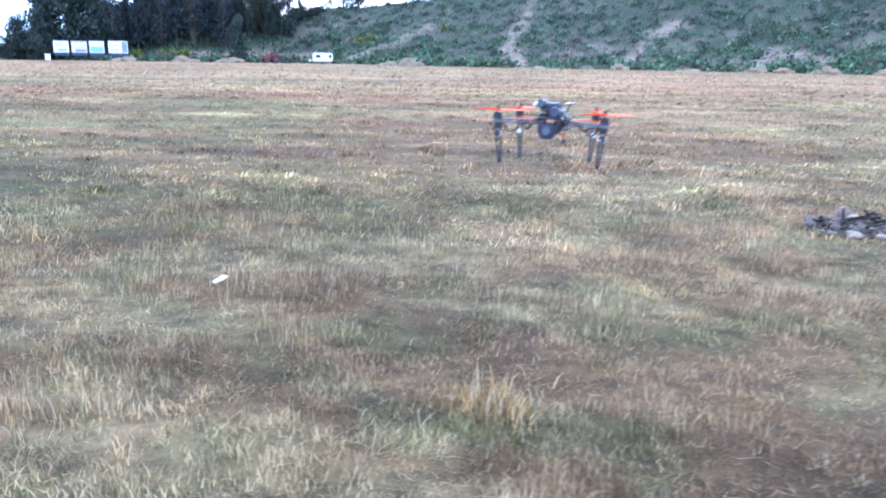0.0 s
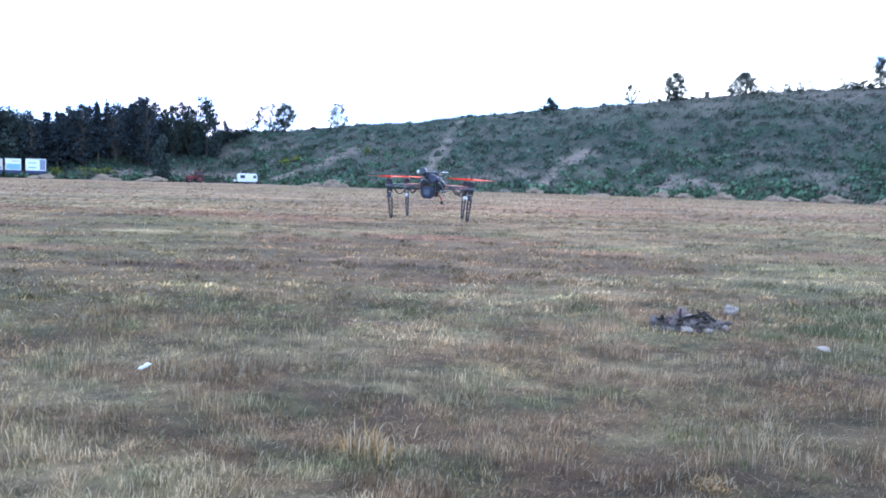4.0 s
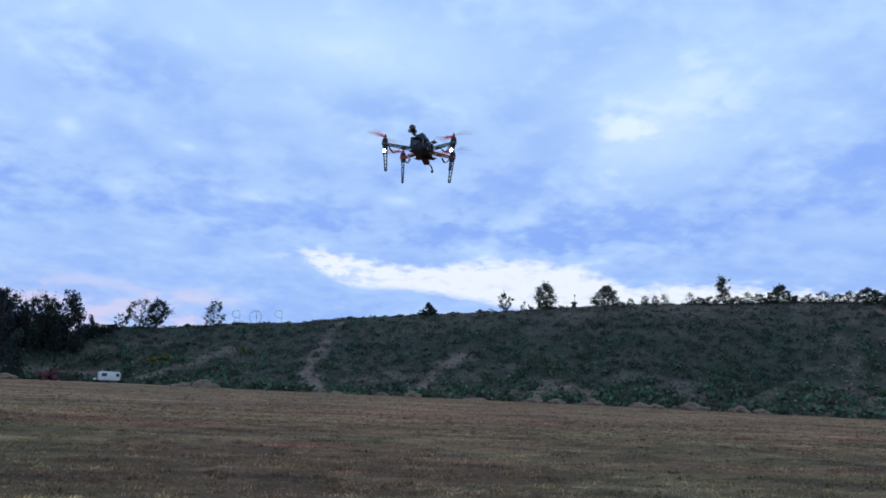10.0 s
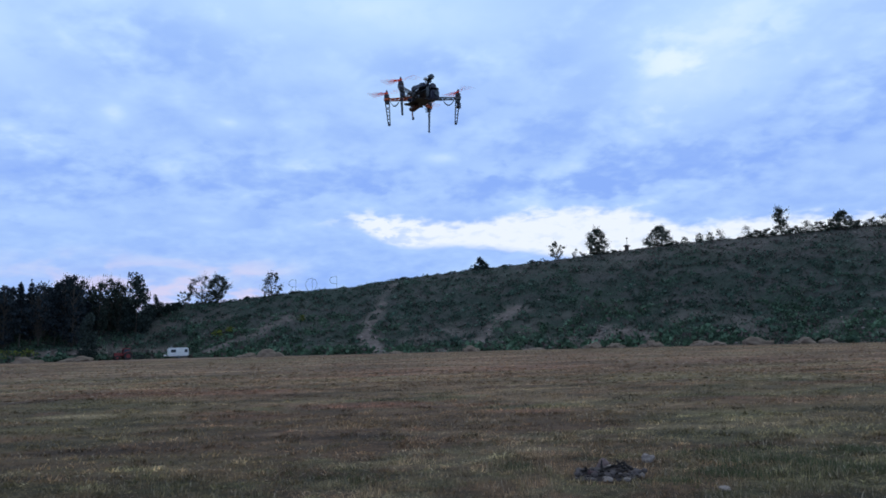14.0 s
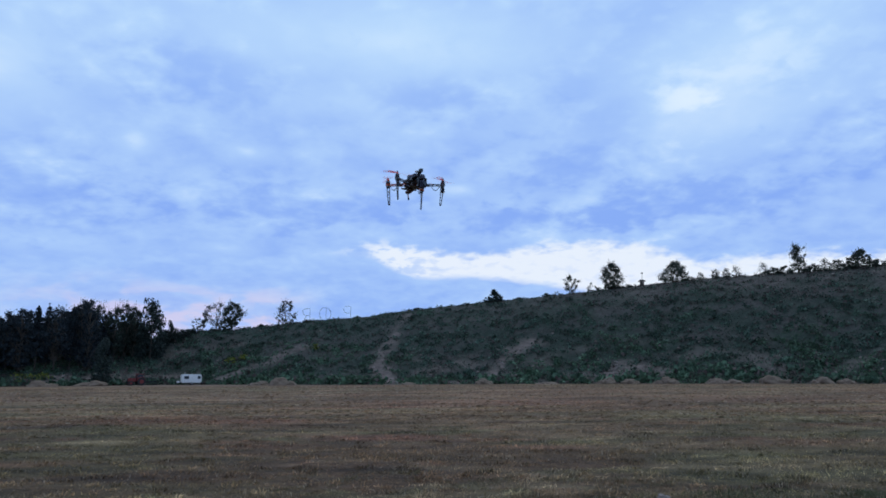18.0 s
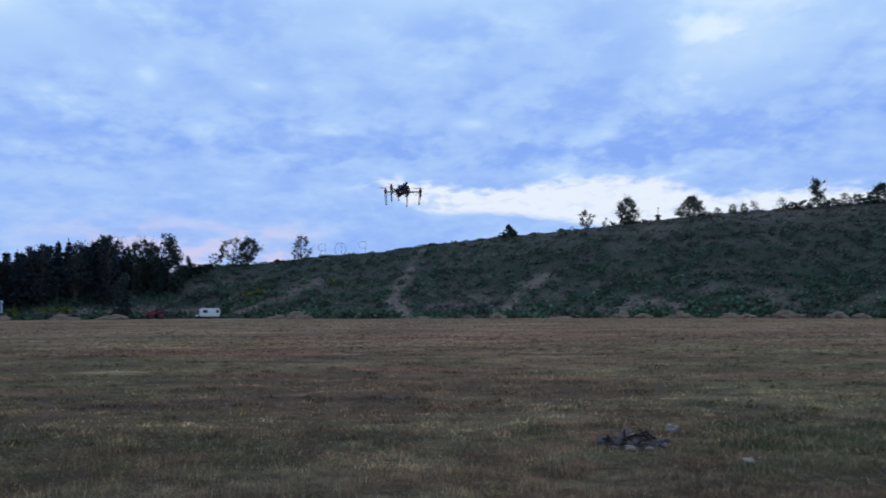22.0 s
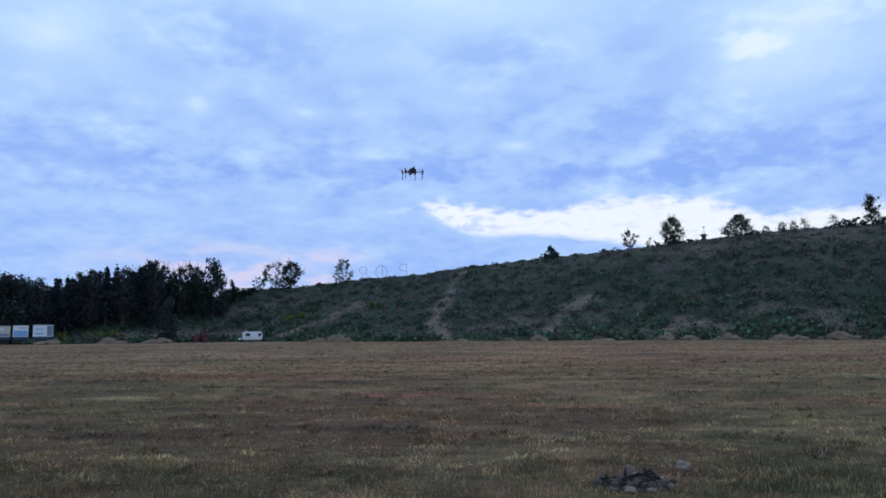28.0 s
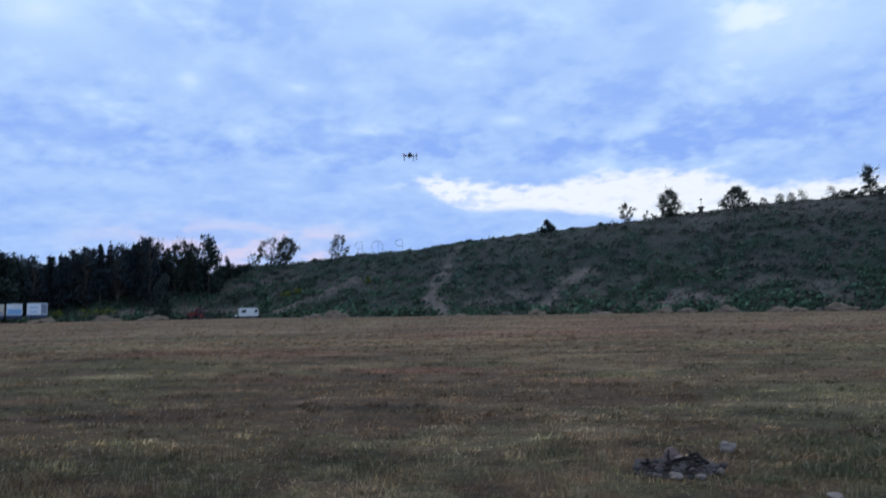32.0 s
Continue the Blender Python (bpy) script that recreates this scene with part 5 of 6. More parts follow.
def site_caravan():
    van = thing("caravan", facing(-14.56, 150, turn=8), "small white caravan parked at the foot of the hill", "caravan")
    bm = bmesh.new()
    box(bm, (3.7, 1.95, 1.55), (0, 0, 1.18), bevel=0.14)
    part("body", bm, WHITE_PAINT, van)
    bm = bmesh.new()
    box(bm, (3.4, 1.7, 0.10), (0, 0, 1.98), bevel=0.04)
    part("roof", bm, WHITE_PAINT, van)
    for x, w in ((-0.95, 0.85), (1.35, 0.5)):
        bm = bmesh.new()
        box(bm, (w, 0.04, 0.55), (x, -0.975, 1.42), bevel=0.03)
        pane = part("window", bm, GLASS, van, "dark window pane")
        bm = bmesh.new()
        for z in (1.13, 1.71):
            box(bm, (w + 0.1, 0.05, 0.05), (x, -0.985, z), bevel=0.01)
        for sx in (-1, 1):
            box(bm, (0.05, 0.05, 0.53), (x + sx * (w / 2 + 0.025), -0.985, 1.42), bevel=0.01)
        part("window_frame", bm, GALVANISED, pane)
    bm = bmesh.new()
    box(bm, (0.62, 0.04, 1.3), (0.35, -0.978, 1.12), bevel=0.02)
    door = part("door", bm, WHITE_PAINT, van)
    bm = bmesh.new()
    box(bm, (0.12, 0.05, 0.04), (0.14, -1.01, 1.1), bevel=0.01)
    part("handle", bm, DARK_STEEL, door)
    for y in (-0.8, 0.8):
        bm = bmesh.new()
        rod(bm, (0.1, y - 0.09, 0.30), (0.1, y + 0.09, 0.30), 0.30, sides=20)
        wheel = part("wheel", bm, RUBBER, van)
        bm = bmesh.new()
        rod(bm, (0.1, y - 0.10, 0.30), (0.1, y + 0.10, 0.30), 0.16, sides=14)
        part("rim", bm, GALVANISED, wheel)
    bm = bmesh.new()
    rod(bm, (-1.15, 0.2, 2.0), (-1.15, 0.2, 2.38), 0.07, sides=10)
    rod(bm, (-1.15, 0.2, 2.38), (-1.15, 0.2, 2.44), 0.12, 0.10, sides=10)
    part("stove_pipe", bm, GALVANISED, van)
    bm = bmesh.new()
    rod(bm, (-1.8, 0.35, 0.42), (-2.9, 0, 0.42), 0.05)
    rod(bm, (-1.8, -0.35, 0.42), (-2.9, 0, 0.42), 0.05)
    rod(bm, (-2.75, 0, 0.0), (-2.75, 0, 0.55), 0.05)
    part("drawbar", bm, DARK_STEEL, van)
    bm = bmesh.new()
    box(bm, (0.5, 0.7, 0.35), (-2.35, 0, 0.62), bevel=0.05)
    part("gas_locker", bm, WHITE_PAINT, van)
    bm = bmesh.new()
    box(bm, (3.3, 1.2, 0.12), (0, 0, 0.40), bevel=0.01)
    part("chassis", bm, DARK_STEEL, van)


site_caravan()


def farm_tractor():
    t = thing("tractor", facing(-18.24, 150, turn=15), "old red tractor with a cab parked before the slope", "tractor")
    bm = bmesh.new()
    box(bm, (1.5, 0.62, 0.62), (-0.95, 0, 1.05), bevel=0.08)
    bonnet = part("bonnet", bm, RED_PAINT, t)
    bm = bmesh.new()
    box(bm, (0.05, 0.5, 0.5), (-1.71, 0, 1.03), bevel=0.02)
    part("grille", bm, DARK_STEEL, bonnet)
    bm = bmesh.new()
    box(bm, (1.2, 1.2, 0.35), (0.45, 0, 0.95), bevel=0.06)
    part("body", bm, RED_PAINT, t)
    for x in (-0.05, 1.0):
        for y in (-0.55, 0.55):
            bm = bmesh.new()
            rod(bm, (x, y, 1.1), (x * 0.9 + 0.04, y * 0.92, 2.05), 0.045)
            part("cab_post", bm, RED_PAINT, t)
    bm = bmesh.new()
    box(bm, (1.3, 1.25, 0.14), (0.47, 0, 2.12), bevel=0.05)
    part("cab_roof", bm, RED_PAINT, t)
    for y in (-0.545, 0.545):
        bm = bmesh.new()
        box(bm, (0.95, 0.02, 0.75), (0.47, y, 1.62), bevel=0.005)
        part("cab_window", bm, GLASS, t)
    for x, r, w, ys in ((0.65, 0.72, 0.36, (-0.75, 0.75)), (-1.2, 0.42, 0.24, (-0.62, 0.62))):
        for y in ys:
            bm = bmesh.new()
            rod(bm, (x, y - w / 2, r), (x, y + w / 2, r), r, sides=24)
            for k in range(18):
                a = 2 * math.pi * k / 18
                box(bm, (0.07, w * 1.0, 0.05), (x + r * math.cos(a), y, r + r * math.sin(a)), (0, 90 - math.degrees(a), 0))
            wheel = part("wheel", bm, RUBBER, t)
            bm = bmesh.new()
            rod(bm, (x, y - w * 0.55, r), (x, y + w * 0.55, r), r * 0.52, sides=16)
            part("rim", bm, RED_PAINT, wheel)
    for y in (-0.75, 0.75):
        bm = bmesh.new()
        pipe(bm, arc((0.65, y, 0.72), 0.82, 20, 160, 7), 0.05, 6)
        for q, p in zip(arc((0.65, y, 0.72), 0.82, 20, 160, 7), arc((0.65, y, 0.72), 0.82, 20, 160, 7)[1:]):
            m = (q + p) / 2
            box(bm, (0.28, 0.42, 0.04), m, (0, math.degrees(math.atan2(m.x - 0.65, m.z - 0.72)), 0))
        part("mudguard", bm, RED_PAINT, t)
    bm = bmesh.new()
    rod(bm, (-0.7, 0.2, 1.3), (-0.7, 0.2, 1.95), 0.04)
    part("exhaust", bm, DARK_STEEL, t)


farm_tractor()


def harrow():
    h = thing("harrow", facing(-17.24, 150, turn=-10), "dark rusty harrow with tines beside the tractor", "farm implement")
    bm = bmesh.new()
    for y in (-0.5, 0.0, 0.5):
        box(bm, (1.7, 0.1, 0.1), (0, y, 0.72), bevel=0.01)
    for x in (-0.7, 0.7):
        box(bm, (0.1, 1.1, 0.1), (x, 0, 0.80), bevel=0.01)
    rod(bm, (-0.7, 0, 0.8), (-0.2, 0, 1.4), 0.05)
    rod(bm, (0.5, 0, 0.8), (-0.2, 0, 1.4), 0.05)
    part("frame", bm, DARK_STEEL, h)
    for y in (-0.5, 0.0, 0.5):
        for x in (-0.75, -0.38, 0.0, 0.38, 0.75):
            bm = bmesh.new()
            pipe(bm, [(x, y, 0.7), (x + 0.12, y, 0.45), (x + 0.05, y, 0.18), (x - 0.12, y, -0.02)], 0.03, 5)
            part("tine", bm, DARK_STEEL, h)


harrow()

# small white cabinet and a marker post near the billboards
cabinet = thing("junction_box", facing(-32.91, 150), "small white metal cabinet beside the billboards", "cabinet")
bm = bmesh.new()
box(bm, (0.85, 0.45, 0.95), (0, 0, 0.55), bevel=0.03)
part("body", bm, WHITE_PAINT, cabinet)
bm = bmesh.new()
box(bm, (0.95, 0.55, 0.08), (0, 0, 1.06), bevel=0.02)
part("lid", bm, WHITE_PAINT, cabinet)
bm = bmesh.new()
box(bm, (0.8, 0.4, 0.12), (0, 0, 0.03), bevel=0.01)
part("plinth", bm, STONE, cabinet)
post = thing("marker_post", facing(-36.92, 150), "white post with a round white plate", "post")
bm = bmesh.new()
rod(bm, (0, 0, -0.1), (0, 0, 2.2), 0.05)
part("pole", bm, GALVANISED, post)
bm = bmesh.new()
rod(bm, (0, -0.08, 2.1), (0, -0.05, 2.1), 0.3, sides=20)
part("plate", bm, WHITE_PAINT, post)

# heaps of dug earth along the foot of the hill
for i, (az, r, tall, wide) in enumerate([(-8.26, 130, 1.15, 5.2), (-9.6, 131, 0.7, 4.0), (7.35, 126, 0.8, 3.6), (17.0, 124, 0.95, 3.6), (18.4, 124, 0.75, 3.4), (21.3, 123.5, 1.0, 4.2), (24.6, 123, 0.8, 4.0), (25.9, 123, 0.7, 3.8), (28.35, 123, 1.05, 5.0), (31.75, 123, 0.95, 3.2), (33.0, 123, 0.7, 2.8), (-21.0, 146, 0.9, 6.0), (-24.5, 147, 0.8, 6.0), (-28.0, 146, 0.8, 5.0), (1.5, 127, 0.4, 3.0), (12.5, 125, 0.45, 4.0)]):
    bm = bmesh.new()
    lump(bm, (wide * 0.68, 2.2, tall * 2.2), 20 + i, 0.42, 4)
    lump(bm, (wide * 0.45, 1.8, tall * 1.3), 60 + i, 0.45, 3, at=((-1) ** i * wide * 0.34, -0.2, 0))
    heap = part("mound", bm, SOIL, None, "weathered heap of reddish dug earth")
    heap.matrix_basis = facing(az, r, -0.05)
    tagged(heap, "", "mound", "earth mounds along the field")

# pale stones on the slope
rng = random.Random(21)
pale_bm = [bmesh.new() for _ in range(3)]
pale = []
for i, bm in enumerate(pale_bm):
    lump(bm, (0.5, 0.4, 0.34), 90 + i, 0.3, 2)
    pale.append(part("pale_boulder", bm, STONE, None, "pale boulder lying on the hillside"))
    tagged(pale[-1], "", "boulder", "boulders on the hill")
where = [(33.4 + rng.uniform(-0.8, 0.8), rng.uniform(0.86, 0.92)) for _ in range(5)] + [(36.0 + rng.uniform(-0.6, 0.6), rng.uniform(0.88, 0.94)) for _ in range(5)]
where += [(39.0 + rng.uniform(-2.2, 2.2), rng.uniform(0.02, 0.6)) for _ in range(34)] + [(rng.uniform(-10, 40), rng.uniform(0.0, 0.35)) for _ in range(26)] + [(-21.5 + rng.uniform(-4, 4), rng.uniform(0.02, 0.24)) for _ in range(26)]
for i, (az, u) in enumerate(where):
    toe = float(along(TOE, az))
    r = toe + u * (BROW - toe)
    m = facing(az, r, 0.06, rng.uniform(0, 360))
    k = i % 3
    if i < 3:
        pale[k].matrix_basis = m
    else:
        copy_thing(pale[k], m)


# ---- the three wire letters on the crest, seen from behind ----
def wire_letter(az, label, strokes):
    x, y, z = spot(az, 184.2)
    letter = thing("letter_frame", pose(x, y, z - 0.1, 0, 0, -az), label, "letter", "letters on the crest")
    for stroke in strokes:
        bm = bmesh.new()
        pipe(bm, [Vector((px, 0, pz)) for px, pz in stroke], 0.042, 6)
        part("tube", bm, DARK_STEEL, letter)


def bow(cx, cz, rx, rz, start, end, steps=14):
    return [(cx + rx * math.cos(radians(start + (end - start) * i / steps)), cz + rz * math.sin(radians(start + (end - start) * i / steps))) for i in range(steps + 1)]


wire_letter(-6.25, "reversed R of dark metal tube against the sky", [[(0.9, -0.2), (0.9, 3.5)], [(0.9, 3.5), (0.1, 3.5)] + bow(0.1, 2.65, 0.95, 0.85, 90, 270) + [(0.9, 1.8)], [(0.1, 1.8), (-0.9, -0.2)]])
wire_letter(-4.80, "ring-shaped O of dark metal tube with an upright", [bow(0, 1.75, 1.4, 1.6, 0, 360, 26), [(0.25, -0.2), (0.25, 3.3)]])
wire_letter(-3.12, "reversed P of dark metal tube against the sky", [[(0.9, -0.2), (0.9, 3.2)], [(0.9, 3.2), (0.1, 3.2)] + bow(0.1, 2.35, 0.95, 0.85, 90, 270) + [(0.9, 1.5)]])

lookout = thing("lookout_hut", facing(19.86, 184), "small dark hut with a thin mast on the crest", "hut")
bm = bmesh.new()
box(bm, (1.0, 1.0, 1.2), (0, 0, 0.5), bevel=0.02)
part("wall", bm, BARK, lookout)
bm = bmesh.new()
box(bm, (1.8, 1.6, 0.4), (0, 0, 1.28), taper=0.35)
part("roof", bm, DARK_STEEL, lookout)
bm = bmesh.new()
rod(bm, (0.1, 0, 1.2), (0.1, 0, 3.2), 0.05)
box(bm, (0.45, 0.1, 0.3), (0.1, 0, 3.1), bevel=0.02)
part("mast", bm, DARK_STEEL, lookout)



def scree():
    """Small pale stones and stumps scattered over the slope, thickest on its bare lower parts."""
    rng = np.random.default_rng(811)
    n = 2600
    az, u = rng.uniform(-26, 46, n), rng.random(n) ** 1.4
    toe = along(TOE, az)
    r = toe + u * (BROW - toe)
    x, y = r * np.sin(np.radians(az)), r * np.cos(np.radians(az))
    keep = rng.random(n) < 0.10 + 0.9 * bareness(x, y) + 0.16 * (u < 0.25)
    x, y = x[keep], y[keep]
    n = len(x)
    z = height(x, y)
    size = 0.08 + 0.22 * rng.random(n) ** 2.5
    corners = np.array([(-1, -1, -0.5), (1, -1, -0.5), (1, 1, -0.5), (-1, 1, -0.5), (-0.7, -0.6, 0.8), (0.6, -0.7, 0.7), (0.7, 0.6, 0.9), (-0.6, 0.7, 0.6)], float)
    c = corners[None] * (1 + rng.uniform(-0.3, 0.3, (n, 8, 3))) * size[:, None, None] * np.array((1.0, 0.8, 0.65))
    turn = rng.uniform(0, 6.28, n)
    px = c[:, :, 0] * np.cos(turn)[:, None] - c[:, :, 1] * np.sin(turn)[:, None]
    py = c[:, :, 0] * np.sin(turn)[:, None] + c[:, :, 1] * np.cos(turn)[:, None]
    v = np.stack([px + x[:, None], py + y[:, None], c[:, :, 2] + z[:, None] + 0.1], 2).reshape(-1, 3)
    quads = np.array([(0, 1, 5, 4), (1, 2, 6, 5), (2, 3, 7, 6), (3, 0, 4, 7), (4, 5, 6, 7)])
    f = (np.arange(n)[:, None, None] * 8 + quads[None]).reshape(-1, 4)
    tint = np.array((0.24, 0.20, 0.175))[None, :] * rng.uniform(0.45, 1.25, (n, 1))
    tagged(raw_mesh("scree", v, f, HILL, np.repeat(tint, 8, 0)), "pale stones and rubble scattered over the hillside", "stones", kind="stuff")


scree()

# ---- near things on the grass ----
def stone_at(x, y, size, seed, turn, label, lift=0.0, group="stones round the fire", mat=STONE):
    bm = bmesh.new()
    lump(bm, size, seed, 0.42, 3, flat=0.36)
    s = part("stone", bm, mat, None, label)
    s.matrix_basis = pose(x, y, float(height(x, y)) + size[2] * 0.33 + lift, 0, 0, turn)
    tagged(s, "", "stone", group)


bm = bmesh.new()
lump(bm, (0.70, 0.5, 0.09), 5, 0.2, 3)
ash = part("ash_bed", bm, ASH, None, "bed of grey ash and charcoal of an old campfire")
ash.matrix_basis = pose(FIRE[0], FIRE[1], float(height(*FIRE)) + 0.0, 0, 0, 12)
tagged(ash, "", "ash")
for i, (dx, dy, sx, sy, sz) in enumerate([(-0.50, -0.16, 0.20, 0.16, 0.13), (-0.36, -0.34, 0.17, 0.15, 0.14), (-0.14, -0.42, 0.20, 0.17, 0.13), (-0.44, 0.10, 0.22, 0.16, 0.10), (0.14, -0.42, 0.14, 0.13, 0.11), (0.34, -0.36, 0.18, 0.16, 0.15), (0.52, -0.18, 0.20, 0.18, 0.15), (0.58, 0.06, 0.24, 0.18, 0.16), (0.44, 0.30, 0.18, 0.16, 0.14), (0.06, 0.40, 0.27, 0.20, 0.24), (-0.22, 0.40, 0.20, 0.16, 0.13), (-0.60, -0.02, 0.14, 0.12, 0.09), (0.68, -0.10, 0.16, 0.14, 0.12)]):
    stone_at(FIRE[0] + dx * 0.55 + 0.05 * math.sin(5 * i), FIRE[1] + dy * (0.60 + 0.14 * math.sin(3.3 * i)), tuple(v * (0.32 + 0.30 * ((i * 7) % 5) / 4) for v in (sx * 1.15, sy, sz)), 120 + i, 47 * i, "pale grey stone of a ring round a campfire")
stone_at(FIRE[0] + 0.02, FIRE[1] + 0.26, (0.15, 0.10, 0.15), 139, 10, "upright reddish-grey stone behind the campfire", lift=0.05, mat=RED_STONE)
stone_at(2.80, 8.80, (0.16, 0.13, 0.13), 140, 20, "pale flat-topped stone lying in the grass", group="loose stones")
stone_at(2.92, 6.92, (0.16, 0.11, 0.055), 141, 75, "pale flat stone in the grass", group="loose stones")
for i, (dx, dy, z, length, tilt, turn, r) in enumerate([(-0.20, -0.05, 0.13, 0.50, 8, 15, 0.028), (0.10, 0.05, 0.15, 0.55, -10, -25, 0.032), (0.28, -0.08, 0.14, 0.42, 14, 60, 0.026), (0.00, -0.20, 0.12, 0.45, 5, -8, 0.024), (-0.30, 0.12, 0.12, 0.36, 18, 40, 0.022), (0.22, 0.18, 0.19, 0.34, -28, 10, 0.028), (0.38, 0.05, 0.18, 0.26, 52, -40, 0.025), (-0.08, 0.12, 0.18, 0.24, -58, 70, 0.022), (0.05, -0.06, 0.18, 0.38, 22, 95, 0.024), (-0.34, -0.06, 0.12, 0.4, -6, -30, 0.03), (0.44, -0.14, 0.14, 0.34, 20, 20, 0.03), (0.30, 0.12, 0.2, 0.3, -40, 120, 0.026), (-0.12, -0.28, 0.12, 0.34, 10, 5, 0.026), (0.16, -0.26, 0.13, 0.36, -12, -14, 0.028), (-0.42, 0.02, 0.13, 0.28, 30, 80, 0.022)]):
    bm = bmesh.new()
    length, r, dx, dy, z, tilt = length * 0.62, r * 0.55, dx * 0.66, dy * 0.66, z * 0.66, tilt * 0.8
    made = rod(bm, (-length / 2, 0, 0), (length / 2, 0, 0), r, r * 0.7, 9)
    bmesh.ops.subdivide_edges(bm, edges=[e for e in bm.edges if abs(e.verts[0].co.x - e.verts[1].co.x) > length * 0.5], cuts=5)
    for v in bm.verts:
        v.co += Vector((0, 1, 1)) * 0.022 * noise.noise(v.co * 14 + Vector((i, 0, 0))) + Vector((0, 0, 0.02 * math.sin(v.co.x * 9 + i)))
    log = part("charred_branch", bm, CHAR, None, "charred branch lying in the old campfire")
    log.matrix_basis = pose(FIRE[0] + dx, FIRE[1] + dy, float(height(*FIRE)) + z, 0, tilt, turn)
    tagged(log, "", "branch", "charred branches in the fire")
bm = bmesh.new()
rod(bm, (-0.05, 0, 0), (0.05, 0, 0), 0.022, 0.020, 14)
rod(bm, (0.048, 0, 0), (0.054, 0, 0), 0.024, 0.024, 14)
can = part("scorched_tin", bm, RUSTY, None, "rusty scorched tin can among the branches")
can.matrix_basis = pose(FIRE[0] - 0.24, FIRE[1] - 0.14, float(height(*FIRE)) + 0.09, 0, 12, 25)
tagged(can, "", "can")


# burnt rubble between the branches
rubble = random.Random(31)
bm = bmesh.new()
for i in range(120):
    a, d = rubble.uniform(0, 6.28), rubble.random() ** 0.6 * 0.36
    s = rubble.uniform(0.02, 0.075)
    lump(bm, (s * 1.4, s, s), 200 + i, 0.4, 1, at=(d * math.cos(a) * 1.2, d * math.sin(a) * 0.85, 0.05 + s * 0.3))
ash_bits = part("burnt_rubble", bm, CLINKER, None, "burnt clinker and charcoal lumps in the campfire")
ash_bits.matrix_basis = pose(FIRE[0], FIRE[1], float(height(*FIRE)), 0, 0, 0)
tagged(ash_bits, "", "rubble", kind="stuff")


def crumpled(x, y, size, seed, turn):
    bm = bmesh.new()
    for i, (dx, dz, k) in enumerate(((-0.28, 0.0, 0.62), (0.22, 0.12, 0.7), (0.05, 0.02, 0.6))):
        made = bmesh.ops.create_icosphere(bm, subdivisions=3, radius=0.5)["verts"]
        for v in made:
            n = noise.noise(v.co * 4 + Vector((seed + i * 5, 0, 0))) * 0.5 + abs(noise.noise(v.co * 9 + Vector((0, seed, i)))) * 0.35
            p = v.co * (0.8 + n)
            v.co = Vector((p.x * k * size + dx * size, p.y * k * size * 0.6, p.z * k * size * 0.5 + dz * size))
    scrap = part("paper_scrap", bm, PAPER, None, "crumpled white paper lying on the grass")
    scrap.matrix_basis = pose(x, y, float(height(x, y)) + size * 0.32, 0, -12, turn)
    tagged(scrap, "", "litter")


crumpled(-2.92, 5.68, 0.085, 3, 25)


# ---- the quadcopter ----
ARMS = [("front_left", -0.200, -0.121), ("front_right", 0.200, -0.121), ("rear_left", -0.153, 0.120), ("rear_right", 0.153, 0.120)]


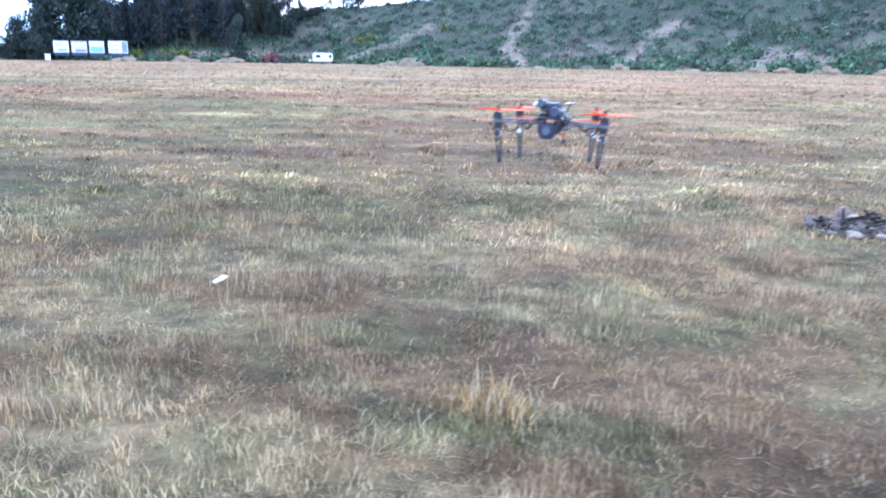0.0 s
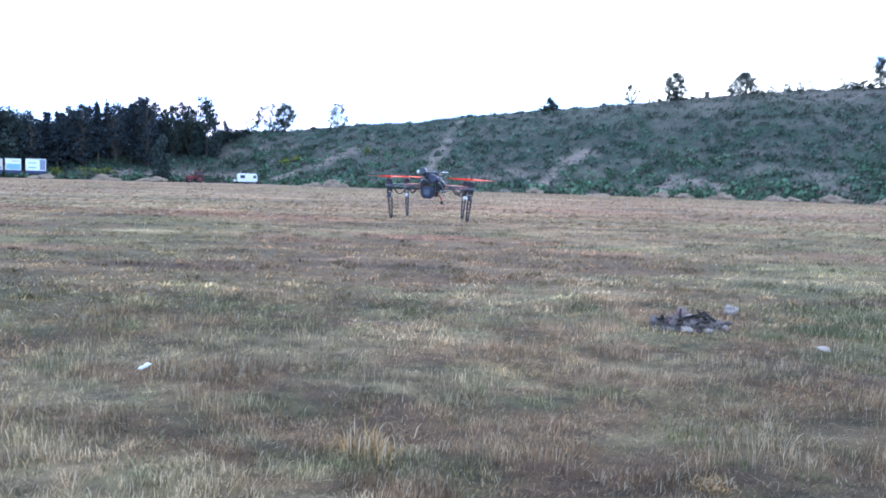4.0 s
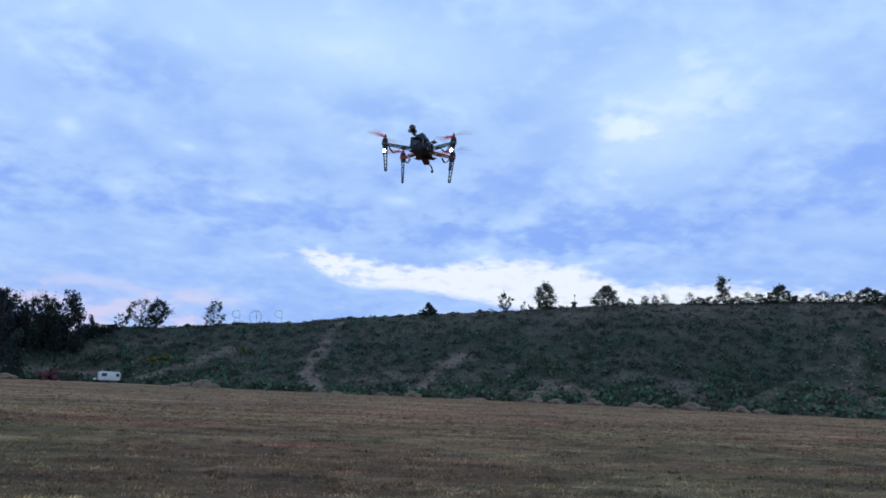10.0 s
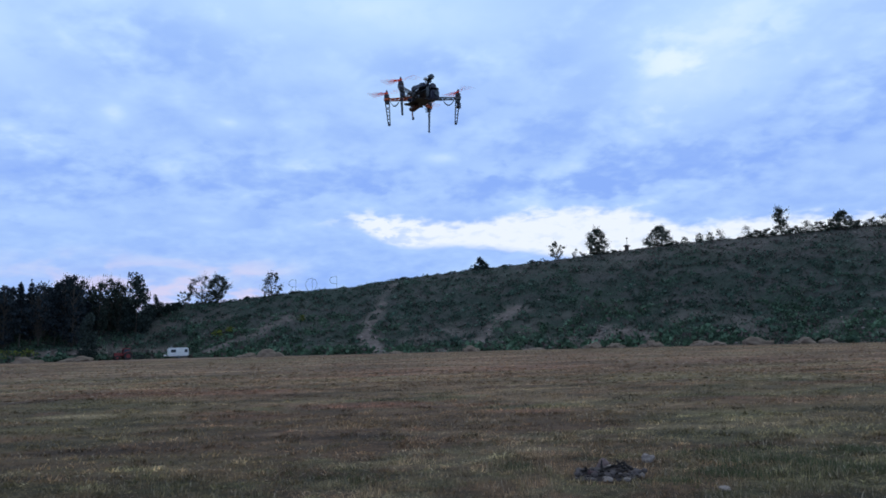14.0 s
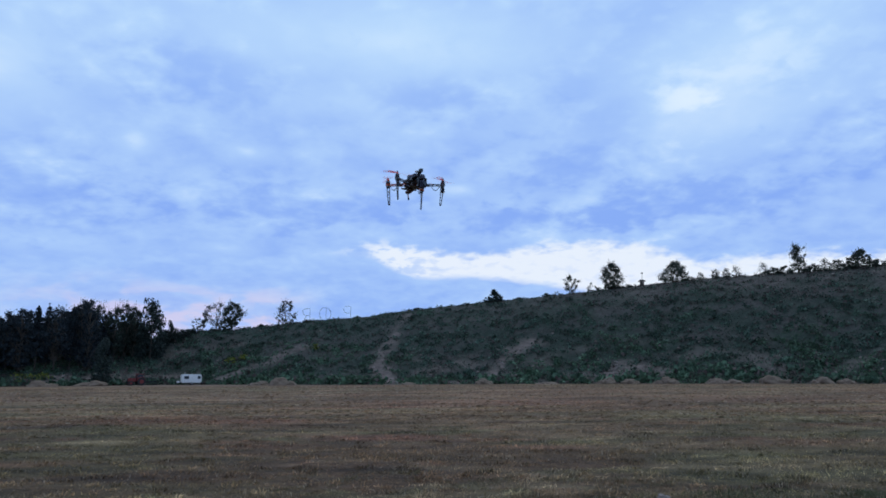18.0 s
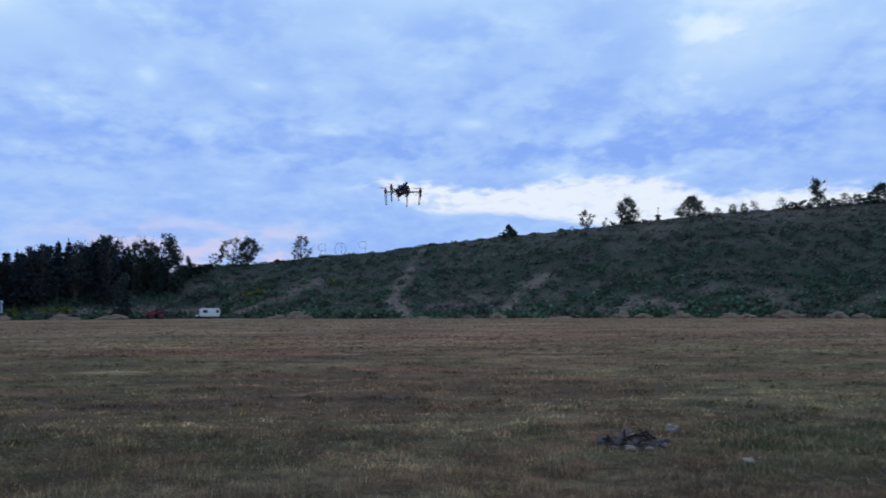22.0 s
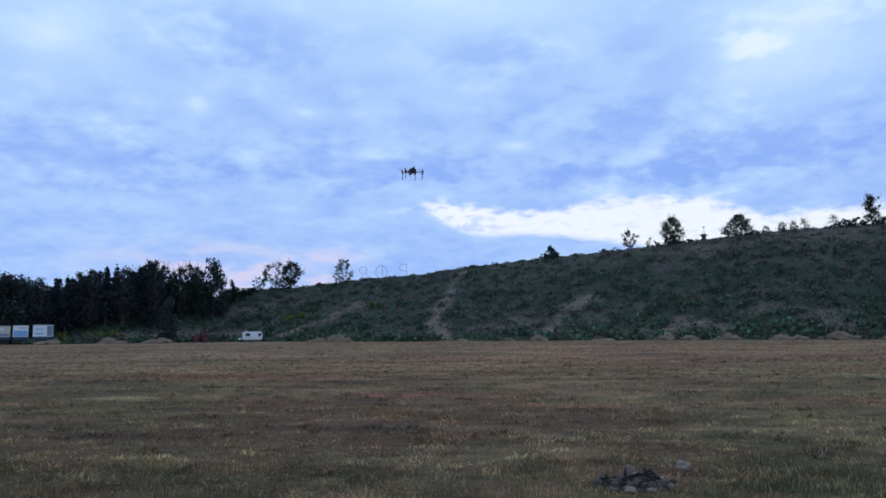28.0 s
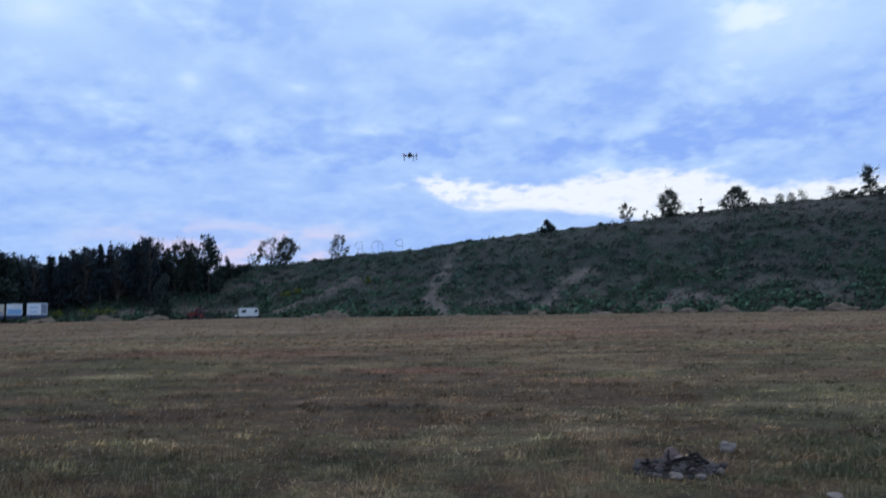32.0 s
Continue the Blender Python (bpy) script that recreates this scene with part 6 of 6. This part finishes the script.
def build_quadcopter():
    craft = thing("quadcopter", pose(0, 0, 0), "flying camera quadcopter with orange propellers and long black legs", "quadcopter")
    props, strobes = [], []
    for name, mx, my in ARMS:
        front = my < 0
        out = Vector((mx, my, 0)).normalized()
        side = Vector((-out.y, out.x, 0))
        reach = math.hypot(mx, my)
        # truss arm: two rails above one another with struts between
        bm = bmesh.new()
        root = out * 0.045
        tip = out * reach
        for s in (-1, 1):
            rod(bm, root + side * 0.011 * s + Vector((0, 0, 0.006)), tip + side * 0.006 * s + Vector((0, 0, 0.004)), 0.0026, 0.0023, 8)
            rod(bm, root + side * 0.008 * s + Vector((0, 0, -0.011)), tip + side * 0.005 * s + Vector((0, 0, -0.007)), 0.0022, 0.0020, 8)
        for i in range(6):
            k0, k1 = i / 6, (i + 1) / 6
            for s in (-1, 1):
                a = root.lerp(tip, k0) + side * (0.011 - 0.005 * k0) * s + Vector((0, 0, 0.005))
                b = root.lerp(tip, k1) + side * (0.008 - 0.003 * k1) * s + Vector((0, 0, -0.010 + 0.003 * k1))
                rod(bm, a, b, 0.0020, sides=6)
            a = root.lerp(tip, k0) + side * 0.009 + Vector((0, 0, 0.005))
            b = root.lerp(tip, k1) - side * 0.008 + Vector((0, 0, 0.005))
            rod(bm, a, b, 0.0020, sides=6)
        bmesh.ops.create_cone(bm, cap_ends=True, segments=20, radius1=0.017, radius2=0.019, depth=0.012, matrix=Matrix.Translation(tip + Vector((0, 0, -0.002))))
        arm = part("arm", bm, ARM_GREY if front else ORANGE_PLASTIC, craft, "grey truss arm" if front else "orange truss arm")
        # speed controller strapped on the arm, with its cables
        bm = bmesh.new()
        mid = out * (reach * 0.52)
        box(bm, (0.042, 0.015, 0.010), mid + Vector((0, 0, -0.008)), (0, 0, math.degrees(math.atan2(out.y, out.x))), bevel=0.003)
        part("speed_controller", bm, BLACK_PLASTIC, arm)
        for s, mat in ((-1, RUSTY), (0, CABLE), (1, CABLE)):
            bm = bmesh.new()
            p0, p1 = out * (reach * 0.63) + Vector((0, 0, -0.02)), out * (reach * 0.93) + Vector((0, 0, 0.004))
            pts = [p0.lerp(p1, k) + Vector((0, 0, -0.034 * math.sin(math.pi * k))) + side * 0.006 * s for k in np.linspace(0, 1, 8)]
            pipe(bm, pts, 0.0017, 5)
            part("motor_wire", bm, mat, arm)
        # motor
        bm = bmesh.new()
        rod(bm, tip + Vector((0, 0, 0.004)), tip + Vector((0, 0, 0.010)), 0.0145, sides=22)
        rod(bm, tip + Vector((0, 0, 0.011)), tip + Vector((0, 0, 0.029)), 0.0155, sides=22)
        rod(bm, tip + Vector((0, 0, 0.029)), tip + Vector((0, 0, 0.033)), 0.0155, 0.010, sides=22)
        motor = part("motor", bm, MOTOR_STEEL, craft)
        bm = bmesh.new()
        for k in range(9):
            a = 2 * math.pi * k / 9
            box(bm, (0.004, 0.004, 0.010), tip + Vector((0.0150 * math.cos(a), 0.0150 * math.sin(a), 0.0105)), (0, 0, math.degrees(a)))
        part("winding", bm, RUSTY, motor, "copper winding")
        # leg: two black struts closing to a foot, with rungs
        hip_a, hip_b = tip + out * 0.010 + Vector((0, 0, -0.006)), tip - out * 0.014 + Vector((0, 0, -0.012))
        foot = Vector((tip.x * 0.93, tip.y * 0.93, -0.160))
        bm = bmesh.new()
        for p, q in ((hip_a, foot + out * 0.005), (hip_b, foot - out * 0.005)):
            d = (q - p).normalized()
            m = Matrix.Translation((p + q) / 2) @ d.to_track_quat("Z", "Y").to_matrix().to_4x4()
            made = bmesh.ops.create_cube(bm, size=1.0, matrix=m @ Matrix.Diagonal((0.0044, 0.0062, (q - p).length, 1)))
        for k in (0.12, 0.3, 0.45, 0.60, 0.74, 0.88):
            a, b = hip_a.lerp(foot + out * 0.005, k), hip_b.lerp(foot - out * 0.005, k)
            rod(bm, a, b, 0.0022, sides=6)
        box(bm, (0.028, 0.018, 0.028), tip + Vector((0, 0, -0.014)) - out * 0.003, (0, 0, math.degrees(math.atan2(out.y, out.x))), bevel=0.004)
        leg = part("leg", bm, BLACK_PLASTIC, craft)
        bm = bmesh.new()
        box(bm, (0.013, 0.010, 0.014), foot + Vector((0, 0, 0.004)), (0, 0, math.degrees(math.atan2(out.y, out.x))), bevel=0.003)
        part("rubber_foot", bm, RUBBER, leg)
        bm = bmesh.new()
        k = 0.30
        mid = hip_a.lerp(foot, k).lerp(hip_b.lerp(foot, k), 0.5)
        box(bm, (0.023, 0.010, 0.014), mid, (0, 0, math.degrees(math.atan2(out.y, out.x))), bevel=0.002)
        part("tape", bm, WHITE_PLASTIC, leg, "white tape round the leg")
        # propeller
        prop = new("propeller")
        prop.parent, prop.location = craft, tip + Vector((0, 0, 0.040))
        bm = bmesh.new()
        for s in (-1, 1):
            stations = [(0.006, 0.010, 22), (0.02, 0.017, 22), (0.045, 0.023, 17), (0.075, 0.020, 12), (0.100, 0.016, 9), (0.117, 0.010, 7), (0.121, 0.004, 6)]
            rings = []
            for rr, chord, twist in stations:
                ring = []
                for c, h in ((-0.4, 0.0), (0.0, 0.0011), (0.6, 0.0), (0.0, -0.0006)):
                    dx, dz = c * chord, h
                    a = radians(twist)
                    ring.append(bm.verts.new((s * rr, s * (dx * math.cos(a) - dz * math.sin(a)), dx * math.sin(a) + dz * math.cos(a))))
                rings.append(ring)
            for a, b in zip(rings, rings[1:]):
                for k in range(4):
                    bm.faces.new((a[k], a[(k + 1) % 4], b[(k + 1) % 4], b[k]))
            bm.faces.new(rings[-1])
        rod(bm, (0, 0, -0.005), (0, 0, 0.005), 0.0085, sides=16)
        bmesh.ops.recalc_face_normals(bm, faces=bm.faces)
        blade = part("blades", bm, PROP_ORANGE, prop)
        bm = bmesh.new()
        rod(bm, (0, 0, 0.004), (0, 0, 0.010), 0.0062, sides=12)
        rod(bm, (0, 0, 0.010), (0, 0, 0.020), 0.0062, 0.0015, sides=12)
        part("spinner_nut", bm, MOTOR_STEEL, prop)
        props.append(prop)
        if front:
            # added shield that blocks the ever-glowing lens between flashes
            bm = bmesh.new()
            shield_at = Vector((mid.x, mid.y - 0.017, mid.z + 0.004))
            ring = [(0.0128 * math.sin(radians(a)), -0.0128 * math.cos(radians(a))) for a in range(64, 297, 12)]
            low, high = [bm.verts.new((shield_at.x + px, shield_at.y + py, shield_at.z - 0.0125)) for px, py in ring], [bm.verts.new((shield_at.x + px, shield_at.y + py, shield_at.z + 0.0145)) for px, py in ring]
            for k in range(len(ring) - 1):
                bm.faces.new((low[k], low[k + 1], high[k + 1], high[k]))
            bmesh.ops.solidify(bm, geom=bm.faces[:], thickness=0.0008)
            rod(bm, shield_at + Vector((0, 0, -0.0140)), shield_at + Vector((0, 0, -0.0122)), 0.0130, sides=20)
            rod(bm, shield_at + Vector((0, 0, 0.0140)), shield_at + Vector((0, 0, 0.0158)), 0.0130, sides=20)
            part("glow_shield", bm, BLACK_PLASTIC, leg)
            lamp = new("strobe_lamp")
            lamp.parent, lamp.location = craft, Vector((mid.x, mid.y - 0.017, mid.z + 0.004))
            bm = bmesh.new()
            rod(bm, (0, 0, -0.010), (0, 0, 0.010), 0.0095, sides=20)
            rod(bm, (0, 0, 0.010), (0, 0, 0.013), 0.0095, 0.006, sides=20)
            part("lamp_housing", bm, GREY_PLASTIC, lamp)
            bm = bmesh.new()
            ring = [(0.0106 * math.sin(radians(a)), -0.0106 * math.cos(radians(a))) for a in range(-44, 45, 11)]
            low, high = [bm.verts.new((px, py, -0.0095)) for px, py in ring], [bm.verts.new((px, py, 0.0095)) for px, py in ring]
            for k in range(len(ring) - 1):
                bm.faces.new((low[k], low[k + 1], high[k + 1], high[k]))
            bmesh.ops.solidify(bm, geom=bm.faces[:], thickness=0.0008)
            part("lens", bm, STROBE_GLOW, lamp, "bright white flashing lens")
            strobes.append(lamp)
    # centre plates and posts
    for z, w, d in ((0.012, 0.105, 0.176), (-0.026, 0.100, 0.170)):
        bm = bmesh.new()
        box(bm, (w, d, 0.003), (0, 0, z), bevel=0.001)
        for sx in (-1, 1):
            for sy in (-1, 1):
                box(bm, (0.04, 0.04, 0.0028), (sx * w * 0.42, sy * d * 0.36, z), (0, 0, 45))
        part("centre_plate", bm, CARBON, craft)
    for sx in (-1, 1):
        for sy in (-1, 1):
            bm = bmesh.new()
            rod(bm, (sx * 0.038, sy * 0.055, -0.025), (sx * 0.038, sy * 0.055, 0.046), 0.003, sides=8)
            part("standoff", bm, GALVANISED, craft)
    bm = bmesh.new()
    box(bm, (0.088, 0.170, 0.003), (0, -0.012, 0.041), bevel=0.001)
    part("top_plate", bm, CARBON, craft)
    bm = bmesh.new()
    box(bm, (0.055, 0.070, 0.022), (0.004, 0.01, 0.025), bevel=0.004)
    part("flight_controller", bm, GREY_PLASTIC, craft)
    bm = bmesh.new()
    box(bm, (0.026, 0.040, 0.012), (0.030, -0.045, 0.022), (0, 0, 20), bevel=0.002)
    part("receiver", bm, BLACK_PLASTIC, craft)
    # battery pack on top, strapped
    bm = bmesh.new()
    box(bm, (0.054, 0.134, 0.030), (-0.004, -0.026, 0.057), (4, 0, 0), bevel=0.005)
    pack = part("battery", bm, GREY_PLASTIC, craft)
    for y in (-0.065, 0.012):
        bm = bmesh.new()
        box(bm, (0.058, 0.018, 0.035), (-0.004, y, 0.057 - 0.07 * (y + 0.026) * -1), (4, 0, 0), bevel=0.004)
        part("strap", bm, CABLE, pack)
    # small camera looking ahead on a stalk at the front
    bm = bmesh.new()
    rod(bm, (-0.030, -0.182, 0.072), (-0.024, -0.140, 0.064), 0.0135, sides=18)
    rod(bm, (-0.0310, -0.189, 0.0733), (-0.030, -0.182, 0.072), 0.0155, sides=18)
    box(bm, (0.018, 0.030, 0.012), (-0.024, -0.148, 0.054), bevel=0.002)
    top_cam = part("bullet_camera", bm, BLACK_PLASTIC, craft)
    bm = bmesh.new()
    rod(bm, (-0.0313, -0.1905, 0.0736), (-0.0310, -0.189, 0.0733), 0.010, sides=16)
    part("lens", bm, GLASS, top_cam)
    # white plate added for the bright light on the dark camera's top
    bm = bmesh.new()
    box(bm, (0.026, 0.026, 0.006), (-0.0275, -0.164, 0.0835), (-9, 0, 0), bevel=0.002)
    part("lit_top", bm, WHITE_PLASTIC, top_cam, "white plate in place of the camera's lit top")
    bm = bmesh.new()
    pipe(bm, [(-0.024, -0.146, 0.050), (-0.022, -0.128, 0.044), (-0.018, -0.095, 0.042)], 0.004, 8)
    part("stalk", bm, BLACK_PLASTIC, top_cam)
    # white bulb on a thin rod beside the camera
    bm = bmesh.new()
    bmesh.ops.create_icosphere(bm, subdivisions=3, radius=0.0128, matrix=Matrix.Translation((-0.050, -0.150, 0.066)) @ Matrix.Diagonal((1, 1, 0.85, 1)))
    rod(bm, (-0.030, -0.120, 0.046), (-0.050, -0.150, 0.066), 0.003, sides=8)
    part("white_bulb", bm, WHITE_PLASTIC, craft, "white bulb on a thin rod")
    # camera slung ahead of the plates on two rails
    bm = bmesh.new()
    box(bm, (0.054, 0.060, 0.054), (-0.004, -0.158, -0.028), (4, 0, 0), bevel=0.007)
    slung = part("slung_camera", bm, GREY_PLASTIC, craft)
    bm = bmesh.new()
    rod(bm, (-0.004, -0.198, -0.026), (-0.004, -0.184, -0.027), 0.015, sides=18)
    part("lens", bm, GLASS, slung)
    bm = bmesh.new()
    for s in (-1, 1):
        box(bm, (0.004, 0.026, 0.062), (-0.004 + s * 0.033, -0.152, -0.010), bevel=0.001)
    box(bm, (0.070, 0.026, 0.004), (-0.004, -0.152, 0.020), bevel=0.001)
    part("cradle", bm, CARBON, slung)
    for sx in (-1, 1):
        bm = bmesh.new()
        rod(bm, (-0.004 + sx * 0.024, -0.165, 0.0155), (-0.004 + sx * 0.024, 0.060, 0.0155), 0.0045, sides=10)
        part("camera_rail", bm, CARBON, craft)
    bm = bmesh.new()
    rod(bm, (0.014, -0.130, 0.040), (0.024, -0.086, 0.034), 0.021, 0.019, sides=20)
    rod(bm, (0.013, -0.136, 0.041), (0.014, -0.130, 0.040), 0.017, 0.021, sides=20)
    part("gimbal_motor", bm, GREY_PLASTIC, craft)
    # satellite receiver on its mast
    bm = bmesh.new()
    rod(bm, (0.040, 0.030, 0.012), (0.052, 0.034, 0.064), 0.0025, sides=8)
    mast = part("mast", bm, BLACK_PLASTIC, craft)
    bm = bmesh.new()
    rod(bm, (0.052, 0.034, 0.063), (0.052, 0.034, 0.069), 0.018, 0.0165, sides=24)
    part("receiver_puck", bm, BLACK_PLASTIC, mast)
    bm = bmesh.new()
    rod(bm, (0.052, 0.034, 0.069), (0.052, 0.034, 0.072), 0.0165, 0.012, sides=24)
    part("puck_cover", bm, WHITE_PLASTIC, mast, "white cover")
    # main battery below the rear, with lead and hook
    bm = bmesh.new()
    box(bm, (0.038, 0.066, 0.024), (0.004, 0.062, -0.042), (-6, 0, 0), bevel=0.005)
    low = part("lower_battery", bm, ORANGE_WRAP, craft, "orange-wrapped battery")
    bm = bmesh.new()
    pipe(bm, [(0.010, 0.085, -0.045), (0.022, 0.112, -0.052), (0.030, 0.124, -0.064), (0.033, 0.122, -0.082)], 0.0042, 8)
    part("battery_lead", bm, ORANGE_PLASTIC, low)
    bm = bmesh.new()
    box(bm, (0.014, 0.009, 0.018), (0.033, 0.122, -0.086), bevel=0.002)
    part("plug", bm, BLACK_PLASTIC, low)
    # small gear hung round the plates
    for name, size, at, turn, mat in (("video_sender", (0.030, 0.016, 0.040), (0.046, -0.040, 0.004), (12, 8, 30), BLACK_PLASTIC), ("power_module", (0.034, 0.026, 0.018), (-0.046, 0.020, -0.012), (0, 14, -20), GREY_PLASTIC),
                                      ("gimbal_board", (0.036, 0.004, 0.030), (0.030, -0.112, -0.008), (6, -10, 12), CARBON), ("buzzer", (0.016, 0.016, 0.014), (-0.040, -0.050, 0.024), (0, 0, 15), BLACK_PLASTIC)):
        bm = bmesh.new()
        box(bm, size, at, turn, bevel=0.002)
        part(name, bm, mat, craft)
    for i, (p, q, sag) in enumerate((((0.040, -0.060, 0.040), (0.055, -0.020, -0.030), 0.020), ((0.020, -0.085, 0.035), (0.048, -0.050, -0.040), 0.022), ((-0.042, -0.060, 0.036), (-0.052, 0.0, -0.028), -0.018))):
        bm = bmesh.new()
        p, q = Vector(p), Vector(q)
        pipe(bm, [p.lerp(q, k) + Vector((sag, -abs(sag) * 0.4, 0)) * math.sin(math.pi * k) for k in np.linspace(0, 1, 9)], 0.0024, 6)
        part("braided_cable", bm, GALVANISED, craft, "silvery braided cable")
    # aerials and loose wires
    for p, q, r in (((0.045, -0.02, 0.02), (0.062, 0.01, 0.075), 0.0014), ((-0.045, 0.05, 0.012), (-0.07, 0.085, 0.05), 0.0014)):
        bm = bmesh.new()
        rod(bm, p, q, r, sides=6)
        part("aerial", bm, CABLE, craft)
    wires = random.Random(4)
    for i in range(10):
        bm = bmesh.new()
        a = Vector((wires.uniform(-0.05, 0.05), wires.uniform(-0.06, 0.06), wires.uniform(0.0, 0.05)))
        b = Vector((wires.uniform(-0.05, 0.05), wires.uniform(-0.06, 0.06), wires.uniform(-0.03, 0.05)))
        push = Vector((a.x + b.x, (a.y + b.y) * 0.6, wires.uniform(-0.03, 0.03))) * 0.45
        pipe(bm, [a.lerp(b, k) + push * math.sin(math.pi * k) for k in np.linspace(0, 1, 7)], 0.0018, 5)
        part("wire", bm, RUSTY if i % 4 == 0 else CABLE, craft)
    return craft, props, strobes


quadcopter, propellers, strobe_lamps = build_quadcopter()

FLIGHT = [
    (0.0, pose(-0.918, 4.202, 1.204, -1.2, 1.2, -9.9)),
    (1.0, pose(-0.873, 4.146, 1.185, -0.9, 2.2, -8.3)),
    (1.5, pose(-0.872, 4.098, 1.174, -0.2, 0.9, -8.6)),
    (2.0, pose(-0.814, 4.063, 1.178, 0.2, 1.1, -8.7)),
    (3.0, pose(-0.758, 4.046, 1.167, -0.8, 0.7, -6.3)),
    (4.0, pose(-0.776, 3.894, 1.454, 0.8, 1.0, -7.0)),
    (4.5, pose(-0.779, 3.833, 1.584, 0.1, 0.3, -6.8)),
    (6.5, pose(-0.501, 3.620, 2.062, -0.4, -0.1, -5.9)),
    (7.0, pose(-0.296, 3.568, 2.224, -1.4, -0.5, -7.3)),
    (7.5, pose(-0.153, 3.521, 2.382, -1.1, -0.5, -10.8)),
    (8.0, pose(-0.092, 3.489, 2.515, -2.2, -1.1, -15.3)),
    (8.5, pose(-0.065, 3.453, 2.682, -1.5, -0.5, -20.0)),
    (9.0, pose(-0.083, 3.418, 2.822, -3.1, -0.5, -23.0)),
    (9.5, pose(-0.196, 3.364, 2.978, -1.4, -0.0, -22.4)),
    (10.0, pose(-0.263, 3.357, 2.988, -1.7, 0.4, -20.9)),
    (10.5, pose(-0.377, 3.405, 2.997, -0.7, 0.3, -21.2)),
    (11.0, pose(-0.369, 3.427, 3.046, -0.7, 0.7, -19.4)),
    (11.5, pose(-0.423, 3.405, 3.080, -0.6, 0.6, -11.8)),
    (12.0, pose(-0.473, 3.383, 3.079, -1.2, 1.3, -0.7)),
    (12.5, pose(-0.569, 3.393, 3.085, -0.3, 0.4, 11.5)),
    (13.0, pose(-0.624, 3.422, 3.076, 0.0, -0.0, 21.7)),
    (13.5, pose(-0.491, 3.428, 3.124, 0.2, -0.0, 26.8)),
    (14.0, pose(-0.486, 3.458, 3.083, 0.8, 0.0, 28.7)),
    (14.5, pose(-0.468, 3.432, 3.129, 0.0, 0.1, 29.5)),
    (16.5, pose(-0.581, 3.372, 3.070, -0.8, 0.5, 28.8)),
    (17.0, pose(-0.613, 3.685, 3.112, -2.7, 1.6, 28.3)),
    (17.5, pose(-0.653, 4.073, 3.145, -0.2, 0.5, 27.6)),
    (18.0, pose(-0.686, 4.512, 3.142, 1.8, 0.3, 27.0)),
    (18.5, pose(-0.697, 4.950, 3.172, 0.6, 0.1, 26.8)),
    (19.0, pose(-0.714, 5.347, 3.185, 0.2, 0.2, 26.6)),
    (19.5, pose(-0.710, 5.650, 3.170, -0.2, 0.1, 25.9)),
    (20.0, pose(-0.703, 5.963, 3.167, -0.9, 0.2, 25.7)),
    (20.5, pose(-0.727, 6.411, 3.124, -0.1, 0.2, 26.8)),
    (21.0, pose(-0.748, 6.937, 3.069, 0.4, 0.5, 28.1)),
    (21.5, pose(-0.719, 7.488, 3.008, -0.0, 0.6, 28.7)),
    (22.0, pose(-0.731, 8.079, 3.046, -0.5, 1.4, 28.3)),
    (22.5, pose(-0.670, 8.736, 3.197, 0.2, 0.7, 26.8)),
    (23.0, pose(-0.633, 9.349, 3.391, 1.1, 1.1, 25.7)),
    (23.5, pose(-0.586, 9.811, 3.545, 0.8, 0.2, 26.1)),
    (24.0, pose(-0.551, 10.346, 3.703, 1.5, -0.5, 27.3)),
    (24.5, pose(-0.559, 10.577, 3.814, 0.5, -0.2, 28.3)),
    (25.0, pose(-0.560, 11.056, 3.943, 0.3, -0.1, 28.9)),
    (25.5, pose(-0.561, 11.578, 4.091, 0.4, -0.1, 29.3)),
    (27.5, pose(-0.603, 14.073, 4.763, 1.0, -0.3, 29.5)),
    (28.0, pose(-0.623, 14.779, 4.921, 3.1, -0.8, 29.1)),
    (28.5, pose(-0.679, 15.316, 5.010, 1.0, -0.2, 28.2)),
    (29.0, pose(-0.748, 15.942, 5.114, 0.3, -0.1, 26.9)),
    (29.5, pose(-0.793, 16.858, 5.230, 0.1, -0.0, 25.2)),
    (30.0, pose(-0.842, 18.015, 5.326, 0.1, -0.0, 23.2)),
    (31.0, pose(-0.915, 20.527, 5.592, 0.4, -0.1, 18.7)),
    (31.5, pose(-0.925, 21.935, 5.845, 1.1, -0.1, 16.4)),
    (32.0, pose(-1.054, 23.487, 6.304, 3.3, -0.5, 14.0)),
]

FLASHES = [3.9, 4.2, 4.5, 9.5, 10.0, 12.3, 12.8, 14.7, 24.0, 29.0]


def motions():
    """The quadcopter's flight, its spinning propellers and its flashing lamps."""
    walk(quadcopter, FLIGHT)
    for i, prop in enumerate(propellers):
        x, y, z = prop.location
        sense = 1 if i in (0, 3) else -1
        walk(prop, [(k / FPS, pose(x, y, z, 0, 0, sense * 86.0 * k + 31 * i)) for k in range(32 * FPS + 1)])
    for lamp in strobe_lamps:
        x, y, z = lamp.location
        rows, turn = [(0.0, 180.0)], 180.0
        for t in FLASHES:
            # the lens turns out of its housing and on round, a third of the way at each step
            rows += [(t - 3 / FPS, turn), (t - 2 / FPS, turn + 60), (t - 1 / FPS, turn + 120), (t, turn + 180), (t + 1 / FPS, turn + 240), (t + 2 / FPS, turn + 300), (t + 2.9 / FPS, turn + 360)]
            turn += 360
        rows.append((32.0, turn))
        clean = {}
        for t, a in rows:
            clean[frame(t)] = (t, a)
        walk(lamp, [(t, pose(x, y, z, 0, 0, a)) for t, a in clean.values()])


motions()
